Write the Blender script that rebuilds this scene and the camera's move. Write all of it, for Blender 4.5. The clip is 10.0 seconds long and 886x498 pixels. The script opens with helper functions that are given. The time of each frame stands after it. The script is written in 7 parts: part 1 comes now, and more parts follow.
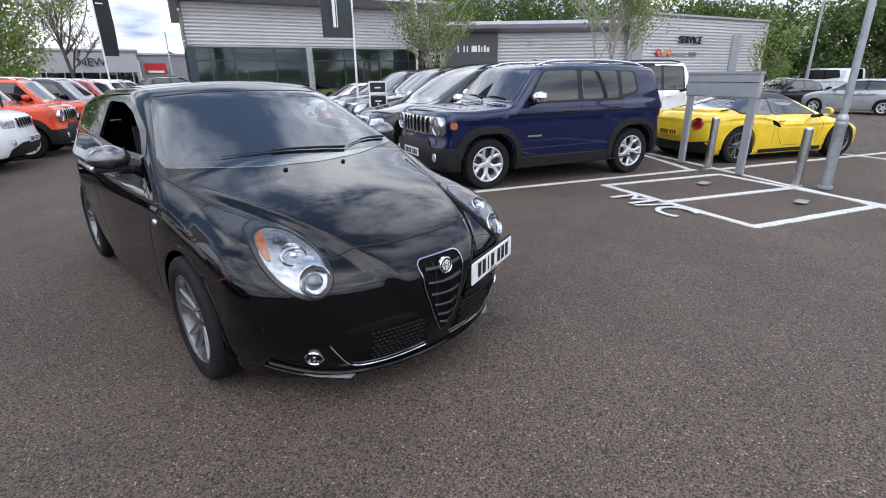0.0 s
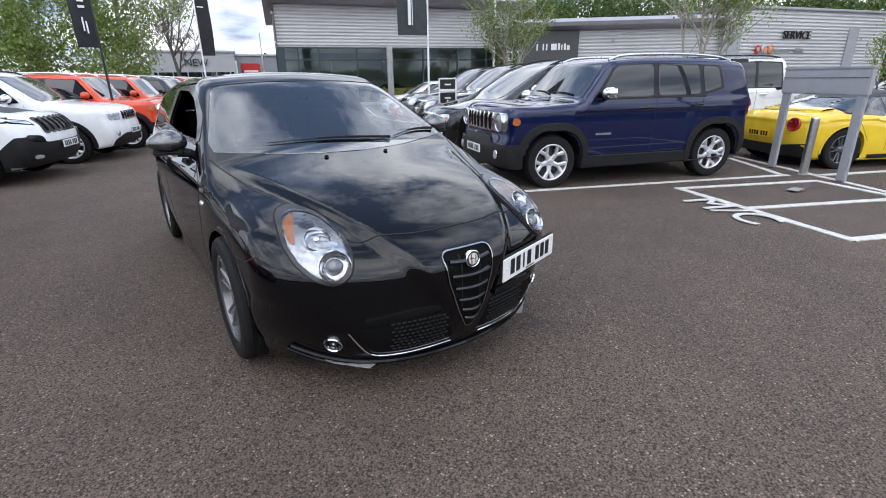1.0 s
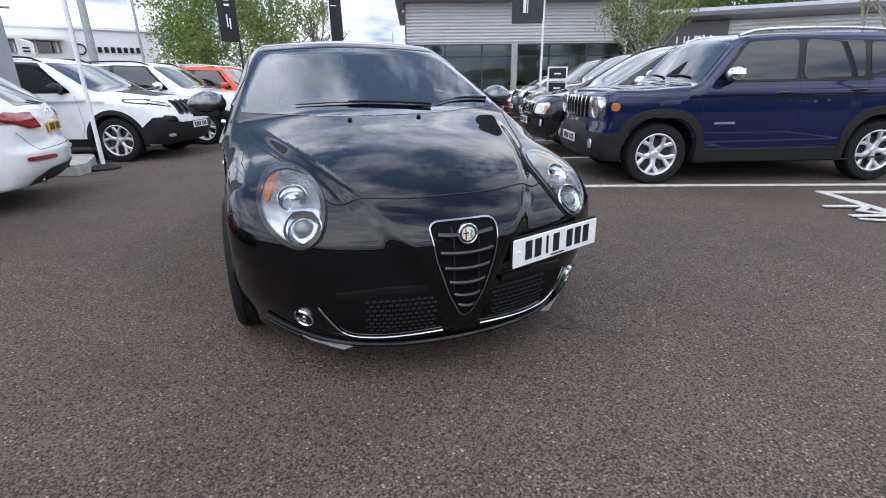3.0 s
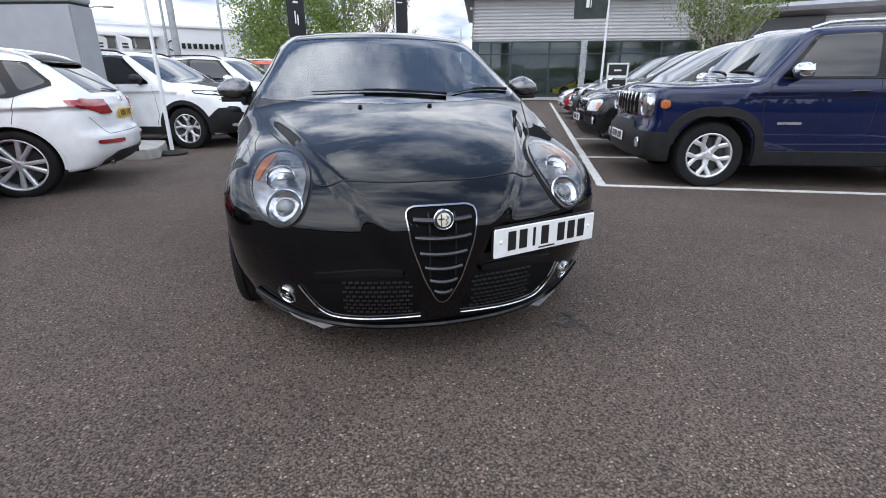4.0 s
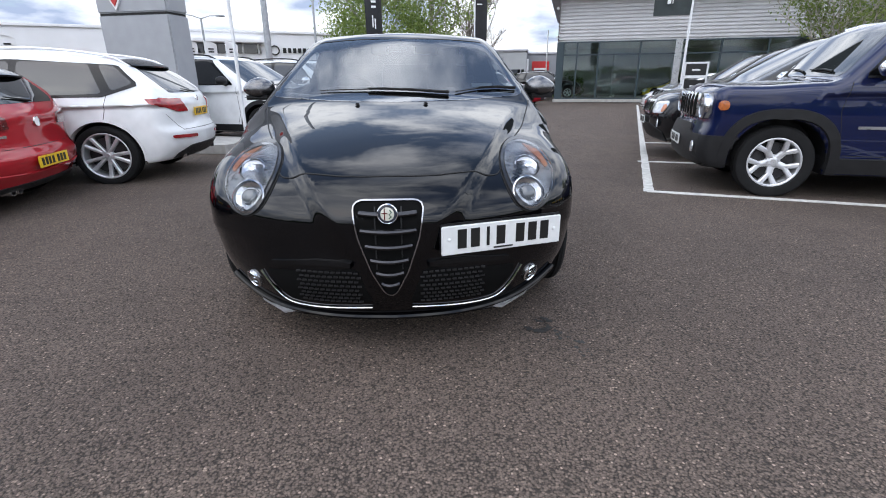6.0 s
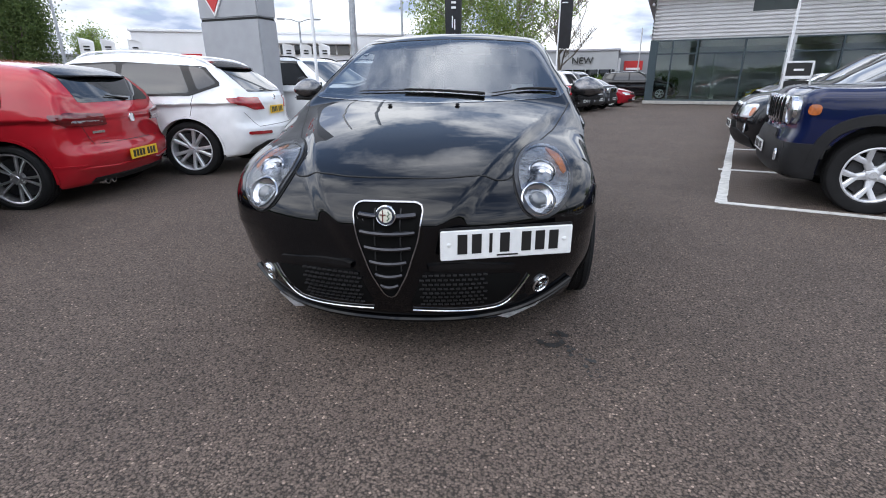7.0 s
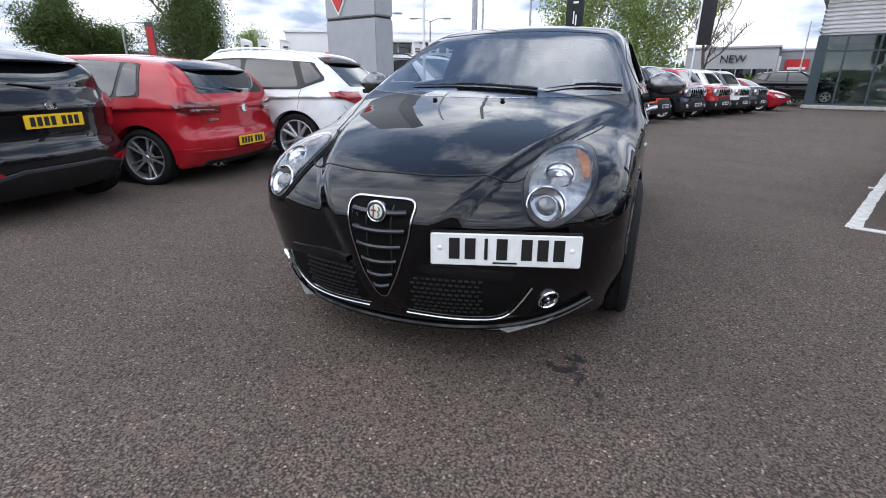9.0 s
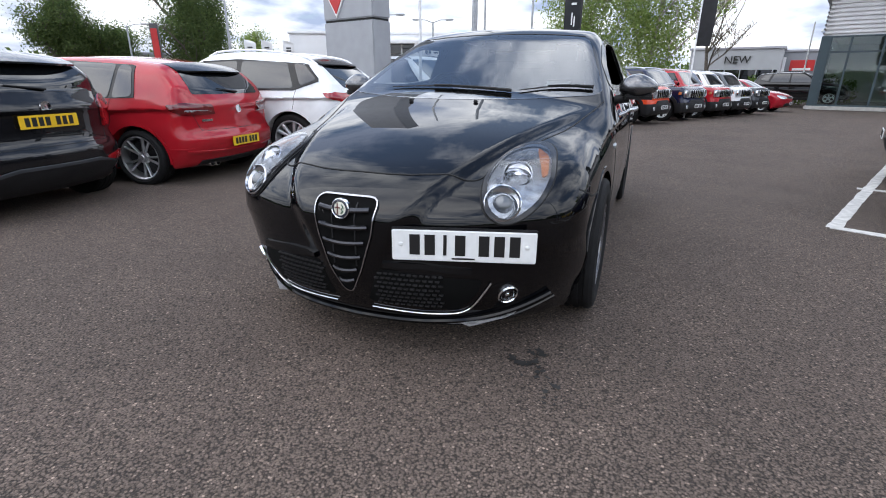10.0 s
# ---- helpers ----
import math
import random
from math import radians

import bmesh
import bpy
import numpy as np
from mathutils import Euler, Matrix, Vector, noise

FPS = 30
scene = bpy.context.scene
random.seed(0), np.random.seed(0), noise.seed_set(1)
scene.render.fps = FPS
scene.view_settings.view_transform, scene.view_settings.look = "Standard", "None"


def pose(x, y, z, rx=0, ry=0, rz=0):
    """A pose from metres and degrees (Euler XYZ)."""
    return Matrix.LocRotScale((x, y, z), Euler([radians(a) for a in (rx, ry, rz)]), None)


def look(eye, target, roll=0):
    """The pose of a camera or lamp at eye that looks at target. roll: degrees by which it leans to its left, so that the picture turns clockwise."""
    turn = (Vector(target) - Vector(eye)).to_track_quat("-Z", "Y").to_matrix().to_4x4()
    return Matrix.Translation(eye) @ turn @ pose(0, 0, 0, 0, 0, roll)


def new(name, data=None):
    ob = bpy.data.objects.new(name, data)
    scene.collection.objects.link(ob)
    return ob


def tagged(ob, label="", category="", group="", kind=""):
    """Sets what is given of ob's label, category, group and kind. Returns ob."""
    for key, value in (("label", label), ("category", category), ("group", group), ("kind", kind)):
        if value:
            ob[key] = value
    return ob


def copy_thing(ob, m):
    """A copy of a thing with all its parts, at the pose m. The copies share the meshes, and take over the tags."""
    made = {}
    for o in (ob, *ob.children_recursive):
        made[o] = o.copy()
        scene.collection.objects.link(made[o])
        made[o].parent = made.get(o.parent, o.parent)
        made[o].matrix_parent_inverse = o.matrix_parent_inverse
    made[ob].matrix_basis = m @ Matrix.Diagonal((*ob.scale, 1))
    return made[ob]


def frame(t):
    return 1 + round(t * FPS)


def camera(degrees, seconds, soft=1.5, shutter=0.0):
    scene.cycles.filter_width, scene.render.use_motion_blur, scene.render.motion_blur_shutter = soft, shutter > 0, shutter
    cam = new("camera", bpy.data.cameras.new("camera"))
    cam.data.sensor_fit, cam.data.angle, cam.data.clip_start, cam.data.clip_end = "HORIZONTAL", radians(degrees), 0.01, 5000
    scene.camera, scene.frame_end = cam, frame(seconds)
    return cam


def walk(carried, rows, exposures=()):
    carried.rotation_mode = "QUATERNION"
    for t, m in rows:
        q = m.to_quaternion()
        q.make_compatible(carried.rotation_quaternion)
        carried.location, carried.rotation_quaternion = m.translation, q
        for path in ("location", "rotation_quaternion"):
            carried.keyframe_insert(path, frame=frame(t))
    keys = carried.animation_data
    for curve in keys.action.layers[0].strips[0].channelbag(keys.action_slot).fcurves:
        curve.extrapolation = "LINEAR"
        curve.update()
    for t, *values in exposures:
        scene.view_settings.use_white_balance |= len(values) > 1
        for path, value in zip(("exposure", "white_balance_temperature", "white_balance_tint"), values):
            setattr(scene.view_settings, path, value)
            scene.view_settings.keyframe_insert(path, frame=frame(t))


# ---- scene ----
cam = camera(84.9, 10.0, 1.0)
PATH = [
    (0, (-1.432, -1.594, 1.475), (-0.161, -0.203, 0.805), -0.7),
    (0.5, (-1.326, -1.626, 1.438), (-0.111, -0.184, 0.769), -0.8),
    (1, (-1.229, -1.658, 1.409), (-0.187, -0.087, 0.742), -0.7),
    (1.5, (-1.103, -1.65, 1.364), (-0.176, -0.009, 0.696), -0.8),
    (2, (-0.934, -1.626, 1.314), (-0.115, 0.072, 0.646), -0.9),
    (2.5, (-0.792, -1.597, 1.246), (-0.042, 0.134, 0.582), -0.9),
    (3, (-0.642, -1.624, 1.182), (-0.027, 0.161, 0.522), -0.8),
    (3.2, (-0.609, -1.639, 1.18), (-0.063, 0.168, 0.519), -0.7),
    (4.3, (-0.232, -1.725, 1.112), (0.082, 0.135, 0.449), -0.3),
    (4.5, (-0.177, -1.715, 1.102), (0.091, 0.153, 0.442), -0.5),
    (5, (-0.091, -1.74, 1.09), (0.125, 0.136, 0.433), -0.5),
    (5.2, (-0.045, -1.762, 1.087), (0.149, 0.119, 0.434), -0.3),
    (6.3, (0.264, -1.799, 1.135), (0.206, 0.089, 0.476), -0.4),
    (6.5, (0.333, -1.78, 1.144), (0.194, 0.104, 0.486), -0.3),
    (7, (0.467, -1.74, 1.119), (0.191, 0.129, 0.464), -0.3),
    (7.5, (0.611, -1.713, 1.114), (0.201, 0.131, 0.457), -0.1),
    (8, (0.744, -1.608, 1.093), (0.202, 0.2, 0.433), -0.0),
    (8.5, (0.841, -1.54, 1.095), (0.18, 0.228, 0.435), 0.1),
    (9, (0.873, -1.508, 1.093), (0.145, 0.234, 0.433), 0.3),
    (9.5, (0.913, -1.506, 1.098), (0.162, 0.227, 0.44), 0.4),
    (10, (1.047, -1.507, 1.099), (0.302, 0.229, 0.442), 0.3),
]
walk(cam, [(t, look(eye, target, roll)) for t, eye, target, roll in PATH])

# ---- sky and sun: bright broken cloud, a soft sun ----
SUN_UP, SUN_AZ = 50.0, 215.0
world = bpy.data.worlds.new("sky")
scene.world = world
world.use_nodes = True
wn, wl = world.node_tree.nodes, world.node_tree.links
wn.clear()
w_out, w_bg = wn.new("ShaderNodeOutputWorld"), wn.new("ShaderNodeBackground")
w_sky = wn.new("ShaderNodeTexSky")
w_sky.sky_type, w_sky.sun_disc = "NISHITA", False
w_sky.sun_elevation, w_sky.sun_rotation = radians(SUN_UP), radians(SUN_AZ)
w_sky.dust_density = 0.6
w_co = wn.new("ShaderNodeTexCoord")
w_sep, w_den, w_dx, w_dy, w_vec = (wn.new(k) for k in ("ShaderNodeSeparateXYZ", "ShaderNodeMath", "ShaderNodeMath", "ShaderNodeMath", "ShaderNodeCombineXYZ"))
wl.new(w_co.outputs["Generated"], w_sep.inputs[0])
w_abs = wn.new("ShaderNodeMath")
w_abs.operation, w_den.operation, w_dx.operation, w_dy.operation = "ABSOLUTE", "ADD", "DIVIDE", "DIVIDE"
w_den.inputs[1].default_value = 0.22
wl.new(w_sep.outputs[2], w_abs.inputs[0])
wl.new(w_abs.outputs[0], w_den.inputs[0])
for q, k in ((w_dx, 0), (w_dy, 1)):
    wl.new(w_sep.outputs[k], q.inputs[0])
    wl.new(w_den.outputs[0], q.inputs[1])
    wl.new(q.outputs[0], w_vec.inputs[k])
w_vec.inputs[2].default_value = 3.7
w_low = wn.new("ShaderNodeMapRange")
for k, v in (("From Min", 0.0), ("From Max", 0.5), ("To Min", 0.16), ("To Max", 0.0)):
    w_low.inputs[k].default_value = v
wl.new(w_abs.outputs[0], w_low.inputs[0])
w_add = wn.new("ShaderNodeMath")
w_n = wn.new("ShaderNodeTexNoise")
w_n.inputs["Scale"].default_value, w_n.inputs["Detail"].default_value, w_n.inputs["Roughness"].default_value = 1.7, 10, 0.62
w_n.inputs["Distortion"].default_value = 0.3
w_r = wn.new("ShaderNodeValToRGB")
w_r.color_ramp.elements[0].position, w_r.color_ramp.elements[1].position = 0.405, 0.535
w_r.color_ramp.elements[0].color = (0.06, 0.06, 0.06, 1)
w_n2 = wn.new("ShaderNodeTexNoise")
w_n2.inputs["Scale"].default_value, w_n2.inputs["Detail"].default_value = 1.9, 8
w_c = wn.new("ShaderNodeValToRGB")
w_c.color_ramp.elements[0].position, w_c.color_ramp.elements[0].color = 0.36, (3.2, 3.9, 5.5, 1)
w_c.color_ramp.elements[1].position, w_c.color_ramp.elements[1].color = 0.60, (10.8, 11.2, 11.9, 1)
w_mix = wn.new("ShaderNodeMixRGB")
wl.new(w_vec.outputs[0], w_n.inputs["Vector"])
wl.new(w_vec.outputs[0], w_n2.inputs["Vector"])
wl.new(w_n.outputs[0], w_add.inputs[0])
wl.new(w_low.outputs[0], w_add.inputs[1])
wl.new(w_add.outputs[0], w_r.inputs[0])
wl.new(w_n2.outputs[0], w_c.inputs[0])
wl.new(w_r.outputs[0], w_mix.inputs[0])
wl.new(w_sky.outputs[0], w_mix.inputs[1])
wl.new(w_c.outputs[0], w_mix.inputs[2])
wl.new(w_mix.outputs[0], w_bg.inputs[0])
w_str = wn.new("ShaderNodeMapRange")
for k, v in (("From Min", 0.0), ("From Max", 0.55), ("To Min", 0.082), ("To Max", 0.178)):
    w_str.inputs[k].default_value = v
wl.new(w_abs.outputs[0], w_str.inputs[0])
wl.new(w_str.outputs[0], w_bg.inputs[1])
wl.new(w_bg.outputs[0], w_out.inputs[0])

sun = new("sun", bpy.data.lights.new("sun", "SUN"))
sun.data.energy, sun.data.angle, sun.data.color = 0.6, radians(70), (1.0, 0.97, 0.94)
_az, _el = radians(SUN_AZ), radians(SUN_UP)
sun.matrix_world = look((0, 0, 0), (-math.sin(_az) * math.cos(_el), -math.cos(_az) * math.cos(_el), -math.sin(_el)))
scene.view_settings.exposure = 0.62

# ---- materials ----
def mat(name, color=(0.5, 0.5, 0.5), rough=0.5, metal=0.0, coat=0.0, vary=0.0, scale=8.0, bump=0.0, bscale=60.0, spec=0.5, emit=None, trans=0.0, alpha=1.0):
    m = bpy.data.materials.new(name)
    m.use_nodes = True
    n, l = m.node_tree.nodes, m.node_tree.links
    b = n["Principled BSDF"]
    b.inputs["Base Color"].default_value = (*color, 1)
    b.inputs["Roughness"].default_value, b.inputs["Metallic"].default_value = rough, metal
    b.inputs["Coat Weight"].default_value, b.inputs["Coat Roughness"].default_value = coat, 0.008
    b.inputs["Specular IOR Level"].default_value = spec
    b.inputs["Transmission Weight"].default_value = trans
    b.inputs["Alpha"].default_value = alpha
    if emit:
        b.inputs["Emission Color"].default_value, b.inputs["Emission Strength"].default_value = (*emit[:3], 1), emit[3]
    co = n.new("ShaderNodeTexCoord")
    if vary:
        t = n.new("ShaderNodeTexNoise")
        t.inputs["Scale"].default_value, t.inputs["Detail"].default_value = scale, 6
        r = n.new("ShaderNodeMapRange")
        r.inputs["From Min"].default_value, r.inputs["From Max"].default_value = 0.3, 0.7
        r.inputs["To Min"].default_value, r.inputs["To Max"].default_value = 1 - vary, 1 + vary
        v = n.new("ShaderNodeVectorMath")
        v.operation = "SCALE"
        v.inputs[0].default_value = color
        l.new(co.outputs["Object"], t.inputs["Vector"])
        l.new(t.outputs[0], r.inputs[0])
        l.new(r.outputs[0], v.inputs["Scale"])
        l.new(v.outputs[0], b.inputs["Base Color"])
        r2 = n.new("ShaderNodeMapRange")
        r2.inputs["To Min"].default_value, r2.inputs["To Max"].default_value = max(rough - 0.3 * vary, 0.02), min(rough + 0.3 * vary, 1)
        l.new(t.outputs[0], r2.inputs[0])
        l.new(r2.outputs[0], b.inputs["Roughness"])
    if bump:
        t2 = n.new("ShaderNodeTexNoise")
        t2.inputs["Scale"].default_value, t2.inputs["Detail"].default_value = bscale, 3
        bp = n.new("ShaderNodeBump")
        bp.inputs["Strength"].default_value, bp.inputs["Distance"].default_value = bump, 0.01
        l.new(co.outputs["Object"], t2.inputs["Vector"])
        l.new(t2.outputs[0], bp.inputs["Height"])
        l.new(bp.outputs[0], b.inputs["Normal"])
    return m


def paint(name, color, flake=0.0):
    """Car paint: a base under clear coat, with a faint orange peel and film of dust."""
    m = mat(name, color, 0.4, flake, 1.0, vary=0.12, scale=3.0, spec=0.05)
    m.node_tree.nodes["Principled BSDF"].inputs["Coat IOR"].default_value = 1.5
    return m


def thin_glass(name, tint, keep):
    """A pane: clear through, glossy by Fresnel."""
    m = bpy.data.materials.new(name)
    m.use_nodes = True
    n, l = m.node_tree.nodes, m.node_tree.links
    n.clear()
    o, mx, tr, gl, fr = (n.new(k) for k in ("ShaderNodeOutputMaterial", "ShaderNodeMixShader", "ShaderNodeBsdfTransparent", "ShaderNodeBsdfGlossy", "ShaderNodeFresnel"))
    tr.inputs[0].default_value = (*tint, 1)
    gl.inputs["Roughness"].default_value = 0.0
    gl.inputs[0].default_value = (0.95, 0.97, 1.0, 1)
    fr.inputs[0].default_value = keep
    l.new(fr.outputs[0], mx.inputs[0])
    l.new(tr.outputs[0], mx.inputs[1])
    l.new(gl.outputs[0], mx.inputs[2])
    l.new(mx.outputs[0], o.inputs[0])
    return m


M_BLACK = paint("black_paint", (0.0016, 0.0016, 0.0022))
M_BLACK.node_tree.nodes["Principled BSDF"].inputs["Specular IOR Level"].default_value = 0.0
M_BLACK.node_tree.nodes["Principled BSDF"].inputs["Coat IOR"].default_value = 1.44
M_BLUE = paint("blue_paint", (0.0038, 0.0085, 0.045), 0.2)
M_WHITE = paint("white_paint", (0.78, 0.79, 0.80))
M_ORANGE = paint("orange_red_paint", (0.62, 0.065, 0.022))
M_RED = paint("red_paint", (0.37, 0.012, 0.020))
M_DKRED = paint("dark_red_paint", (0.30, 0.008, 0.018), 0.2)
M_YELLOW = paint("yellow_paint", (0.78, 0.54, 0.035))
M_GREY = paint("grey_paint", (0.06, 0.065, 0.075), 0.4)
M_SILVER = paint("silver_paint", (0.42, 0.44, 0.46), 0.6)
M_NAVY = paint("navy_paint", (0.006, 0.010, 0.035), 0.3)
M_DARK = paint("charcoal_paint", (0.008, 0.008, 0.009), 0.1)
M_TINT = mat("tinted_glass", (0.004, 0.005, 0.006), 0.0, spec=0.5)
M_WSCR = mat("car_windscreen_glass", (0.010, 0.012, 0.013), 0.0, spec=0.95)
for _m in (M_TINT, M_WSCR):
    _m.node_tree.nodes["Principled BSDF"].inputs["IOR"].default_value = 1.75
M_PANE = thin_glass("clear_glass", (0.78, 0.83, 0.82), 1.5)
M_SCREEN = thin_glass("windscreen_glass", (0.42, 0.47, 0.48), 2.2)
M_LENS = thin_glass("lamp_glass", (0.95, 0.96, 0.97), 1.38)
M_CHROME = mat("chrome", (0.82, 0.83, 0.85), 0.06, 1.0)
M_SATIN = mat("satin_metal", (0.55, 0.56, 0.58), 0.28, 1.0, vary=0.1, scale=20)
M_ALLOY = mat("silver_alloy", (0.66, 0.67, 0.69), 0.33, 0.6, vary=0.1, scale=12)
M_BRAKE = mat("brake_steel", (0.05, 0.05, 0.053), 0.45, 0.7, vary=0.3, scale=15)
M_GUN = mat("gunmetal_alloy", (0.15, 0.15, 0.157), 0.25, 0.6, 0.6, vary=0.15, scale=12)
M_RUBBER = mat("tyre_rubber", (0.010, 0.010, 0.0105), 0.8, spec=0.25, vary=0.3, scale=14, bump=0.25, bscale=90)
M_PLAS = mat("black_plastic", (0.012, 0.012, 0.013), 0.5, spec=0.3, vary=0.25, scale=10, bump=0.15, bscale=400)
M_GLOSSBLK = mat("gloss_black_trim", (0.004, 0.004, 0.0045), 0.14, spec=0.35, vary=0.2, scale=9)
M_FRIT = mat("black_glass_border", (0.006, 0.006, 0.007), 0.05, coat=1.0)
# Near-black stands for the shade in openings; grille and intake backs lie flush.
M_SHADEBLK = mat("recess_shade_black", (0.004, 0.004, 0.004), 0.9, spec=0.1)
M_SEAM = mat("panel_seam", (0.004, 0.004, 0.004), 0.7)
M_REFL = mat("lamp_reflector", (0.75, 0.77, 0.8), 0.12, 1.0)
M_LAMPW = mat("clear_lamp", (0.62, 0.65, 0.68), 0.08, 0.5, 1.0, vary=0.35, scale=22)
M_LAMPR = mat("red_lamp", (0.30, 0.008, 0.012), 0.08, coat=1.0, vary=0.25, scale=18)
M_LAMPD = mat("dark_red_lamp", (0.13, 0.006, 0.008), 0.1, coat=1.0, vary=0.25, scale=20)
M_LAMPA = mat("amber_lamp", (0.42, 0.12, 0.035), 0.1, coat=1.0, vary=0.25, scale=30)
M_PLW = mat("white_plate", (0.74, 0.75, 0.74), 0.35, vary=0.05, scale=30)
M_PLY = mat("yellow_plate", (0.80, 0.50, 0.02), 0.35, vary=0.06, scale=30)
M_INK = mat("plate_ink", (0.01, 0.01, 0.01), 0.4)
M_SEAT = mat("dark_seat_fabric", (0.025, 0.025, 0.027), 0.9, vary=0.3, scale=40, bump=0.3, bscale=300)
M_DASH = mat("dashboard_plastic", (0.03, 0.03, 0.032), 0.6, vary=0.2, scale=20, bump=0.2, bscale=200)
M_CARBON = mat("brushed_mirror_cover", (0.13, 0.13, 0.135), 0.22, 0.85, 0.8, vary=0.3, scale=30)
M_STEEL = mat("brushed_steel", (0.55, 0.55, 0.56), 0.3, 1.0, vary=0.15, scale=25)
M_GALV = mat("galvanised_post", (0.36, 0.38, 0.40), 0.45, 0.6, vary=0.15, scale=10, bump=0.1)
M_GREYP = mat("grey_powder_coat", (0.33, 0.34, 0.36), 0.45, 0.1, vary=0.06, scale=4)
M_WPOLE = mat("white_pole", (0.72, 0.73, 0.74), 0.4, vary=0.08, scale=8)
M_BPOLE = mat("black_pole", (0.015, 0.015, 0.016), 0.4)
M_SHEDW = mat("stone_grey_cladding", (0.34, 0.35, 0.36), 0.6, vary=0.08, scale=0.6)
M_FLAG = mat("black_flag_cloth", (0.018, 0.019, 0.022), 0.85, vary=0.25, scale=6, bump=0.2, bscale=30)
M_FLAGG = mat("grey_flag_cloth", (0.040, 0.050, 0.050), 0.85, vary=0.2, scale=6)
M_WHITEP = mat("white_print", (0.75, 0.75, 0.75), 0.6)
M_CLAD = mat("silver_cladding", (0.56, 0.56, 0.565), 0.42, 0.1, vary=0.07, scale=0.8, bump=0.05, bscale=5)
M_CLADW = mat("white_cladding", (0.80, 0.80, 0.81), 0.5, 0.0, vary=0.06, scale=0.5)
M_EAVE = mat("grey_eave", (0.36, 0.36, 0.39), 0.45, 0.2, vary=0.08, scale=1.5)
M_FRAME = mat("dark_window_frame", (0.035, 0.055, 0.065), 0.4, 0.2, vary=0.1)
M_SIGN = mat("dark_grey_sign", (0.065, 0.065, 0.07), 0.5, vary=0.08, scale=2)
M_SHED = mat("grey_shed_cladding", (0.22, 0.23, 0.25), 0.6, vary=0.1, scale=0.6)
M_INT = mat("showroom_wall", (0.60, 0.58, 0.54), 0.8, vary=0.1, scale=1)
M_TILE = mat("showroom_floor", (0.42, 0.42, 0.41), 0.25, vary=0.1, scale=2)
M_KERB = mat("concrete_kerb", (0.36, 0.35, 0.33), 0.85, vary=0.2, scale=6, bump=0.4, bscale=60)
M_REDS = mat("red_sign", (0.45, 0.02, 0.02), 0.4, vary=0.08, scale=4)
M_ORG = mat("orange_print", (0.7, 0.18, 0.03), 0.5)
M_BARK = mat("grey_bark", (0.14, 0.12, 0.10), 0.9, vary=0.4, scale=9, bump=0.6, bscale=40)
M_BARKW = mat("pale_bark", (0.36, 0.33, 0.29), 0.9, vary=0.35, scale=9, bump=0.4, bscale=40)


def leaf_mat(name, a, b):
    m = mat(name, a, 0.6)
    n, l = m.node_tree.nodes, m.node_tree.links
    g, r = n.new("ShaderNodeNewGeometry"), n.new("ShaderNodeMixRGB")
    r.inputs[1].default_value, r.inputs[2].default_value = (*a, 1), (*b, 1)
    l.new(g.outputs["Random Per Island"], r.inputs[0])
    p = n["Principled BSDF"]
    l.new(r.outputs[0], p.inputs["Base Color"])
    d, ad = n.new("ShaderNodeBsdfTranslucent"), n.new("ShaderNodeMixShader")
    l.new(r.outputs[0], d.inputs[0])
    ad.inputs[0].default_value = 0.42
    l.new(p.outputs[0], ad.inputs[1])
    l.new(d.outputs[0], ad.inputs[2])
    l.new(ad.outputs[0], n["Material Output"].inputs[0])
    return m


M_LEAF = leaf_mat("spring_leaves", (0.14, 0.22, 0.045), (0.32, 0.40, 0.12))
M_LEAFD = leaf_mat("wood_leaves", (0.048, 0.092, 0.024), (0.14, 0.19, 0.052))
M_LEAFY = leaf_mat("pale_leaves", (0.10, 0.16, 0.03), (0.22, 0.27, 0.07))
M_HEDGE = leaf_mat("hedge_leaves", (0.05, 0.10, 0.012), (0.12, 0.19, 0.03))


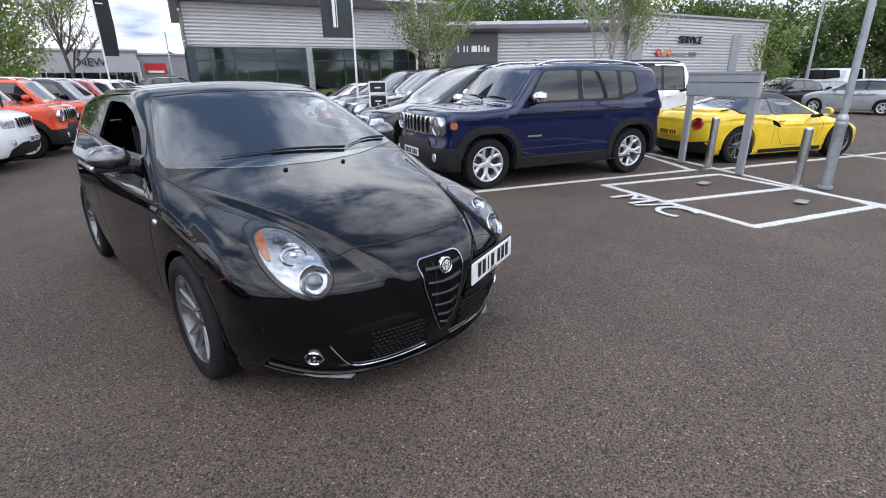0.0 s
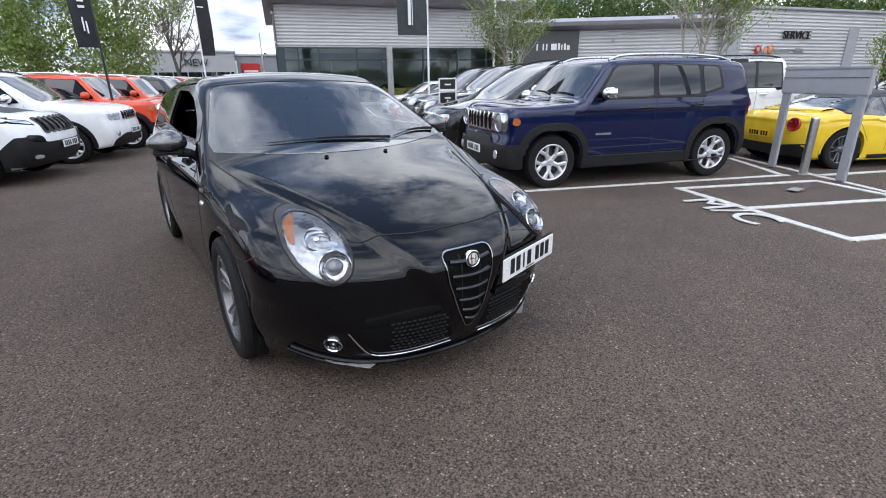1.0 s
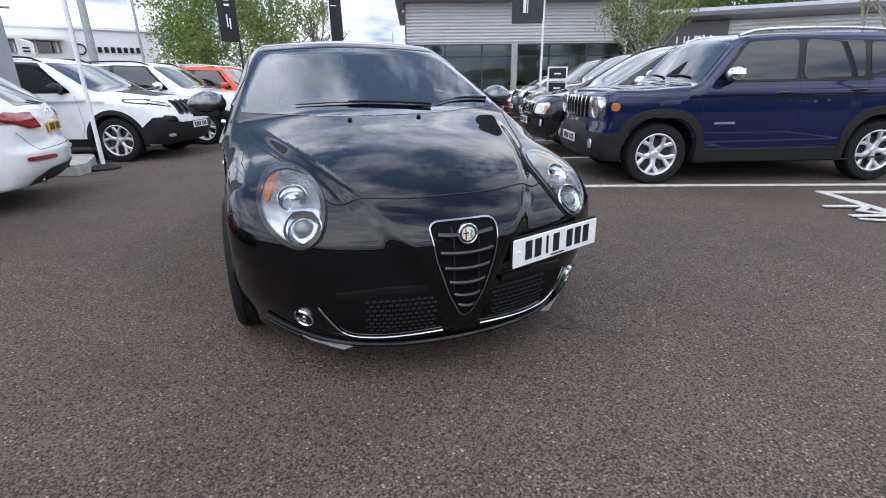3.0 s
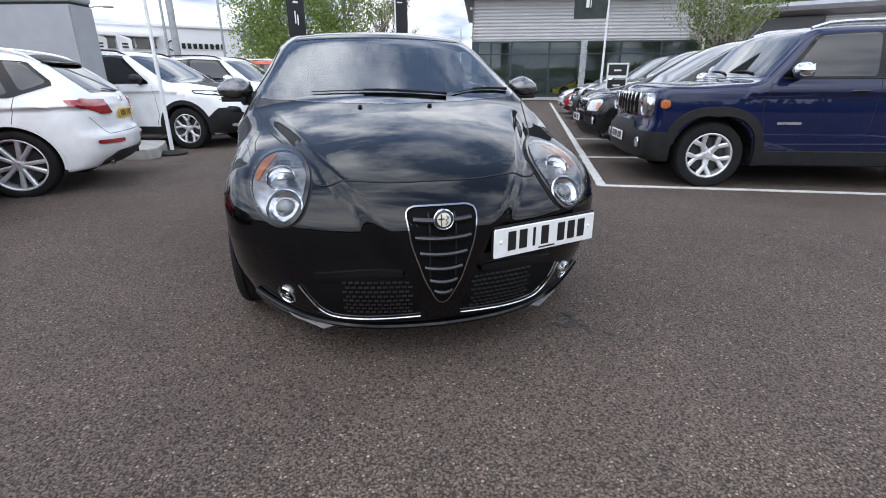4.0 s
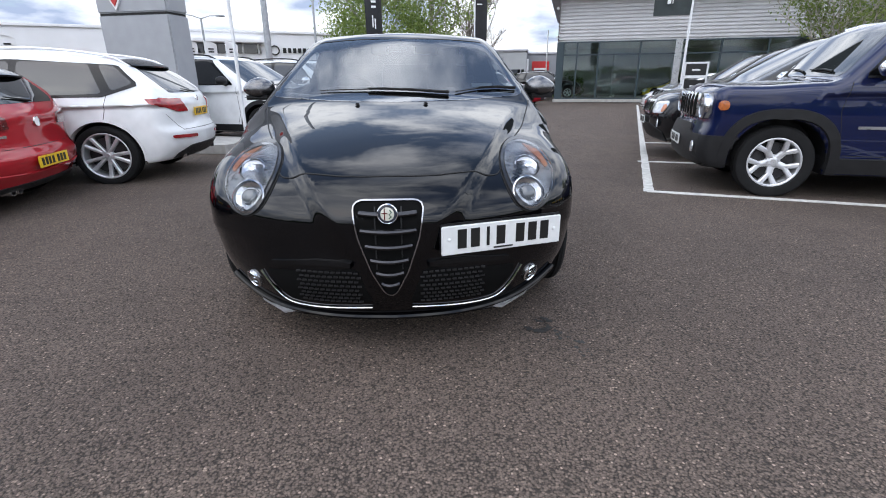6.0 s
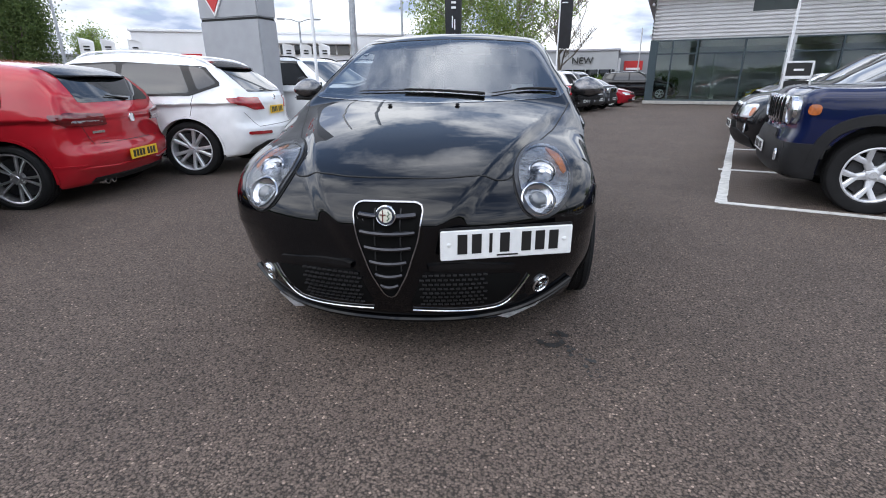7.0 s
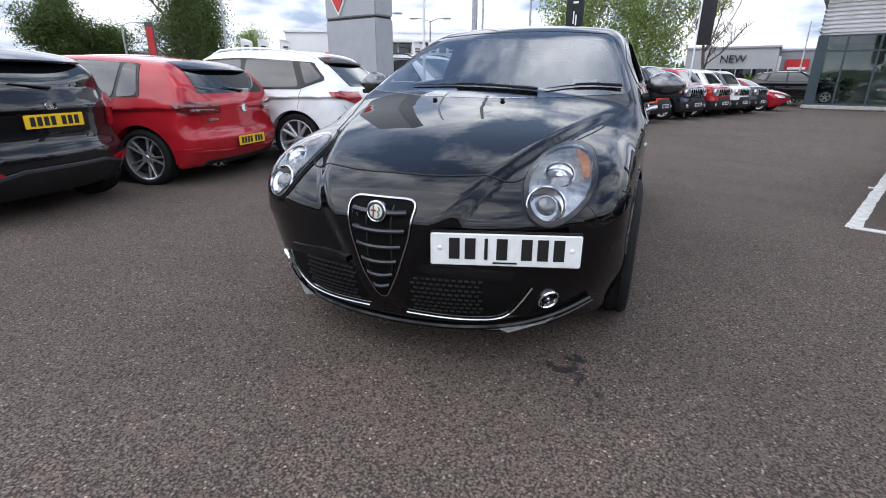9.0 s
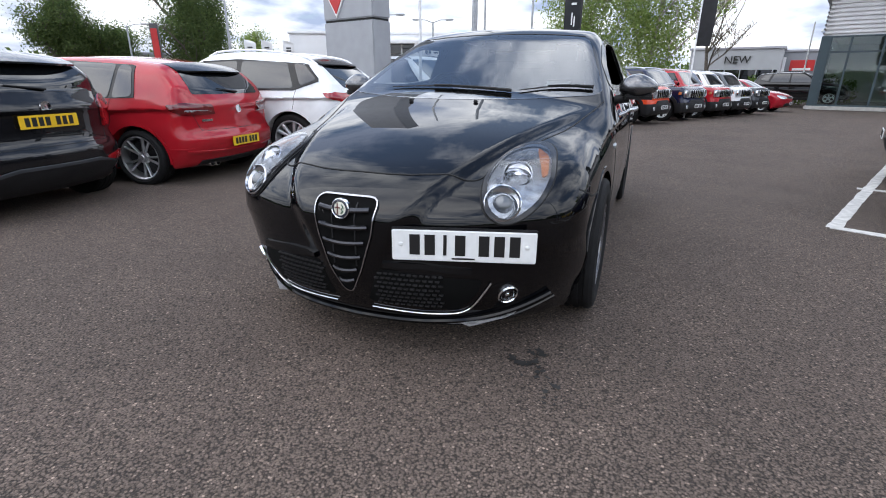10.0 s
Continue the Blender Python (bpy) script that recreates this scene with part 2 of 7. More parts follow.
def asphalt_mat():
    m = mat("asphalt", (0.06, 0.057, 0.054), 0.9)
    n, l = m.node_tree.nodes, m.node_tree.links
    b = n["Principled BSDF"]
    co = n.new("ShaderNodeTexCoord")
    def noise_n(scale, detail=4, rough=0.6):
        t = n.new("ShaderNodeTexNoise")
        t.inputs["Scale"].default_value, t.inputs["Detail"].default_value, t.inputs["Roughness"].default_value = scale, detail, rough
        l.new(co.outputs["Object"], t.inputs["Vector"])
        return t.outputs[0]
    def ramp(src, lo, hi, a, c):
        r = n.new("ShaderNodeMapRange")
        for k, v in (("From Min", lo), ("From Max", hi), ("To Min", a), ("To Max", c)):
            r.inputs[k].default_value = v
        l.new(src, r.inputs[0])
        return r.outputs[0]
    def mul(a, c):
        x = n.new("ShaderNodeMath")
        x.operation = "MULTIPLY"
        l.new(a, x.inputs[0])
        l.new(c, x.inputs[1])
        return x.outputs[0]
    vo = n.new("ShaderNodeTexVoronoi")
    vo.inputs["Scale"].default_value = 118
    l.new(co.outputs["Object"], vo.inputs["Vector"])
    sep = n.new("ShaderNodeSeparateColor")
    l.new(vo.outputs["Color"], sep.inputs[0])
    stone = ramp(sep.outputs[0], 0.0, 1.0, 0.70, 1.30)
    bright = ramp(sep.outputs[1], 0.95, 1.0, 1.0, 2.7)
    gap = ramp(vo.outputs["Distance"], 0.46, 0.80, 1.08, 0.30)
    pits = ramp(noise_n(92, 3, 0.6), 0.33, 0.45, 0.40, 1.0)
    patch_v = ramp(noise_n(0.35, 6), 0.3, 0.7, 0.80, 1.18)
    stain = ramp(noise_n(1.7, 6, 0.7), 0.36, 0.66, 0.90, 1.08)
    val = mul(mul(mul(stone, bright), mul(gap, pits)), mul(patch_v, stain))
    sc = n.new("ShaderNodeVectorMath")
    sc.operation = "SCALE"
    sc.inputs[0].default_value = (0.137, 0.102, 0.081)
    l.new(val, sc.inputs["Scale"])
    l.new(sc.outputs[0], b.inputs["Base Color"])
    bp = n.new("ShaderNodeBump")
    bp.inputs["Strength"].default_value, bp.inputs["Distance"].default_value = 1.0, 0.009
    l.new(mul(mul(gap, pits), stone), bp.inputs["Height"])
    l.new(bp.outputs[0], b.inputs["Normal"])
    return m


M_ASPH = asphalt_mat()
M_LINE = mat("worn_white_road_paint", (0.55, 0.54, 0.51), 0.8, vary=0.22, scale=14, bump=0.5, bscale=120)
M_DIRT = mat("oil_stain", (0.02, 0.019, 0.018), 0.6, vary=0.4, scale=30)
M_PATCH = mat("pale_concrete_patch", (0.25, 0.25, 0.24), 0.9, vary=0.2, scale=8)

# ---- mesh helpers: each gives (vertices, faces) ----
def joined(*geos):
    vs, fs, k = [], [], 0
    for v, f in geos:
        vs.append(np.asarray(v, float).reshape(-1, 3))
        fs += [tuple(i + k for i in face) for face in f]
        k += len(vs[-1])
    return np.concatenate(vs), fs


def moved(geo, m):
    v = np.asarray(geo[0], float)
    a = np.array(m)
    return v @ a[:3, :3].T + a[:3, 3], geo[1]


def mirrored(geo):
    return np.asarray(geo[0], float) * (-1, 1, 1), [tuple(reversed(f)) for f in geo[1]]


def box(cx, cy, cz, sx, sy, sz, r=0.0):
    """A box about its middle, with edges rounded by r."""
    bm = bmesh.new()
    bmesh.ops.create_cube(bm, size=1)
    bmesh.ops.scale(bm, vec=(sx, sy, sz), verts=bm.verts)
    if r:
        bmesh.ops.bevel(bm, geom=bm.edges[:], offset=min(r, 0.45 * min(sx, sy, sz)), segments=2, affect="EDGES")
    bm.verts.index_update()
    v = np.array([p.co for p in bm.verts]) + (cx, cy, cz)
    f = [tuple(p.index for p in q.verts) for q in bm.faces]
    bm.free()
    return v, f


def lathe(profile, n=32, axis="z"):
    """A turned shape from (radius, height) pairs."""
    vs, fs, m = [], [], len(profile)
    for i in range(n):
        a = 2 * math.pi * i / n
        for r, h in profile:
            c, s = r * math.cos(a), r * math.sin(a)
            vs.append((c, s, h) if axis == "z" else (h, c, s))
    for i in range(n):
        for j in range(m - 1):
            fs.append((i * m + j, (i + 1) % n * m + j, (i + 1) % n * m + j + 1, i * m + j + 1))
    return np.array(vs), fs


def tube(points, radius, n=8, closed=False):
    """A round bar along a line; radius may be one number or one for each point."""
    p = np.asarray(points, float)
    r = np.broadcast_to(radius, len(p))
    d = np.gradient(p, axis=0) if not closed else np.roll(p, -1, 0) - np.roll(p, 1, 0)
    d /= np.maximum(np.linalg.norm(d, axis=1), 1e-9)[:, None]
    up = np.where(np.abs(d[:, 2:3]) > 0.9, np.array([[1.0, 0, 0]]), np.array([[0, 0, 1.0]]))
    u = np.cross(d, up)
    u /= np.maximum(np.linalg.norm(u, axis=1), 1e-9)[:, None]
    w = np.cross(u, d)
    a = np.linspace(0, 2 * math.pi, n, endpoint=False)
    v = p[:, None] + r[:, None, None] * (np.cos(a)[None, :, None] * u[:, None] + np.sin(a)[None, :, None] * w[:, None])
    m, fs = len(p), []
    for i in range(m if closed else m - 1):
        for j in range(n):
            k = (i + 1) % m
            fs.append((i * n + j, i * n + (j + 1) % n, k * n + (j + 1) % n, k * n + j))
    if not closed:
        fs += [tuple(range(n - 1, -1, -1)), tuple((m - 1) * n + j for j in range(n))]
    return v.reshape(-1, 3), fs


def prism(poly, depth, axis="y", at=0.0):
    """A flat outline pushed to a depth. axis y: poly in (x, z); axis x: (y, z); axis z: (x, y)."""
    p = np.asarray(poly, float)
    n = len(p)
    def put(h):
        c = np.full(n, h)
        return np.stack({"y": (p[:, 0], c, p[:, 1]), "x": (c, p[:, 0], p[:, 1]), "z": (p[:, 0], p[:, 1], c)}[axis], 1)
    v = np.concatenate([put(at), put(at + depth)])
    return v, [tuple(range(n)), tuple(range(2 * n - 1, n - 1, -1))] + [(i, i + n, (i + 1) % n + n, (i + 1) % n) for i in range(n)]


def ball(c, r, n=12):
    r = np.broadcast_to(r, 3)
    prof = [(max(math.sin(math.pi * i / n), 1e-3), -math.cos(math.pi * i / n)) for i in range(n + 1)]
    v, f = lathe(prof, 2 * n)
    return v * r + c, f


def soft_poly(poly, rounds=2, n=48):
    """An outline with rounded corners, in n even steps."""
    q = np.asarray(poly, float)
    rad = (0.0, 0.018, 0.05, 0.12)[rounds]
    out = []
    for a, c, e in zip(np.roll(q, 1, 0), q, np.roll(q, -1, 0)):
        la, le = np.linalg.norm(a - c), np.linalg.norm(e - c)
        p0, p1 = c + (a - c) / la * min(rad, 0.45 * la), c + (e - c) / le * min(rad, 0.45 * le)
        for t in np.linspace(0, 1, 6):
            out.append((1 - t) ** 2 * p0 + 2 * t * (1 - t) * c + t * t * p1)
    p = np.array(out + out[:1])
    s = np.concatenate([[0], np.cumsum(np.linalg.norm(np.diff(p, axis=0), axis=1))])
    u = np.linspace(0, s[-1], n, endpoint=False)
    return np.stack([np.interp(u, s, p[:, i]) for i in (0, 1)], 1)


def part(name, geo, material, parent=None, label="", smooth=True, sharp=35):
    """One mesh object under a thing or under a part."""
    me = bpy.data.meshes.new(name)
    v, f = geo
    me.from_pydata(np.asarray(v, float).tolist(), [], f)
    for m in (material if isinstance(material, (list, tuple)) else [material]):
        me.materials.append(m)
    if smooth:
        me.shade_smooth()
        me.set_sharp_from_angle(angle=radians(sharp))
    ob = new(name, me)
    ob.parent = parent
    if label:
        ob["label"] = label
    return ob


def share(name, data, parent, m):
    ob = new(name, data)
    ob.parent = parent
    ob.matrix_basis = m
    return ob


def thing(name, m, label, category, group="", kind=""):
    ob = new(name)
    ob.matrix_basis = m
    ob.empty_display_size = 0.1
    return tagged(ob, label, category, group, kind)


# ---- car bodies as smooth solids: +y runs from nose to tail, z up ----
def lerp(u, pts):
    """A smooth curve through (u, v) pairs, level past its ends."""
    p = np.asarray(pts, float)
    x, y = p[:, 0], p[:, 1]
    d = np.diff(y) / np.diff(x)
    m = np.concatenate([[d[0]], (d[1:] + d[:-1]) / 2, [d[-1]]])
    flip = np.concatenate([[False], d[1:] * d[:-1] <= 0, [False]])
    m = np.where(flip, 0.0, m)
    u = np.clip(u, x[0], x[-1])
    i = np.clip(np.searchsorted(x, u) - 1, 0, len(x) - 2)
    h = x[i + 1] - x[i]
    t = (u - x[i]) / h
    return (y[i] * (1 + 2 * t) * (1 - t) ** 2 + y[i + 1] * t * t * (3 - 2 * t)
            + h * (m[i] * t * (1 - t) ** 2 - m[i + 1] * t * t * (1 - t)))


def smax(a, b, k):
    h = np.maximum(k - np.abs(a - b), 0) / k
    return np.maximum(a, b) + h * h * k / 4


def smin(a, b, k):
    return -smax(-a, -b, k)


def step(u, lo, hi):
    t = np.clip((u - lo) / (hi - lo), 0, 1)
    return t * t * (3 - 2 * t)


class Body:
    """A body in numbers. top: bonnet, belt and boot height over y. roof: cabin top over y. screen, back: (y, z) of glass foot and head."""

    def __init__(self, l, w, h, wb, fo, r, plan, top, roof, screen, back, nose, tail, low=0.2, waist=0.6, bulge=0.06, bow=0.3, rbow=0.2, tumble=0.3, crown=0.06,
                 rcrown=0.05, k=0.10, kf=0.10, kc=0.05, kg=0.09, sbow=0.18, arch=0.06, inset=0.05, extra=None, fold=None):
        self.l, self.w, self.h, self.wb, self.fo, self.r, self.plan, self.top, self.roof, self.screen, self.back, self.nose, self.tail = l, w, h, wb, fo, r, plan, top, roof, screen, back, nose, tail
        self.low, self.waist, self.bulge, self.bow, self.rbow, self.tumble, self.crown, self.rcrown = low, waist, bulge, bow, rbow, tumble, crown, rcrown
        self.k, self.kf, self.kc, self.kg, self.sbow, self.arch, self.inset, self.extra, self.fold = k, kf, kc, kg, sbow, arch, inset, extra, fold
        self.axles = (fo, fo + wb)

    def nose_y(self, a, z):
        return lerp(z, self.nose) + self.bow * a ** 2 * (1 + 0.55 * a ** 2)

    def solid(self, x, y, z):
        a = np.abs(x)
        hw = self.w / 2 * lerp(y, self.plan)
        side = a - (hw - self.bulge * ((z - self.waist) / 0.5) ** 2)
        top = z - (lerp(y, self.top) - self.crown * (a / (self.w / 2)) ** 2.4)
        front = self.nose_y(a, z) - y
        rear = y - (self.l - lerp(z, self.tail) - self.rbow * a ** 2 * (1 + 0.5 * a ** 2))
        if self.extra:
            top, front, side = self.extra(self, a, y, z, top, front, side)
        f = smax(smax(top, side, self.k), smax(front, rear, 0.01), self.kf)
        if self.fold:
            f = f + self.fold(a, y, z)
        f = smax(f, (self.low + 0.06 * step(np.abs(y - self.l / 2), self.l / 2 - 0.7, self.l / 2)) - z, 0.05)
        (y0, z0), (y1, z1) = self.screen
        zb = lerp(y, self.top)
        ws = y0 + (z - z0) * (y1 - y0) / (z1 - z0) + self.sbow * a ** 2 - y
        ws = ws / np.hypot(1, (y1 - y0) / (z1 - z0))
        (y0, z0), (y1, z1) = self.back
        rs = y - (y0 + (z - z0) * (y1 - y0) / (z1 - z0) - 0.10 * a ** 2)
        rs = rs / np.hypot(1, (y1 - y0) / (z1 - z0))
        gs = a - (hw - self.inset - self.tumble * (z - zb) - 0.10 * (z - zb) ** 2)
        gt = z - (lerp(y, self.roof) - self.rcrown * (a / 0.7) ** 2)
        g = smax(smax(gs, gt, self.kg), smax(ws, rs, 0.02), self.kg * 0.8)
        g = smax(np.maximum(g, zb - 0.12 - z), np.maximum(front, rear), 0.04)
        f = smin(f, g, self.kc)
        for yc in self.axles:
            well = np.maximum(np.hypot(y - yc, z - self.r) - (self.r + self.arch), self.w / 2 - 0.32 - a)
            f = np.maximum(f, -well)
        return f

    def grad(self, p, e=2e-3):
        x, y, z = p.T
        g = np.stack([self.solid(x + e, y, z) - self.solid(x - e, y, z), self.solid(x, y + e, z) - self.solid(x, y - e, z),
                      self.solid(x, y, z + e) - self.solid(x, y, z - e)], 1)
        return g / np.maximum(np.linalg.norm(g, axis=1), 1e-9)[:, None]

    def cast(self, start, way, far=5.0, n=90):
        """The first places where rays meet the body."""
        start, way = np.asarray(start, float), np.asarray(way, float)
        d = np.linspace(0, far, n + 1)[1:]
        p = start[:, None] + d[None, :, None] * way[:, None]
        hit = self.solid(p[..., 0], p[..., 1], p[..., 2]) < 0
        found = hit.any(1)
        hi = d[hit.argmax(1)]
        lo = hi - far / n
        for _ in range(14):
            mid = (lo + hi) / 2
            p = start + mid[:, None] * way
            inside = self.solid(*p.T) < 0
            hi, lo = np.where(inside, mid, hi), np.where(inside, lo, mid)
        return start + hi[:, None] * way, found


def hero_shape(b, a, y, z, top, front, side):
    """The lower corners of the nose tuck in."""
    front = front + 0.40 * a ** 4 * np.clip(0.52 - z, 0, 0.4) / 0.3
    return top, front, side


def hero_fold(a, y, z):
    """One crease on each side: it leaves the foot of the shield grille, spreads over the bonnet and ends at the screen pillars."""
    edge = 0.045 + 0.60 * (z - 0.30) + 0.22 * y
    inner = step(z, 0.30, 0.50) * step(y, 1.25, 0.75)
    return inner * (0.030 * step(a, edge - 0.03, edge + 0.065) - 0.012 * step(a, edge + 0.065, edge + 0.42))


HERO = dict(l=4.17, w=1.79, h=1.51, wb=2.59, fo=0.90, r=0.330, arch=0.035, low=0.10, waist=0.58, bulge=0.055, bow=0.36, rbow=0.22, k=0.12, kf=0.115, crown=0.095,
            plan=[(0, 0.93), (0.9, 0.985), (1.6, 0.985), (2.6, 1.0), (3.4, 1.0), (4.17, 0.86)],
            top=[(0, 0.70), (0.15, 0.765), (0.5, 0.88), (0.9, 0.965), (1.2, 1.01), (2.0, 1.0), (3.0, 1.03), (3.8, 1.03), (4.1, 0.98)],
            roof=[(1.4, 1.28), (1.9, 1.42), (2.4, 1.465), (3.0, 1.45), (3.6, 1.37), (4.0, 1.27)],
            screen=((1.12, 0.99), (2.05, 1.435)), back=((4.05, 1.0), (3.55, 1.42)),
            nose=[(0.1, 0.10), (0.22, 0.03), (0.35, -0.02), (0.6, -0.03), (0.7, 0.01), (0.8, 0.12), (0.95, 0.4)],
            tail=[(0.2, 0.12), (0.45, 0.0), (0.7, 0.02), (1.0, 0.12)], tumble=0.42, extra=hero_shape, fold=hero_fold, sbow=0.22, inset=0.05)
# ---- ground ----
ROW = Vector((0.963, -0.270, 0))          # the way the parking bays run
ACROSS = Vector((0.270, 0.963, 0))


def ground_z(x, y):
    """The yard falls gently and evenly towards the showroom."""
    return -0.0095 * min(max(math.hypot(x, y) - 3.5, 0.0), 26.0)


def ground_sheet():
    near = np.concatenate([np.arange(-16, 16, 0.8)])
    far = np.array([17, 19, 22, 26, 32, 40, 55, 80, 130, 240, 480, 900.0])
    ax = np.concatenate([-far[::-1], near, far[0:1] * 0 + 16.2, far])
    ax = np.unique(ax)
    n = len(ax)
    v = [(x, y, ground_z(x, y)) for y in ax for x in ax]
    f = [(j * n + i, j * n + i + 1, (j + 1) * n + i + 1, (j + 1) * n + i) for j in range(n - 1) for i in range(n - 1)]
    return tagged(part("ground", (np.array(v), f), M_ASPH), "dark grey asphalt yard of a car dealership", "ground", kind="structure")


ground = ground_sheet()


_laid = []


def stripe(points, w=0.10, name="bay_line", label="worn white painted parking bay line"):
    """A painted line, a few millimetres thick, with slightly ragged edges."""
    p = np.array(points, float)
    s = np.concatenate([[0], np.cumsum(np.linalg.norm(np.diff(p, axis=0), axis=1))])
    u = np.arange(0, s[-1] + 0.1, 0.12)
    c = np.stack([np.interp(u, s, p[:, i]) for i in (0, 1)], 1)
    d = p[-1] - p[0]
    d = d / np.linalg.norm(d)
    nr = np.array([-d[1], d[0]])
    rng = np.random.default_rng(int(abs(points[0][0] * 100)))
    v, f = [], []
    _laid.append(1)
    up = 0.003 + 0.0006 * len(_laid)
    for k, q in enumerate(c):
        for side in (-1, 1):
            e = q + nr * side * (w / 2 + rng.normal(0, 0.003))
            z = ground_z(*e)
            v += [(e[0], e[1], z - 0.002), (e[0], e[1], z + up)]
        if k:
            a, b0 = (k - 1) * 4, k * 4
            f += [(a + 1, a + 3, b0 + 3, b0 + 1), (a, a + 1, b0 + 1, b0), (a + 3, a + 2, b0 + 2, b0 + 3)]
    return tagged(part(name, (np.array(v), f), M_LINE, smooth=False), label, "road marking", "bay lines", "structure")


stripe([(2.45, 3.15), (11.6, 25.8)])
stripe([(2.44, 3.18), (7.12, 1.49)])
stripe([(3.20, 5.27), (7.6, 3.97)])
stripe([(4.25, 7.67), (8.6, 6.3)])
stripe([(8.1, 2.85), (7.02, 1.5)])
stripe([(8.4, 2.9), (6.0, -1.15)])
stripe([(4.89, 1.90), (4.08, -0.30)])
stripe([(4.85, 1.88), (6.93, 1.06)])
stripe([(4.52, 0.82), (6.51, 0.01)])
stripe([(4.08, -0.26), (6.24, -1.02)])
stripe([(6.93, 1.09), (6.18, -1.02)])
stripe([(7.46, 1.2), (12.0, -0.45)])
stripe([(11.6, 1.9), (10.6, -0.9)])


def letter(ch, m):
    c = bpy.data.curves.new("letter", "FONT")
    c.body, c.size, c.extrude, c.align_x, c.align_y = ch, 1.0, 0.004, "CENTER", "CENTER"
    ob = new("painted_letter", c)
    c.materials.append(M_LINE)
    ob.matrix_basis = m
    return tagged(ob, "white painted letters on the asphalt", "road marking", "painted letters", "structure")


letter("M/C", pose(4.20, 0.88, 0.010, 0, 0, -111.5) @ Matrix.Diagonal((0.62, 0.62, 1, 1)))


def blot(x, y, r, seed, material=None, name="oil_stain", label="dark oil stain on the asphalt"):
    rng = np.random.default_rng(seed)
    geos = []
    for _ in range(9):
        cx, cy, q = x + rng.normal(0, r), y + rng.normal(0, r * 1.3), r * rng.uniform(0.10, 0.45)
        a = np.linspace(0, 2 * math.pi, 14, endpoint=False)
        rr = q * (1 + 0.35 * rng.normal(0, 1, 14))
        z = 0.0035 + 0.0002 * _
        geos.append((np.stack([cx + rr * np.cos(a), cy + rr * np.sin(a), np.full(14, z)], 1), [tuple(range(14))]))
    return tagged(part(name, joined(*geos), material or M_DIRT, smooth=False), label, "stain", kind="structure")


blot(0.725, 0.27, 0.05, 3)
blot(0.74, 0.18, 0.03, 8)
blot(0.825, 0.03, 0.025, 5)
blot(0.30, 4.2, 0.10, 9)
for _x, _y in ((5.93, 0.92), (5.62, -0.32)):
    tagged(part("ground_plate", box(_x, _y, 0.004, 0.22, 0.13, 0.008, 0.003), M_PATCH), "pale worn cover plate set in the asphalt", "cover plate", "ground plates", "structure")


# ---- kerbed island between the rows ----
def island():
    c = np.array([-4.6, 7.05])
    o = soft_poly([(-3.15, 6.45), (-3.35, 7.75), (-7.6, 8.9), (-7.4, 7.5)], 3, 40)
    ob = part("kerb_island", prism(o, 0.15, "z", -0.03), M_KERB, sharp=40)
    return tagged(ob, "low pale concrete kerbed island between parked cars", "kerb", kind="structure")


island()


# ---- showroom ----
def facade_m(a, b0):
    """x along the wall from a to b0, y outwards (towards the yard), z up."""
    d = Vector((b0[0] - a[0], b0[1] - a[1], 0)).normalized()
    out = Vector((d.y, -d.x, 0))
    return Matrix(((d.x, -out.x, 0, a[0]), (d.y, -out.y, 0, a[1]), (0, 0, 1, -0.22), (0, 0, 0, 1)))


def wpart(name, geo, material, parent, label="", smooth=True):
    """A part of a building, drawn with y outwards and turned to the building's own frame."""
    v, f = geo
    return part(name, (np.asarray(v, float) * (1, -1, 1), [tuple(reversed(q)) for q in f]), material, parent, label, smooth)


def ribs(x0, x1, z0, z1, pitch=0.19, deep=0.075):
    """Corrugated sheet with level ribs, as one folded sheet."""
    prof, z, k = [], z0, 0
    while z < z1 - 0.01:
        prof += [(0.0, z), (0.0, min(z + pitch * 0.45, z1)), (deep, min(z + pitch * 0.58, z1)), (deep, min(z + pitch * 0.88, z1))]
        z += pitch
    prof.append((0.0, z1))
    v = np.array([(x, o, h) for o, h in prof for x in (x0, x1)])
    return v, [(2 * i, 2 * i + 1, 2 * i + 3, 2 * i + 2) for i in range(len(prof) - 1)]


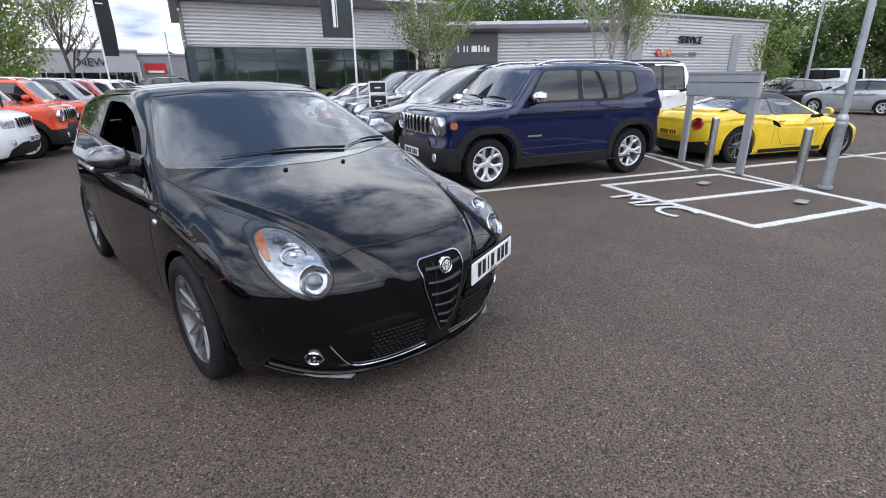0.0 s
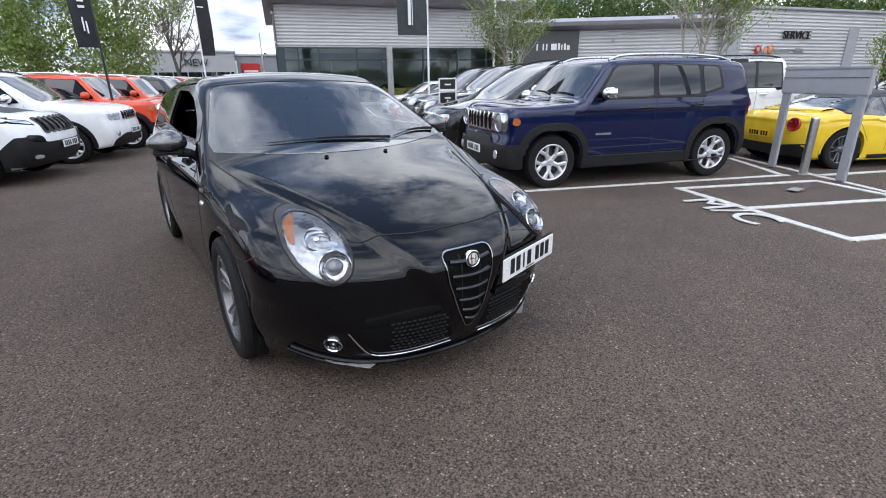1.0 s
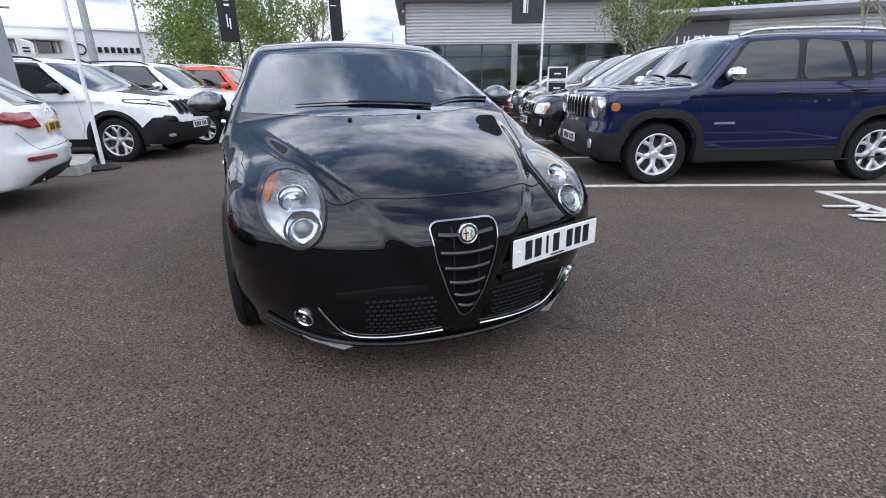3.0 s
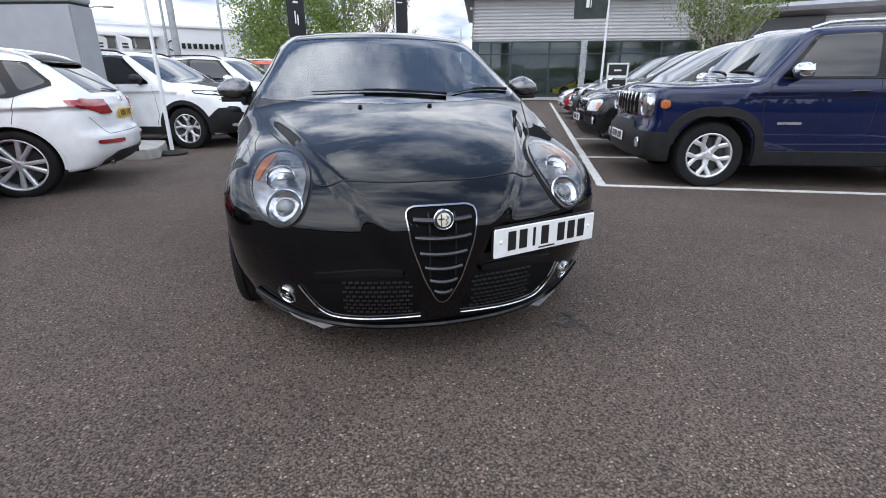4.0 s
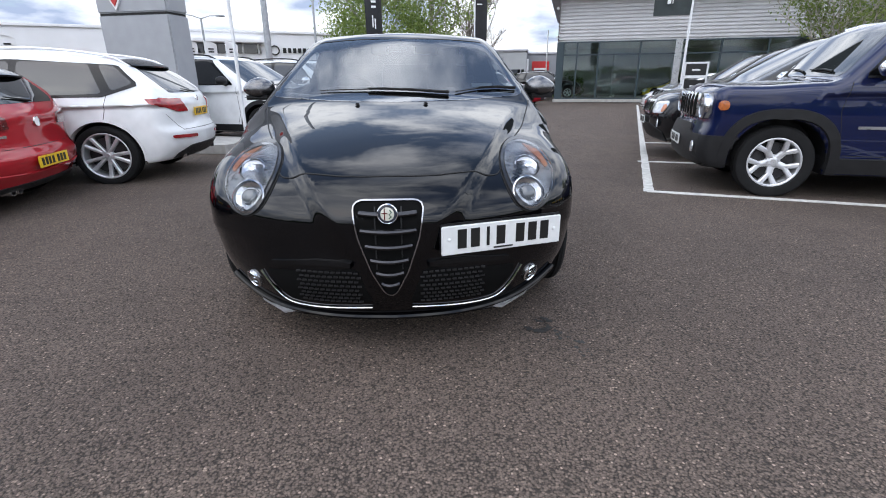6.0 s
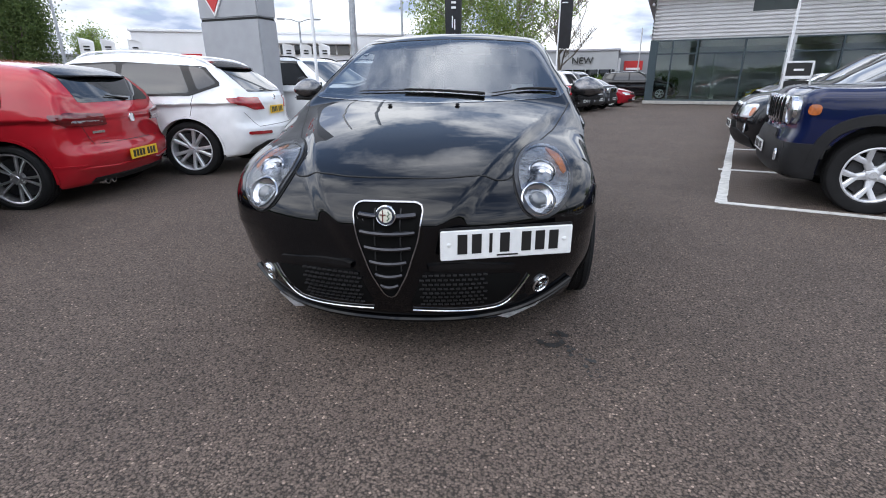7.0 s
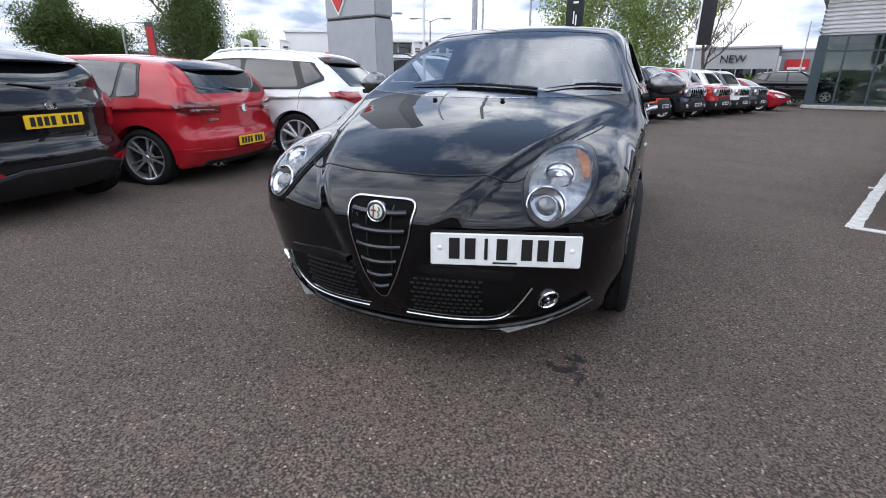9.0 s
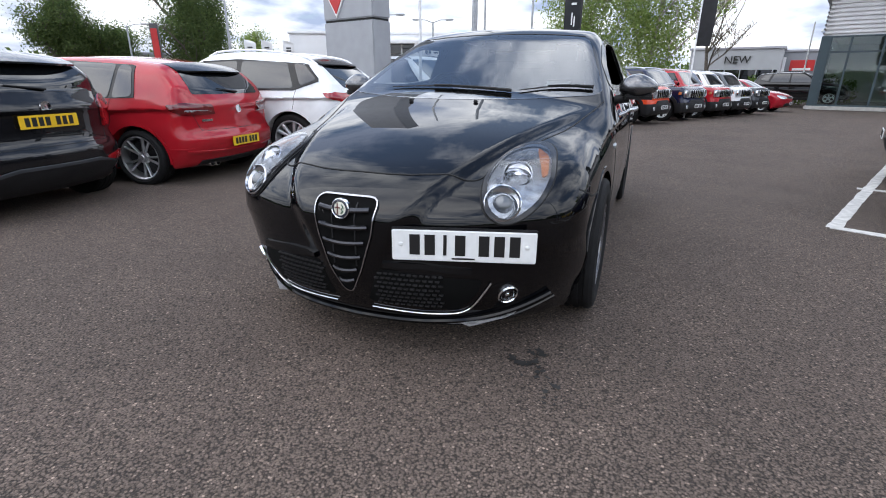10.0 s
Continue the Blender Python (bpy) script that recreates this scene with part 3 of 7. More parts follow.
def showroom():
    m = facade_m((8.09, 30.17), (22.6, 26.1))
    L, zg, zt = 15.1, 3.5, 5.85
    t = thing("showroom", m, "silver ribbed car showroom with a glazed ground floor", "building")
    wpart("wall", joined(ribs(0, L, zg, zt), box(L / 2, -0.16, (zg + zt) / 2, L, 0.3, zt - zg)), M_CLAD, t, "horizontally ribbed silver cladding", smooth=False)
    wpart("side_wall", moved(joined(ribs(0, 12, zg, zt), box(6, -0.16, (zg + zt) / 2, 12, 0.3, zt - zg)), pose(0, -12, 0, 0, 0, 90) @ Matrix.Diagonal((1, 1, 1, 1))), M_CLAD, t, smooth=False)
    eave = prism([(-13.2, 6.15), (-13.0, 6.35), (0.2, 6.55), (1.35, 6.38), (1.5, 6.22), (1.35, 6.08), (0.2, 5.86), (-13, 5.86)], L + 2.0, "x", -0.6)
    wpart("roof", eave, M_EAVE, t, "smooth grey overhanging eave")
    wpart("back_wall", box(L / 2, -12, 2.9, L, 0.3, 5.9), M_INT, t)
    wpart("showroom_floor", box(L / 2, -6, 0.06, L, 12, 0.12), M_TILE, t)
    wpart("inner_ceiling", box(L / 2, -6, zg + 0.25, L, 11.6, 0.1), M_INT, t)
    wpart("end_wall", box(L + 0.0, -6, 2.9, 0.3, 12, 5.8), M_INT, t)
    wpart("plinth", box(L / 2, 0.08, 0.09, L + 0.3, 0.5, 0.18, 0.02), M_KERB, t)
    xs = [0, 0.32, 1.13, 2.40, 4.75, 6.70, 9.1, 11.5, 13.6, L]
    zs = [0.18, 2.75, zg]
    for x in xs:
        w = 0.38 if x in (6.70,) else 0.09
        wpart("mullion", box(x + w / 2 - 0.045, 0.0, zg / 2 + 0.09, w, 0.14, zg - 0.18, 0.01), M_SATIN if w > 0.2 else M_FRAME, t)
    for z in (0.22, 2.75, zg - 0.04):
        wpart("transom", box(L / 2, 0.005, z, L, 0.10, 0.08, 0.01), M_FRAME, t)
    wpart("corner_post", box(0.1, -0.1, zg / 2, 0.36, 0.36, zg, 0.02), M_FRAME, t)
    for a, b0 in zip(xs[:-1], xs[1:]):
        if b0 - a > 0.5:
            for z0, z1 in zip(zs[:-1], zs[1:]):
                wpart("pane", box((a + b0) / 2, -0.03, (z0 + z1) / 2, b0 - a - 0.06, 0.012, z1 - z0 - 0.06), M_SHOP, t)
    for y in (-1.5, -4.5, -7.5, -10.5):
        wpart("pane", box(-0.02, y, zg / 2 + 0.1, 0.012, 2.9, zg - 0.24), M_SHOP, t)
        wpart("mullion", box(-0.02, y - 1.5, zg / 2 + 0.1, 0.14, 0.1, zg - 0.2), M_FRAME, t)
    for x, y in ((3.9, -6.7), (8.3, -9.0), (12.5, -6.9)):
        wpart("inner_partition", box(x, y, 1.6, 0.25, 1.2, 3.0), M_INT, t)
    wpart("camera_bracket", box(-0.15, 0.1, 5.35, 0.14, 0.34, 0.14, 0.03), M_WPOLE, t)
    wpart("camera_bracket", box(-0.12, 0.0, 3.75, 0.12, 0.3, 0.12, 0.03), M_WPOLE, t)
    # link block with the name panel
    m2 = facade_m((20.6, 22.6), (29.2, 14.6))
    L2 = math.hypot(8.6, 8.0)
    w = thing("link_building", m2, "low silver ribbed wing with a dark name panel", "building")
    wpart("wall", joined(ribs(0, L2, 0.0, 4.25), box(L2 / 2, -0.2, 2.1, L2, 0.36, 4.2)), M_CLAD, w, smooth=False)
    wpart("roof", prism([(-8, 4.2), (0.1, 4.2), (0.75, 4.42), (0.85, 4.62), (0.6, 4.82), (-8, 5.2)], L2 + 0.6, "x", -0.3), M_EAVE, w)
    panel = wpart("name_panel", box(1.9, 0.14, 2.1, 3.4, 0.2, 4.15, 0.02), M_SIGN, w, "dark grey entrance panel with white lettering bars")
    for x, bw, bh in ((1.15, 0.08, 0.36), (1.52, 0.08, 0.36), (1.72, 0.08, 0.36), (2.15, 0.34, 0.36), (2.45, 0.12, 0.38), (2.62, 0.07, 0.30), (2.8, 0.12, 0.36), (3.0, 0.16, 0.26)):
        wpart("lettering_bar", box(x, 0.26, 3.30 + (bh - 0.36) / 2, bw, 0.03, bh), M_WHITEP, panel, smooth=False)
    wpart("entrance_door", box(2.0, 0.26, 1.15, 2.2, 0.05, 2.2), M_TINT, panel)
    for x, z in ((5.6, 3.6), (6.0, 2.7), (5.6, 2.1)):
        wpart("wall_lamp", joined(box(x, 0.1, z, 0.18, 0.12, 0.14, 0.03), ball((x, 0.18, z - 0.03), 0.08, 8)), M_SATIN, w)
    # service block
    a, c = (28.6, 14.0), (41.5, 10.6)
    m3 = facade_m(a, c)
    L3 = math.hypot(c[0] - a[0], c[1] - a[1])
    s = thing("service_building", m3, "silver ribbed workshop block with service sign", "building")
    wpart("wall", joined(ribs(0, L3, 0.0, 5.1), box(L3 / 2, -0.2, 2.5, L3, 0.36, 5.1)), M_CLAD, s, smooth=False)
    wpart("roof", box(L3 / 2, -4, 5.15, L3 + 0.1, 8.4, 0.14, 0.03), M_EAVE, s)
    wpart("side_wall", box(L3, -4, 2.5, 0.3, 8, 5.1), M_CLAD, s)
    for x in (0.35, 9.9):
        wpart("door_panel", box(x, 0.08, 2.2, 0.9, 0.1, 4.0, 0.02), M_GREYP, s)
    sign = bpy.data.curves.new("service_sign", "FONT")
    sign.body, sign.size, sign.extrude, sign.align_x = "SERVICE", 0.62, 0.04, "CENTER"
    sign.materials.append(M_INK)
    so = new("service_lettering", sign)
    so.parent = s
    so.matrix_basis = pose(5.05, -0.14, 3.55, 90, 0, 0)
    for x, mm in ((2.2, M_REDS), (2.7, M_SILVER), (3.2, M_ORG)):
        disc = wpart("logo_disc", moved(lathe([(0.001, 0.05), (0.20, 0.05), (0.24, 0.0)], 24), pose(x, 0.1, 2.95, -90)), mm, s)
        wpart("logo_centre", moved(lathe([(0.001, 0.065), (0.11, 0.065), (0.12, 0.05)], 20), pose(x, 0.1, 2.95, -90)), M_SATIN if mm is not M_SILVER else M_ORG, disc)
    for x, bw, bh in ((4.15, 1.25, 0.14), (5.45, 0.75, 0.26)):
        wpart("logo_bar", box(x, 0.12, 2.9, bw, 0.05, bh, 0.02), M_SATIN, s)


M_SHOP = thin_glass("showroom_glass", (0.80, 0.88, 0.86), 1.66)
showroom()


# ---- far buildings ----
def far_block(name, a, c, z0, z1, deep, material, label, roofmat=None):
    m = facade_m(a, c)
    L = math.hypot(c[0] - a[0], c[1] - a[1])
    t = thing(name, m, label, "building")
    wpart("wall", box(L / 2, -deep / 2, (z0 + z1) / 2, L, deep, z1 - z0, 0.02), material, t)
    wpart("roof", box(L / 2, -deep / 2, z1 + 0.08, L + 0.3, deep + 0.3, 0.2, 0.03), roofmat or M_EAVE, t)
    return t, L


t, L = far_block("white_dealership", (-30.0, 36.0), (-8.2, 45.4), -0.3, 5.2, 14, M_CLADW, "long white dealership building with a dark window band", M_CLADW)
wpart("window_band", box(L * 0.52, 0.06, 3.95, L * 0.42, 0.16, 0.75, 0.02), M_TINT, t)
for k in range(9):
    wpart("mullion", box(L * 0.32 + k * L * 0.05, 0.16, 3.95, 0.12, 0.1, 0.8), M_CLADW, t)
wpart("canopy", box(L * 0.52, 0.5, 4.5, L * 0.44, 1.3, 0.3, 0.05), M_CLADW, t)
wpart("shop_window", box(L * 0.6, 0.05, 1.4, L * 0.7, 0.14, 2.2, 0.02), M_TINT, t)
wpart("logo_ring", moved(lathe([(0.3, 0.0), (0.3, 0.06), (0.4, 0.06), (0.4, 0.0)], 24), pose(L - 5.3, 0.05, 3.85, -90)), M_INK, t)
for k in range(8):
    wpart("lettering_bar", box(L - 4.5 + k * 0.42, 0.08, 3.85, 0.27, 0.06, 0.4, 0.02), M_INK, t)
wpart("red_sign", box(4.2, 0.1, 3.2, 1.6, 0.1, 0.7, 0.03), M_REDS, t)

t, L = far_block("retail_shed", (3.2, 57.5), (11.0, 56.0), -0.3, 4.35, 14, M_SHEDW, "grey retail shed with large dark letters")
wpart("shop_window", box(L / 2, 0.05, 1.25, L * 0.94, 0.14, 2.4, 0.02), M_TINT, t)
for k in range(6):
    wpart("mullion", box(0.6 + k * 1.35, 0.13, 1.25, 0.1, 0.06, 2.4), M_SATIN, t)
ft = bpy.data.curves.new("sign_text", "FONT")
ft.body, ft.size, ft.extrude = "NEW", 0.98, 0.05
ft.materials.append(M_INK)
fo = new("sign_lettering", ft)
fo.parent = t
fo.matrix_basis = pose(3.1, -0.1, 3.05, 90, 0, 0)
t, L = far_block("grey_warehouse", (11.2, 60.0), (26.0, 57.0), -0.3, 4.2, 16, M_SHED, "dark grey warehouse with a red and white sign")
wpart("red_sign", box(2.2, 0.08, 2.9, 2.0, 0.1, 1.0, 0.03), M_REDS, t)
wpart("sign_bar", box(2.2, 0.14, 2.55, 1.5, 0.04, 0.22), M_WHITEP, t)
wpart("white_bay", box(0.2, 0.1, 1.9, 1.2, 0.2, 3.6, 0.03), M_CLADW, t)
t, L = far_block("far_office", (-44, 24), (-30, 34), -0.3, 3.2, 10, M_CLAD, "low grey office far behind trees")

# ---- from solids to meshes ----
def skin(b, h, name, mats, parent, holes=(), label=""):
    """A net of quads over a body, drawn tight onto it. Wheel wells and the underside take the second material."""
    lo, hi = np.array([-b.w / 2 - 0.06, -0.12, 0.04]), np.array([b.w / 2 + 0.06, b.l + 0.08, b.h + 0.08])
    ax = [np.arange(lo[i], hi[i] + h, h) for i in range(3)]
    X, Y, Z = np.meshgrid(*ax, indexing="ij")
    f = b.solid(X, Y, Z)
    s = f < 0
    shape = np.array(f.shape) - 1
    tot, cnt = np.zeros((*shape, 3)), np.zeros(shape)
    for axis in range(3):
        i0 = [slice(None)] * 3
        i1 = [slice(None)] * 3
        i0[axis], i1[axis] = slice(0, -1), slice(1, None)
        a, c = f[tuple(i0)], f[tuple(i1)]
        cross = (a < 0) != (c < 0)
        t = np.where(cross, a / np.where(cross, a - c, 1), 0)
        pos = [X[tuple(i0)].copy(), Y[tuple(i0)].copy(), Z[tuple(i0)].copy()]
        pos[axis] += t * h
        others = [k for k in range(3) if k != axis]
        for da in (0, 1):
            for db in (0, 1):
                sl = [slice(None)] * 3
                sl[others[0]] = slice(da, da + shape[others[0]])
                sl[others[1]] = slice(db, db + shape[others[1]])
                cr = cross[tuple(sl)]
                cnt += cr
                for k in range(3):
                    tot[..., k] += np.where(cr, pos[k][tuple(sl)], 0)
    on = cnt > 0
    idx = np.full(shape, -1)
    idx[on] = np.arange(on.sum())
    p = tot[on] / cnt[on][:, None]
    for _ in range(3):
        x, y, z = p.T
        v = b.solid(x, y, z)
        p = p - np.clip(v, -h / 2, h / 2)[:, None] * b.grad(p)
    faces = []
    for axis in range(3):
        u, w = [(1, 2), (2, 0), (0, 1)][axis]
        i0 = [slice(1, -1)] * 3
        i1 = [slice(1, -1)] * 3
        i0[axis], i1[axis] = slice(0, -1), slice(1, None)
        a, c = s[tuple(i0)], s[tuple(i1)]
        for flip, which in ((False, a & ~c), (True, ~a & c)):
            e = np.argwhere(which)
            e[:, u] += 1
            e[:, w] += 1
            def cell(du, dw):
                q = e.copy()
                q[:, u] += du
                q[:, w] += dw
                return idx[q[:, 0], q[:, 1], q[:, 2]]
            quad = np.stack([cell(-1, -1), cell(0, -1), cell(0, 0), cell(-1, 0)], 1)
            faces.append(quad[:, ::-1] if flip else quad)
    faces = np.concatenate(faces)
    mid = p[faces].mean(1)
    keep = np.ones(len(faces), bool)
    for test in holes:
        keep &= ~test(mid)
    faces, mid = faces[keep], mid[keep]
    dark = mid[:, 2] < b.low + 0.012
    for yc in b.axles:
        dark |= (np.hypot(mid[:, 1] - yc, mid[:, 2] - b.r) < b.r + b.arch + 0.008) & (np.abs(mid[:, 0]) < b.w / 2 * 0.97)
    used = np.unique(faces)
    remap = np.full(len(p), -1)
    remap[used] = np.arange(len(used))
    p, faces = p[used], remap[faces]
    me = bpy.data.meshes.new(name)
    me.from_pydata(p.tolist(), [], faces.tolist())
    for m in mats:
        me.materials.append(m)
    me.polygons.foreach_set("material_index", dark.astype(np.int32))
    me.shade_smooth()
    me.normals_split_custom_set_from_vertices(b.grad(p, 6e-3).tolist())
    ob = new(name, me)
    ob.parent = parent
    if label:
        ob["label"] = label
    return ob


VIEWS = {"front": ((0, 2), (0, 1, 0), -1.0), "rear": ((0, 2), (0, -1, 0), 7.0), "left": ((1, 2), (-1, 0, 0), 1.6), "right": ((1, 2), (1, 0, 0), -1.6), "top": ((0, 1), (0, 0, -1), 2.6)}


def project(b, pts, view):
    """Places and normals where outlines seen from a side lie on the body."""
    (i, j), way, far = VIEWS[view]
    q = np.asarray(pts, float)
    s = np.zeros((len(q), 3))
    s[:, i], s[:, j] = q[:, 0], q[:, 1]
    s[:, 3 - i - j] = far
    if view == "rear":
        s[:, 1] = b.l + 0.2
    p, ok = b.cast(s, np.tile(way, (len(q), 1)), far=3.4 if view in ("front", "rear") else 2.5 if view == "top" else 1.4, n=100 if view in ("front", "rear") else 60)
    return p, b.grad(p, 8e-3), ok


def patch(b, poly, view, off=0.004, rings=5, n=48, rounds=2, deep=0.014):
    """A skin piece with an edge of its own, standing off the body."""
    o = soft_poly(poly, rounds, n)
    c = o.mean(0)
    grid = np.concatenate([c + (o - c) * s for s in np.linspace(1, 0.12, rings)])
    p, g, ok = project(b, grid, view)
    if not ok.all():
        good = p[ok]
        for k in np.where(~ok)[0]:
            p[k] = good[np.argmin(((good - p[k]) ** 2).sum(1) if not len(good) else (np.abs(grid[ok] - grid[k]).sum(1)))]
            g[k] = g[ok][np.argmin(np.abs(grid[ok] - grid[k]).sum(1))]
    top, rim = p + g * off, (p + g * (off - deep))[:n]
    v = np.concatenate([top, rim])
    fs = []
    for r in range(rings - 1):
        for i in range(n):
            k = (i + 1) % n
            fs.append((r * n + i, r * n + k, (r + 1) * n + k, (r + 1) * n + i))
    fs.append(tuple((rings - 1) * n + i for i in range(n)))
    m = rings * n
    for i in range(n):
        k = (i + 1) % n
        fs.append((m + i, m + k, k, i))
    a, c2, d = v[fs[0][0]], v[fs[0][1]], v[fs[0][2]]
    if np.dot(np.cross(c2 - a, d - a), g[0]) < 0:
        fs = [tuple(reversed(q)) for q in fs]
    return v, fs


def polish(ob, b):
    """Give a pane the body's own smooth normals."""
    v = np.array([q.co for q in ob.data.vertices])
    ob.data.normals_split_custom_set_from_vertices(b.grad(v, 1.2e-2).tolist())
    return ob


def ribbon(b, line, view, width, off=0.004, deep=0.012, n=40, closed=False):
    """A narrow strip with thickness that follows the body."""
    q = np.asarray(line, float)
    if closed:
        q = np.concatenate([q, q[:1]])
    s = np.concatenate([[0], np.cumsum(np.linalg.norm(np.diff(q, axis=0), axis=1))])
    u = np.linspace(0, s[-1], n)
    c = np.stack([np.interp(u, s, q[:, i]) for i in (0, 1)], 1)
    d = np.gradient(c, axis=0)
    if closed:
        d[0] = d[-1] = c[1] - c[-2]
    d /= np.maximum(np.linalg.norm(d, axis=1), 1e-9)[:, None]
    nrm = np.stack([-d[:, 1], d[:, 0]], 1)
    w = np.broadcast_to(width, n)[:, None] / 2
    lanes = []
    P, G, OK = project(b, np.concatenate([c + nrm * w * k for k in (-1, -0.8, 0.8, 1)]), view)
    for k, o in enumerate((off - deep, off, off, off - deep)):
        p, g, ok = P[k * n:(k + 1) * n], G[k * n:(k + 1) * n], OK[k * n:(k + 1) * n]
        if not ok.all():
            p[~ok] = p[ok][-1] if ok.any() else p[~ok]
        lanes.append(p + g * o)
    v = np.stack(lanes, 1).reshape(-1, 3)
    fs = []
    for i in range(n - 1):
        for j in range(3):
            fs.append((i * 4 + j, i * 4 + j + 1, (i + 1) * 4 + j + 1, (i + 1) * 4 + j))
    a, c2, e = v[1], v[2], v[6]
    if np.dot(np.cross(c2 - a, e - a), G[n]) < 0:
        fs = [tuple(reversed(q)) for q in fs]
    return v, fs


def wire(b, line, view, rad, off=0.004, n=60, smooth=7):
    """A thin round bead that runs evenly over the body."""
    q = np.asarray(line, float)
    s = np.concatenate([[0], np.cumsum(np.linalg.norm(np.diff(q, axis=0), axis=1))])
    u = np.linspace(0, s[-1], n)
    p, g, ok = project(b, np.stack([np.interp(u, s, q[:, i]) for i in (0, 1)], 1), view)
    p = p + g * off
    ker = np.hanning(smooth + 2)[1:-1]
    ker /= ker.sum()
    e = np.concatenate([2 * p[:1] - p[smooth:0:-1], p, 2 * p[-1:] - p[-2:-smooth - 2:-1]])
    p = np.stack([np.convolve(e[:, i], ker, "same")[smooth:-smooth] for i in range(3)], 1)
    return tube(p, rad, 8)


# ---- wheels ----
_wheels = {}


def spoke(a0, r0, a1, r1, w0, w1, x0, x1, deep=0.03):
    """A ridged arm between two points given by angle and radius."""
    p0, p1 = np.array([r0 * math.cos(a0), r0 * math.sin(a0)]), np.array([r1 * math.cos(a1), r1 * math.sin(a1)])
    d = (p1 - p0) / np.linalg.norm(p1 - p0)
    s = np.array([-d[1], d[0]])
    v = []
    for p, w, x in ((p0, w0, x0), (p1, w1, x1)):
        for k, o in ((-1, -deep), (-0.9, -0.008), (-0.45, 0), (0.45, 0), (0.9, -0.008), (1, -deep)):
            q = p + s * k * w / 2
            v.append((x + o, q[0], q[1]))
    return np.array(v), [(j, j + 1, j + 7, j + 6) for j in range(5)] + [(5, 0, 6, 11), (0, 5, 4, 3, 2, 1), (6, 7, 8, 9, 10, 11)]


def wheel_meshes(r, width, rim, style, alloy):
    key = (r, width, rim, style, alloy.name)
    if key in _wheels:
        return _wheels[key]
    h = width / 2
    prof = [(rim - 0.015, -h * 0.8), (rim + 0.01, -h * 0.95), (r - 0.05, -h), (r - 0.018, -h * 0.93), (r - 0.004, -h * 0.78)]
    for k in (-0.45, 0.0, 0.45):
        prof += [(r, h * (k - 0.13)), (r - 0.008, h * (k - 0.10)), (r - 0.008, h * (k + 0.10)), (r, h * (k + 0.13))]
    prof += [(r - 0.004, h * 0.78), (r - 0.018, h * 0.93), (r - 0.05, h), (rim + 0.012, h * 0.95), (rim - 0.004, h * 0.84), (rim - 0.015, h * 0.6)]
    tyre = lathe(prof, 56, "x")
    dish = h * 0.55
    rim_ring = lathe([(rim - 0.002, h * 0.86), (rim - 0.012, h * 0.88), (rim - 0.022, h * 0.8), (rim - 0.03, h * 0.4), (rim - 0.045, -h * 0.8)], 48, "x")
    hub = [lathe([(0.001, dish + 0.012), (0.028, dish + 0.012), (0.034, dish + 0.004), (0.062, dish - 0.004), (0.075, dish - 0.03)], 24, "x")]
    a = math.pi / 2
    if style == "twin":
        arm = [spoke(a + s * 0.16, 0.05, a + s * 0.20, rim - 0.015, 0.030, 0.026, dish, h * 0.78) for s in (-1, 1)]
    elif style == "bold":
        arm = [spoke(a + s * 0.17, 0.05, a + s * 0.235, rim - 0.012, 0.040, 0.052, dish, h * 0.80, 0.04) for s in (-1, 1)]
    elif style == "y":
        arm = [spoke(a, 0.045, a, rim * 0.55, 0.072, 0.06, dish, dish + 0.012)] + [spoke(a, rim * 0.48, a + s * 0.30, rim - 0.012, 0.044, 0.055, dish + 0.01, h * 0.8) for s in (-1, 1)]
    elif style == "broad":
        arm = [spoke(a, 0.045, a, rim * 0.60, 0.060, 0.052, dish, h * 0.68, 0.04)] + [spoke(a, rim * 0.52, a + s * 0.26, rim - 0.012, 0.040, 0.062, h * 0.68, h * 0.8, 0.04) for s in (-1, 1)]
    else:
        arm = [spoke(a + s * 0.13, 0.05, a + s * 0.19, rim - 0.014, 0.020, 0.026, dish, h * 0.8) for s in (-1, 1)]
    for i in range(5):
        q = 2 * math.pi * i / 5
        hub.append(moved(lathe([(0.001, 0.006), (0.008, 0.006), (0.009, -0.01)], 8, "x"), pose(dish, 0.05 * math.cos(q), 0.05 * math.sin(q))))
    disc = joined(lathe([(0.001, 0.0), (rim * 0.78, 0.0), (rim * 0.78, -0.02), (0.001, -0.02)], 32, "x"), moved(box(0, 0, 0, 0.05, 0.09, 0.16, 0.015), pose(0.0, rim * 0.62, 0.05)))
    out = []
    for nm, g, m, sm in (("tyre", tyre, M_RUBBER, 30), ("wheel", rim_ring, alloy, 35), ("brake_disc", disc, M_BRAKE, 30), ("hub_cap", joined(*hub), alloy, 35), ("spoke", joined(*arm), alloy, 35)):
        ob = part(nm, g, m, None, sharp=sm)
        out.append(ob.data)
        bpy.data.objects.remove(ob)
    _wheels[key] = out
    return out


def add_wheels(car, b, style, alloy, width=0.215, rim=None, turn=0.0, inset=0.03):
    tyre, face, disc, hub, arm = wheel_meshes(b.r, width, rim or b.r * 0.70, style, alloy)
    for k, yc in enumerate(b.axles):
        for side in (1, -1):
            m = pose(side * (b.w / 2 - inset - width / 2), yc, b.r, 0, 0, (0 if side > 0 else 180) + (turn if k == 0 else 0)) @ pose(0, 0, 0, 17 * k + 31 * (side > 0))
            w = share("wheel", face, car, m)
            share("tyre", tyre, w, Matrix())
            share("brake_disc", disc, w, pose(0.02, 0, 0))
            share("hub_cap", hub, w, Matrix())
            for i in range(5):
                share("spoke", arm, w, pose(0, 0, 0, 72 * i))


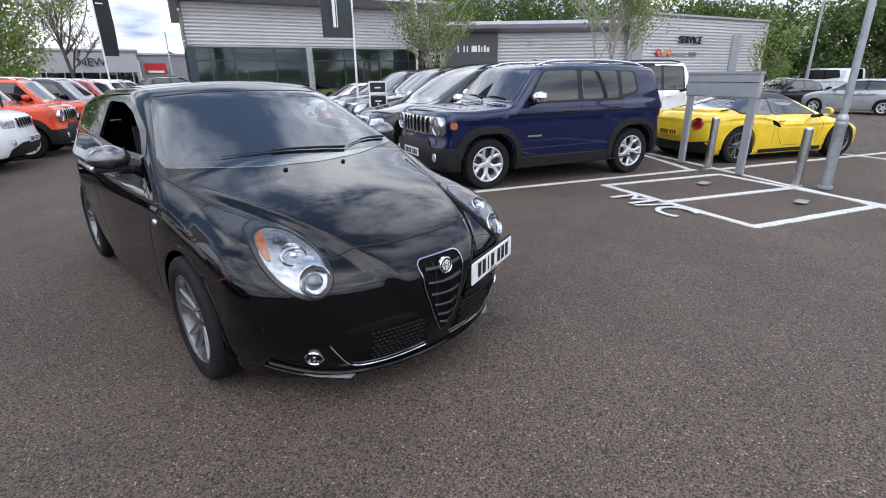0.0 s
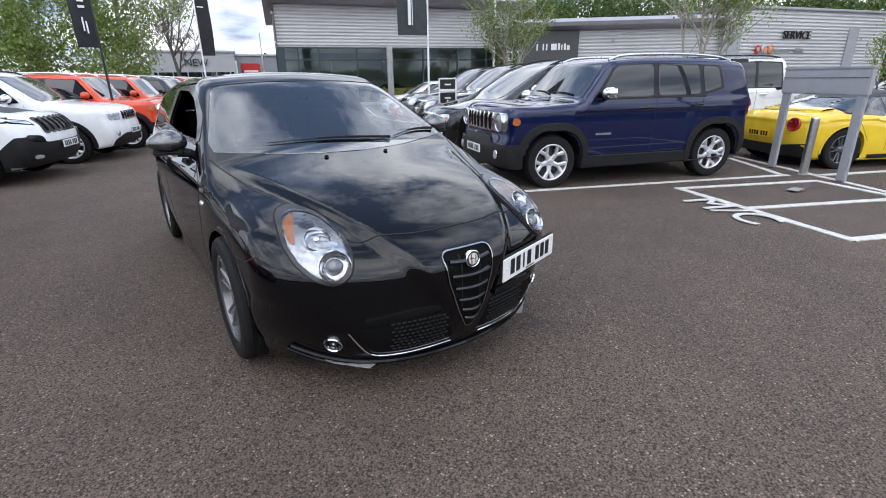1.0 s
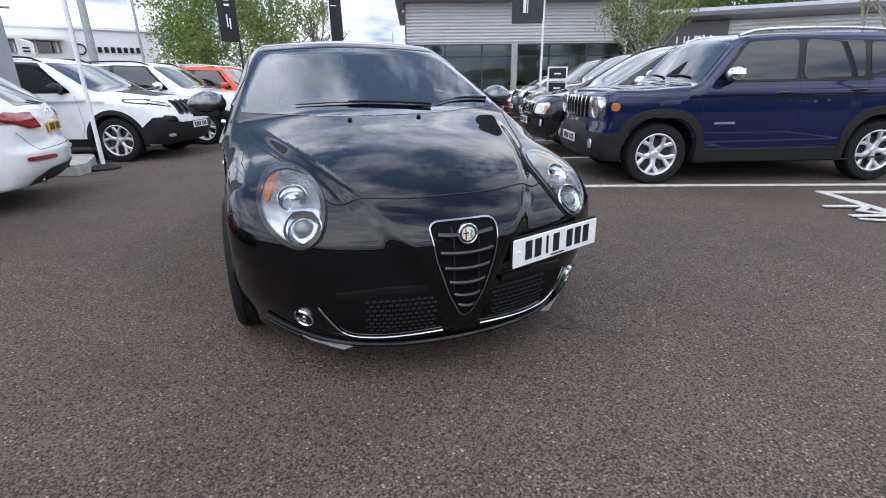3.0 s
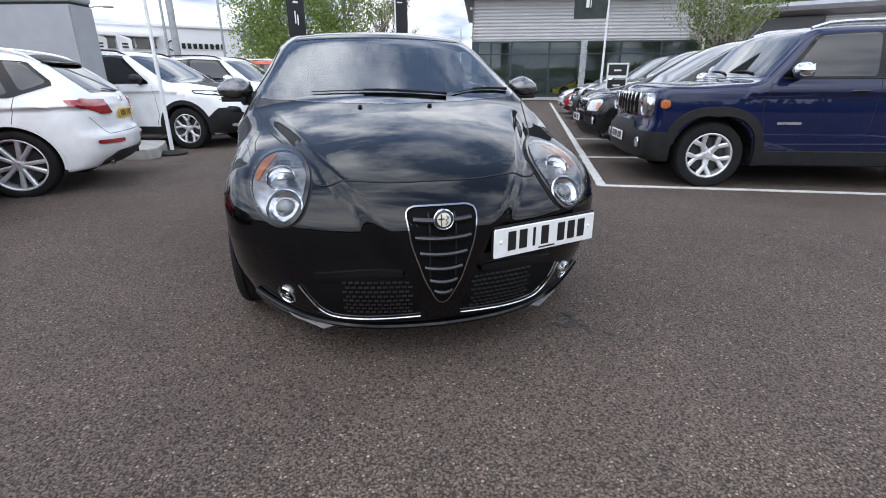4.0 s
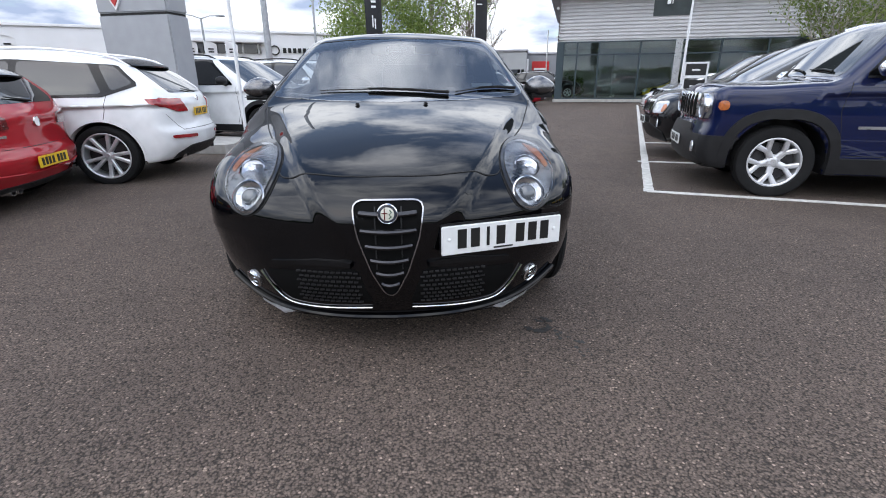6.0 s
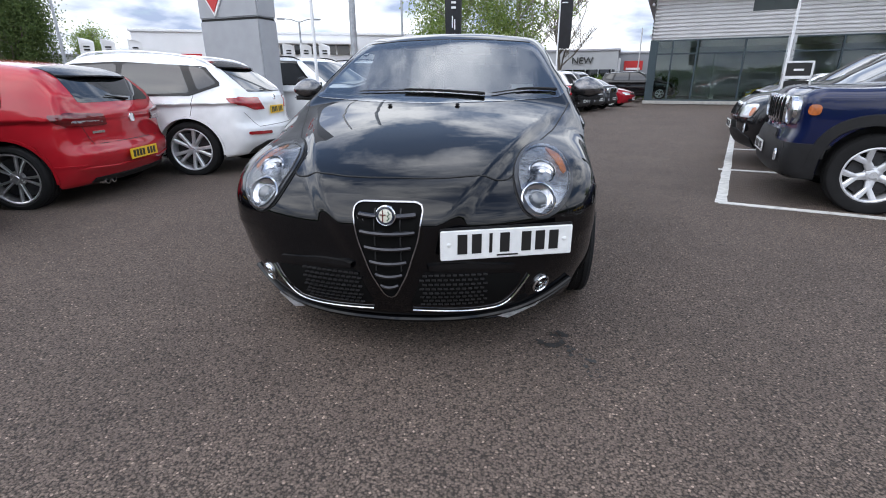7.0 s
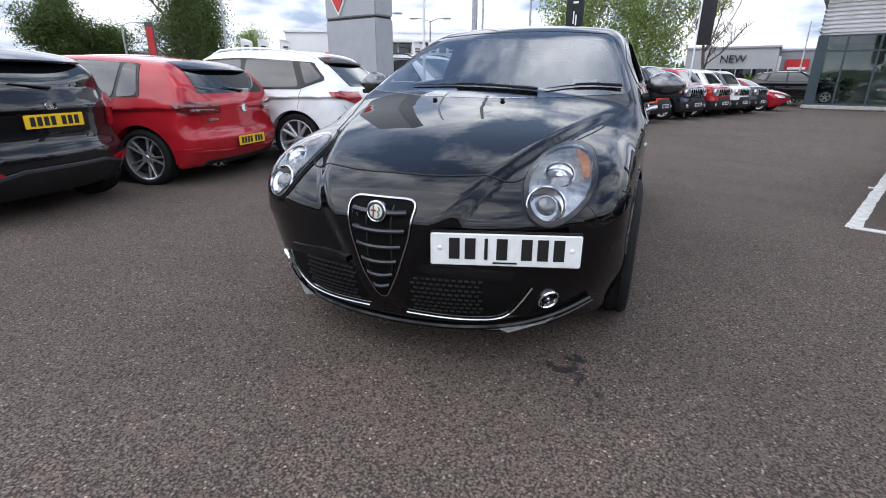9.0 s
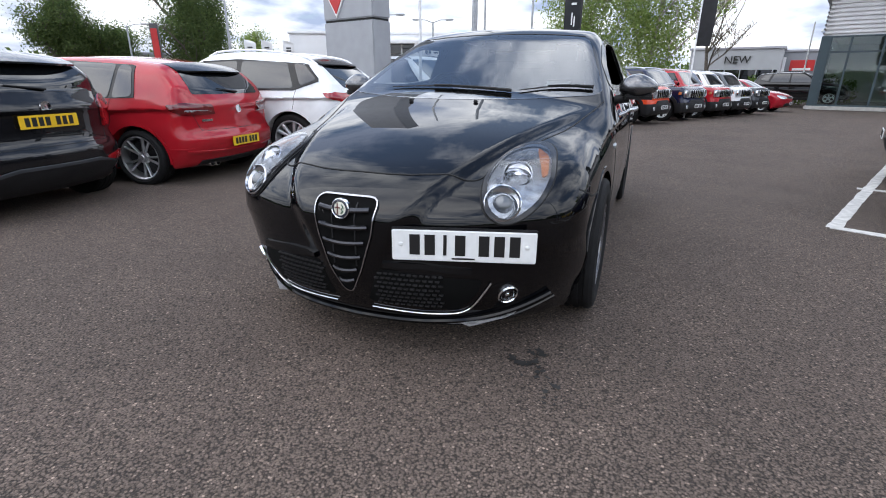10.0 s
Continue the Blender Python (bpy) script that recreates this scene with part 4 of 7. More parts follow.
# ---- car fittings ----
def both(fn):
    for side in ("left", "right"):
        fn(side, 1 if side == "left" else -1)


def plate(car, b, x, z, view, yellow, w=0.52, h=0.111, tilt=0.0, yaw=0.0, off=0.02, chars=((0, 1, 2, 3), (4.6, 5.6, 6.6))):
    """A number plate with dark bars for its characters."""
    p, g, ok = project(b, [(x, z)], view)
    face = 1 if view == "front" else -1
    m = pose(*(p[0] + (0, -face * off, 0)), tilt * face, 0, (0 if face > 0 else 180) + yaw)
    o = part("number_plate", moved(box(0, 0, 0, w, 0.008, h, 0.003), m), M_PLY if yellow else M_PLW, car, "yellow rear number plate" if yellow else "white front number plate")
    k = w / 0.52
    for grp in chars:
        for c in grp:
            part("character_bar", moved(box((-0.195 + c * 0.0585) * k, -0.0045, 0, 0.040 * k, 0.003, 0.074 * k), m), M_INK, o, smooth=False)
    return o, m


def mirror(car, b, x, y, z, cover, s=1.0, label=""):
    for sd in (1, -1):
        g = ball((0, 0, 0), (0.118 * s, 0.085 * s, 0.082 * s), 10)
        v = g[0].copy()
        v[:, 1] = np.minimum(v[:, 1], 0.035 * s)
        v[:, 2] = np.maximum(v[:, 2], -0.07 * s)
        m = pose(sd * x, y, z, 0, 0, sd * 10)
        o = part("door_mirror", moved((v, g[1]), m), cover, car, label)
        part("mirror_glass", moved(box(0, 0.037 * s, 0.0, 0.18 * s, 0.006, 0.12 * s, 0.02), m), M_CHROME, o)
        part("mirror_arm", tube([(sd * (x - 0.06), y + 0.0, z - 0.05), (sd * (x - 0.16), y + 0.03, z - 0.085), (sd * (x - 0.24), y + 0.04, z - 0.09)], [0.034, 0.028, 0.034], 8), M_PLAS, o)


def arches(car, b, material, width=0.075, off=0.012, name="wheel_arch_trim", spread=(-18, 198), boxy=False):
    for yc in b.axles:
        a = np.radians(np.linspace(*spread, 40))
        rr = b.r + b.arch + width * 0.42
        c, sn = np.cos(a), np.sin(a)
        if boxy:        # squared-off arches
            c, sn = np.sign(c) * np.abs(c) ** 0.78 * 1.02, np.sign(sn) * np.abs(sn) ** 0.78
        line = np.stack([yc + rr * c, b.r + rr * sn], 1)
        line = line[line[:, 1] > b.low + 0.02]
        both(lambda side, s: part(name, ribbon(b, line, side, width, off, 0.03, 44), material, car))


def seams(car, b, lines, w=0.007):
    for view, line in lines:
        part("panel_seam", ribbon(b, line, view, w, 0.0012, 0.004, 40), M_SEAM, car)


def handles(car, b, spots, material):
    for y, z in spots:
        for s, side in ((1, "left"), (-1, "right")):
            p, g, ok = project(b, [(y, z)], side)
            q = p[0]
            part("door_handle", tube([(q[0] - s * 0.01, q[1] - 0.09, q[2]), (q[0] + s * 0.03, q[1] - 0.065, q[2] + 0.004), (q[0] + s * 0.034, q[1] + 0.04, q[2] + 0.006), (q[0] - s * 0.01, q[1] + 0.09, q[2])], [0.012, 0.016, 0.016, 0.012], 8), material, car)


def mir(poly):
    return [(-x, z) for x, z in reversed(poly)]


def windows(car, b, sides, screen, back, glass=None, border=0.0):
    g = glass or M_TINT
    both(lambda side, s: [polish(part("side_window", patch(b, w, side, 0.012, 10, 64, 2), g, car, "dark tinted side window"), b) for w in sides])
    if screen:
        polish(part("windscreen", patch(b, screen, "front", 0.005, 12, 72, 2), M_WSCR, car), b)
    if back:
        polish(part("rear_window", patch(b, back, "rear", 0.005, 10, 64, 2), g, car), b)


def wipers(car, b, spots):
    for x0, z0, x1, z1 in spots:
        p, g, ok = project(b, [(x0, z0), (0.6 * x0 + 0.4 * x1, 0.6 * z0 + 0.4 * z1 + 0.012), (x1, z1)], "front")
        part("wiper", tube(p + g * 0.018, [0.011, 0.009, 0.005], 6), M_PLAS, car)


def slots(car, b, x0, x1, n, z0, z1, frame_mat, group_w=0.62):
    """A grille of upright slots in bright frames."""
    w = (x1 - x0) / n
    for i in range(n):
        c = x0 + w * (i + 0.5)
        o = part("grille_slot", patch(b, [(c - w * 0.44, z0), (c - w * 0.44, z1), (c + w * 0.44, z1), (c + w * 0.44, z0)], "front", 0.016, 3, 24, 2, 0.03), frame_mat, car)
        part("slot_mesh", patch(b, [(c - w * 0.27, z0 + 0.03), (c - w * 0.27, z1 - 0.025), (c + w * 0.27, z1 - 0.025), (c + w * 0.27, z0 + 0.03)], "front", 0.019, 3, 24, 2, 0.01), M_SHADEBLK, o)


# ---- the makes of car in the yard ----
M_DIAM = mat("machined_alloy", (0.64, 0.64, 0.65), 0.3, 0.9, vary=0.15, scale=18)
RENEGADE = dict(l=4.03, w=1.81, h=1.68, wb=2.62, fo=0.76, r=0.352, arch=0.07, low=0.24, waist=0.75, bulge=0.035, bow=0.10, rbow=0.06, k=0.09, kf=0.09, crown=0.035, rcrown=0.03, tumble=0.16, inset=0.018, kc=0.07, kg=0.10, sbow=0.10,
                plan=[(0, 0.95), (0.8, 1.0), (3.4, 1.0), (4.24, 0.96)], top=[(0, 1.04), (0.12, 1.08), (0.6, 1.10), (1.15, 1.13), (2.0, 1.13), (4.1, 1.14)],
                roof=[(1.2, 1.54), (1.60, 1.645), (2.2, 1.68), (3.4, 1.66), (4.0, 1.60)], screen=((1.11, 1.12), (1.54, 1.61)), back=((4.0, 1.1), (3.84, 1.60)),
                nose=[(0.2, 0.14), (0.32, 0.03), (0.5, 0.0), (0.62, 0.02), (0.72, 0.05), (1.0, 0.07), (1.1, 0.14)], tail=[(0.25, 0.12), (0.5, 0.0), (0.75, 0.04), (1.2, 0.05)])
CHEROKEE = dict(l=4.62, w=1.86, h=1.68, wb=2.70, fo=0.94, r=0.362, arch=0.06, low=0.24, waist=0.72, bulge=0.05, bow=0.20, rbow=0.14, k=0.12, kf=0.12, crown=0.06, rcrown=0.04, tumble=0.28, inset=0.02, kc=0.10, kg=0.10, sbow=0.16,
                plan=[(0, 0.93), (0.9, 1.0), (3.6, 1.0), (4.6, 0.9)], top=[(0, 0.90), (0.15, 0.98), (0.6, 1.06), (1.25, 1.13), (2.2, 1.10), (4.5, 1.14)],
                roof=[(1.4, 1.45), (2.0, 1.63), (2.6, 1.68), (3.7, 1.64), (4.5, 1.54)], screen=((1.15, 1.10), (2.0, 1.60)), back=((4.5, 1.12), (4.1, 1.56)),
                nose=[(0.2, 0.18), (0.4, 0.04), (0.6, 0.0), (0.75, 0.02), (0.95, 0.14), (1.05, 0.3)], tail=[(0.25, 0.14), (0.5, 0.0), (0.8, 0.04), (1.2, 0.12)])
COMPASS = dict(CHEROKEE, l=4.45, w=1.81, h=1.70, wb=2.635, fo=0.88, r=0.35, bow=0.15, bulge=0.04, crown=0.05, tumble=0.22,
               top=[(0, 0.96), (0.12, 1.02), (0.6, 1.09), (1.2, 1.14), (2.2, 1.12), (4.3, 1.14)], plan=[(0, 0.94), (0.9, 1.0), (3.5, 1.0), (4.45, 0.92)],
               roof=[(1.4, 1.5), (1.9, 1.65), (2.5, 1.70), (3.6, 1.67), (4.3, 1.6)], screen=((1.12, 1.12), (1.85, 1.62)), back=((4.4, 1.1), (4.1, 1.6)),
               nose=[(0.2, 0.16), (0.4, 0.03), (0.6, 0.0), (0.8, 0.04), (0.98, 0.08), (1.05, 0.2)])
Q5 = dict(l=4.63, w=1.90, h=1.66, wb=2.81, fo=0.88, r=0.372, arch=0.05, low=0.24, waist=0.70, bulge=0.06, bow=0.22, rbow=0.16, k=0.14, kf=0.14, crown=0.06, rcrown=0.05, tumble=0.36, inset=0.02, kc=0.05, kg=0.12, sbow=0.18,
          plan=[(0, 0.9), (0.9, 1.0), (3.6, 1.0), (4.63, 0.90)], top=[(0, 0.85), (0.3, 0.95), (1.2, 1.06), (2.2, 1.06), (4.5, 1.10)],
          roof=[(1.3, 1.35), (2.0, 1.60), (2.7, 1.66), (3.6, 1.60), (4.4, 1.46)], screen=((1.15, 1.04), (2.05, 1.58)), back=((4.55, 1.06), (3.95, 1.54)),
          nose=[(0.2, 0.15), (0.4, 0.03), (0.7, 0.0), (0.9, 0.15), (1.0, 0.3)], tail=[(0.25, 0.16), (0.45, 0.02), (0.62, 0.0), (0.72, 0.05), (0.95, 0.07), (1.15, 0.14)])
GOLF = dict(l=4.25, w=1.80, h=1.46, wb=2.63, fo=0.86, r=0.322, arch=0.045, low=0.17, waist=0.62, bulge=0.05, bow=0.25, rbow=0.16, k=0.12, kf=0.12, crown=0.06, rcrown=0.05, tumble=0.36, inset=0.02, kc=0.05, kg=0.11, sbow=0.2,
            plan=[(0, 0.9), (0.9, 1.0), (3.3, 1.0), (4.25, 0.91)], top=[(0, 0.70), (0.3, 0.84), (1.1, 0.98), (2.0, 0.94), (4.15, 0.99)],
            roof=[(1.2, 1.2), (1.9, 1.42), (2.5, 1.46), (3.3, 1.43), (4.05, 1.33)], screen=((1.1, 0.96), (1.95, 1.40)), back=((4.17, 0.98), (3.82, 1.37)),
            nose=[(0.2, 0.12), (0.4, 0.02), (0.6, 0.0), (0.75, 0.1), (0.9, 0.3)], tail=[(0.2, 0.14), (0.42, 0.02), (0.52, 0.0), (0.62, 0.05), (0.9, 0.07), (1.05, 0.12)])
FIESTA = dict(GOLF, l=3.97, w=1.74, h=1.49, wb=2.49, fo=0.82, r=0.318, rbow=0.22, plan=[(0, 0.9), (0.9, 1.0), (3.0, 1.0), (3.97, 0.88)],
              top=[(0, 0.72), (0.3, 0.86), (1.0, 1.0), (2.0, 0.98), (3.9, 1.04)], roof=[(1.1, 1.2), (1.8, 1.44), (2.3, 1.49), (3.1, 1.46), (3.8, 1.38)],
              screen=((1.0, 0.98), (1.85, 1.43)), back=((3.90, 1.04), (3.58, 1.40)), tail=[(0.2, 0.16), (0.4, 0.02), (0.55, 0.0), (0.66, 0.06), (0.95, 0.08), (1.1, 0.16)])
HATCH = dict(GOLF, l=3.84, w=1.66, h=1.43, wb=2.44, fo=0.72, r=0.295, plan=[(0, 0.9), (0.8, 1.0), (3.0, 1.0), (3.84, 0.9)], top=[(0, 0.72), (0.3, 0.84), (0.95, 0.95), (2.0, 0.93), (3.75, 0.97)],
             roof=[(1.0, 1.15), (1.7, 1.39), (2.2, 1.43), (3.0, 1.40), (3.6, 1.3)], screen=((0.95, 0.94), (1.75, 1.38)), back=((3.72, 0.97), (3.25, 1.36)))
GIULIETTA = dict(GOLF, l=4.35, w=1.80, h=1.465, wb=2.634, fo=0.93, bow=0.34, plan=[(0, 0.92), (0.9, 1.0), (3.3, 1.0), (4.35, 0.88)], nose=[(0.15, 0.12), (0.35, 0.0), (0.6, -0.02), (0.75, 0.08), (0.9, 0.35)],
                 top=[(0, 0.68), (0.3, 0.82), (1.1, 0.97), (2.0, 0.96), (4.2, 1.02)], roof=[(1.2, 1.2), (1.9, 1.42), (2.4, 1.465), (3.2, 1.44), (4.0, 1.32)])
GRAND = dict(CHEROKEE, l=4.80, w=1.93, h=1.76, wb=2.91, fo=0.90, r=0.375, top=[(0, 0.98), (0.12, 1.04), (0.6, 1.10), (1.3, 1.17), (2.3, 1.16), (4.6, 1.18)],
             roof=[(1.5, 1.5), (2.1, 1.70), (2.7, 1.76), (3.8, 1.72), (4.6, 1.64)], screen=((1.25, 1.15), (2.05, 1.68)), back=((4.7, 1.15), (4.4, 1.65)), plan=[(0, 0.93), (0.9, 1.0), (3.8, 1.0), (4.8, 0.92)], bow=0.16)
MINIVAN = dict(CHEROKEE, l=5.1, w=1.95, h=1.75, wb=3.08, fo=0.96, r=0.34, top=[(0, 0.86), (0.15, 0.93), (0.6, 1.02), (1.2, 1.10), (2.2, 1.06), (5.0, 1.06)],
               roof=[(1.2, 1.35), (2.1, 1.66), (2.9, 1.75), (4.0, 1.75), (4.9, 1.68)], screen=((1.0, 1.04), (2.1, 1.66)), back=((5.05, 1.1), (4.9, 1.66)), plan=[(0, 0.92), (0.9, 1.0), (4.2, 1.0), (5.1, 0.95)])
SPIDER = dict(l=3.99, w=1.87, h=1.19, wb=2.38, fo=0.84, r=0.322, arch=0.035, low=0.13, waist=0.52, bulge=0.07, bow=0.34, rbow=0.20, k=0.15, kf=0.14, crown=0.10, rcrown=0.07, tumble=0.75, inset=0.13, kc=0.07, kg=0.10, sbow=0.2,
              plan=[(0, 0.86), (0.85, 0.96), (1.7, 0.92), (2.4, 0.95), (3.2, 1.0), (3.99, 0.9)], top=[(0, 0.52), (0.4, 0.66), (0.9, 0.77), (1.5, 0.78), (2.2, 0.80), (2.9, 0.93), (3.4, 0.92), (3.9, 0.88)],
              roof=[(1.2, 0.95), (1.75, 1.14), (2.1, 1.185), (2.5, 1.15), (3.2, 0.98), (3.8, 0.86)], screen=((1.05, 0.78), (1.75, 1.12)), back=((3.6, 0.85), (2.5, 1.15)),
              nose=[(0.12, 0.12), (0.3, 0.0), (0.5, 0.0), (0.62, 0.14), (0.75, 0.4)], tail=[(0.15, 0.16), (0.35, 0.06), (0.55, 0.02), (0.75, 0.03), (0.9, 0.06)])
WRANGLER = dict(RENEGADE, l=4.2, w=1.80, h=1.82, wb=2.55, fo=0.62, r=0.40, low=0.36, k=0.05, kf=0.05, crown=0.015, rcrown=0.02, tumble=0.10, inset=0.05, kg=0.06, sbow=0.02, bow=0.03, rbow=0.02, bulge=0.01,
                plan=[(0, 0.72), (0.3, 0.74), (1.3, 0.86), (1.6, 0.9), (4.2, 0.9)], top=[(0, 1.12), (0.5, 1.16), (1.3, 1.19), (1.6, 1.18), (4.2, 1.18)],
                roof=[(1.4, 1.78), (1.9, 1.82), (3.0, 1.83), (4.2, 1.80)], screen=((1.4, 1.17), (1.72, 1.75)), back=((4.2, 1.1), (4.12, 1.8)))
VAN = dict(RENEGADE, l=5.0, w=1.95, h=2.0, wb=3.1, fo=0.9, r=0.33, low=0.25, plan=[(0, 0.95), (0.8, 1.0), (4.2, 1.0), (5.0, 0.97)], top=[(0, 0.95), (0.2, 1.05), (0.8, 1.18), (2.0, 1.2), (5.0, 1.2)],
           roof=[(0.9, 1.5), (1.6, 1.9), (2.3, 2.0), (4.0, 2.0), (5.0, 1.95)], screen=((0.75, 1.15), (1.6, 1.85)), back=((5.0, 1.1), (4.9, 1.95)), tumble=0.12)


def seat_at(nose, heading):
    """The pose of a car whose nose is over a place in the yard, heading along an angle from -y."""
    d = Vector((-math.sin(radians(heading)), math.cos(radians(heading))))
    return pose(nose[0], nose[1], ground_z(nose[0] + d.x * 2, nose[1] + d.y * 2), 0, 0, heading)


def start_car(name, spec, nose, heading, colour, label, group, h=0.05, second=None):
    car = thing(name, seat_at(nose, heading), label, "car", group)
    b = Body(**spec)
    skin(b, h, "body", [colour, M_PLAS], car)
    return car, b


def renegade(nose, heading, colour, word, group, near=False):
    car, b = start_car("compact_suv", RENEGADE, nose, heading, colour, word + " boxy compact suv with black arches and upright slot grille", group, 0.04 if near else 0.06)
    sides = [[(1.38, 1.16), (1.66, 1.545), (2.22, 1.57), (2.22, 1.16)], [(2.31, 1.16), (2.31, 1.57), (2.96, 1.555), (3.00, 1.18)]]
    both(lambda side, s: part("quarter_window", patch(b, [(3.07, 1.20), (3.04, 1.545), (3.30, 1.53), (3.36, 1.27)], side, 0.007), M_TINT, car))
    both(lambda side, s: part("window_surround", patch(b, [(1.32, 1.145), (1.62, 1.56), (2.3, 1.59), (3.34, 1.55), (3.41, 1.25), (3.04, 1.155)], side, 0.003, 12, 84, 1), M_GLOSSBLK, car))
    windows(car, b, sides, [(-0.74, 1.155), (-0.65, 1.585), (0.65, 1.585), (0.74, 1.155)], [(-0.6, 1.2), (-0.55, 1.53), (0.55, 1.53), (0.6, 1.2)])
    arches(car, b, M_PLAS, 0.105, 0.022, boxy=True)
    both(lambda side, s: part("sill_cladding", ribbon(b, [(1.1, 0.34), (2.9, 0.34)], side, 0.17, 0.015, 0.03), M_PLAS, car))
    part("bumper", patch(b, [(-0.76, 0.28), (-0.78, 0.60), (-0.5, 0.60), (-0.45, 0.69), (0.45, 0.69), (0.5, 0.60), (0.78, 0.60), (0.76, 0.28)], "front", 0.02, 6, 60, 2, 0.04), M_PLAS, car)
    part("bumper", patch(b, [(-0.80, 0.30), (-0.82, 0.60), (0.82, 0.60), (0.80, 0.30)], "rear", 0.02, 6, 52, 2, 0.04), M_PLAS, car)
    both(lambda side, s: part("bumper_corner", patch(b, [(0.06, 0.30), (0.05, 0.60), (0.40, 0.60), (0.36, 0.30)], side, 0.02, 6, 40, 1, 0.03), M_PLAS, car))
    part("grille_panel", patch(b, [(-0.80, 0.76), (-0.80, 0.99), (0.80, 0.99), (0.80, 0.76)], "front", 0.008, 5, 52, 2), colour if near is None else M_SATIN, car)
    slots(car, b, -0.47, 0.47, 7, 0.745, 1.0, M_CHROME)
    for s in (1, -1):
        p, g, ok = project(b, [(s * 0.635, 0.875)], "front")
        m = pose(*(p[0] + (0, -0.005, 0)), 90, 0, 0)
        o = part("headlight", moved(lathe([(0.122, -0.04), (0.122, 0.012), (0.108, 0.016), (0.102, 0.004), (0.06, -0.012), (0.001, -0.016)], 28), m), M_REFL, car)
        part("headlight_lens", moved(lathe([(0.103, 0.010), (0.08, 0.024), (0.001, 0.030)], 24), m), M_LENS, o)
        part("headlight_ring", moved(lathe([(0.105, 0.012), (0.115, 0.024), (0.126, 0.010)], 28), m), M_SATIN, o)
        part("indicator", patch(b, [(0.185, 0.845), (0.185, 0.935), (0.275, 0.935), (0.275, 0.845)], "left" if s > 0 else "right", 0.012, 3, 24), M_LAMPA, car)
        p, g, ok = project(b, [(s * 0.66, 0.47)], "front")
        part("fog_light", moved(joined(lathe([(0.06, 0.0), (0.055, 0.012), (0.001, 0.016)], 18)), pose(*(p[0] + (0, -0.018, 0)), 90)), M_LAMPW, car)
        part("tail_light", patch(b, [(s * 0.66, 0.86), (s * 0.66, 1.10), (s * 0.86, 1.10), (s * 0.86, 0.86)], "rear", 0.015, 3, 28), M_LAMPR, car)
        part("tail_light", patch(b, [(3.88, 0.90), (3.88, 1.08), (3.98, 1.08), (3.98, 0.90)], "left" if s > 0 else "right", 0.012, 3, 20), M_LAMPR, car)
        p, g, ok = project(b, [(s * 0.62, 1.2), (s * 0.62, 3.9)], "top")
        ys = np.linspace(1.66, 3.70, 14)
        q, g2, ok2 = project(b, np.stack([np.full(14, s * 0.60), ys], 1), "top")
        q[:, 2] += 0.045 * np.sin(np.linspace(0, math.pi, 14)) ** 0.35 + 0.004
        part("roof_rail", tube(q, 0.018, 8), M_SATIN, car, "silver roof rail")
    plate(car, b, 0, 0.50, "front", False, off=0.03)
    plate(car, b, 0, 0.80, "rear", True)
    mirror(car, b, 1.03, 1.44, 1.22, M_CHROME if near else colour, 1.0, "chrome door mirror" if near else "")
    if near:
        handles(car, b, [(2.10, 1.02), (2.96, 1.04)], M_DARK)
        for s, side in ((1, "left"), (-1, "right")):
            seams(car, b, [(side, [(1.24, 1.10), (1.20, 0.85), (1.28, 0.43)]), (side, [(2.27, 1.56), (2.28, 0.9), (2.25, 0.43)]), (side, [(3.06, 1.14), (3.02, 0.9), (2.88, 0.56)]), (side, [(1.30, 0.44), (2.25, 0.43), (2.80, 0.45)])])
            part("belt_trim", ribbon(b, [(1.34, 1.145), (3.1, 1.15)], side, 0.022, 0.008), M_PLAS, car)
            part("model_badge", ribbon(b, [(1.36, 0.70), (1.60, 0.70)], side, 0.03, 0.006), M_SATIN, car)
            part("pillar_trim", patch(b, [(2.225, 1.18), (2.225, 1.57), (2.305, 1.57), (2.305, 1.18)], side, 0.003, 3, 24, 1), M_GLOSSBLK, car)
        wipers(car, b, [(-0.05, 1.19, -0.6, 1.22), (0.55, 1.19, 0.05, 1.21)])
        seams(car, b, [("top", [(-0.72, 0.12), (-0.74, 0.6), (-0.72, 1.1)]), ("top", [(0.72, 0.12), (0.74, 0.6), (0.72, 1.1)])])
    add_wheels(car, b, "y", M_ALLOY, 0.225, 0.243)
    return car


def repainted(car, nose, heading, old, colour, label):
    """Another car of the same make in its own colour."""
    c = copy_thing(car, seat_at(nose, heading))
    c["label"] = label
    for o in c.children_recursive:
        for sl in o.material_slots:
            if sl.material == old:
                sl.link = "OBJECT"
                sl.material = colour
    return c


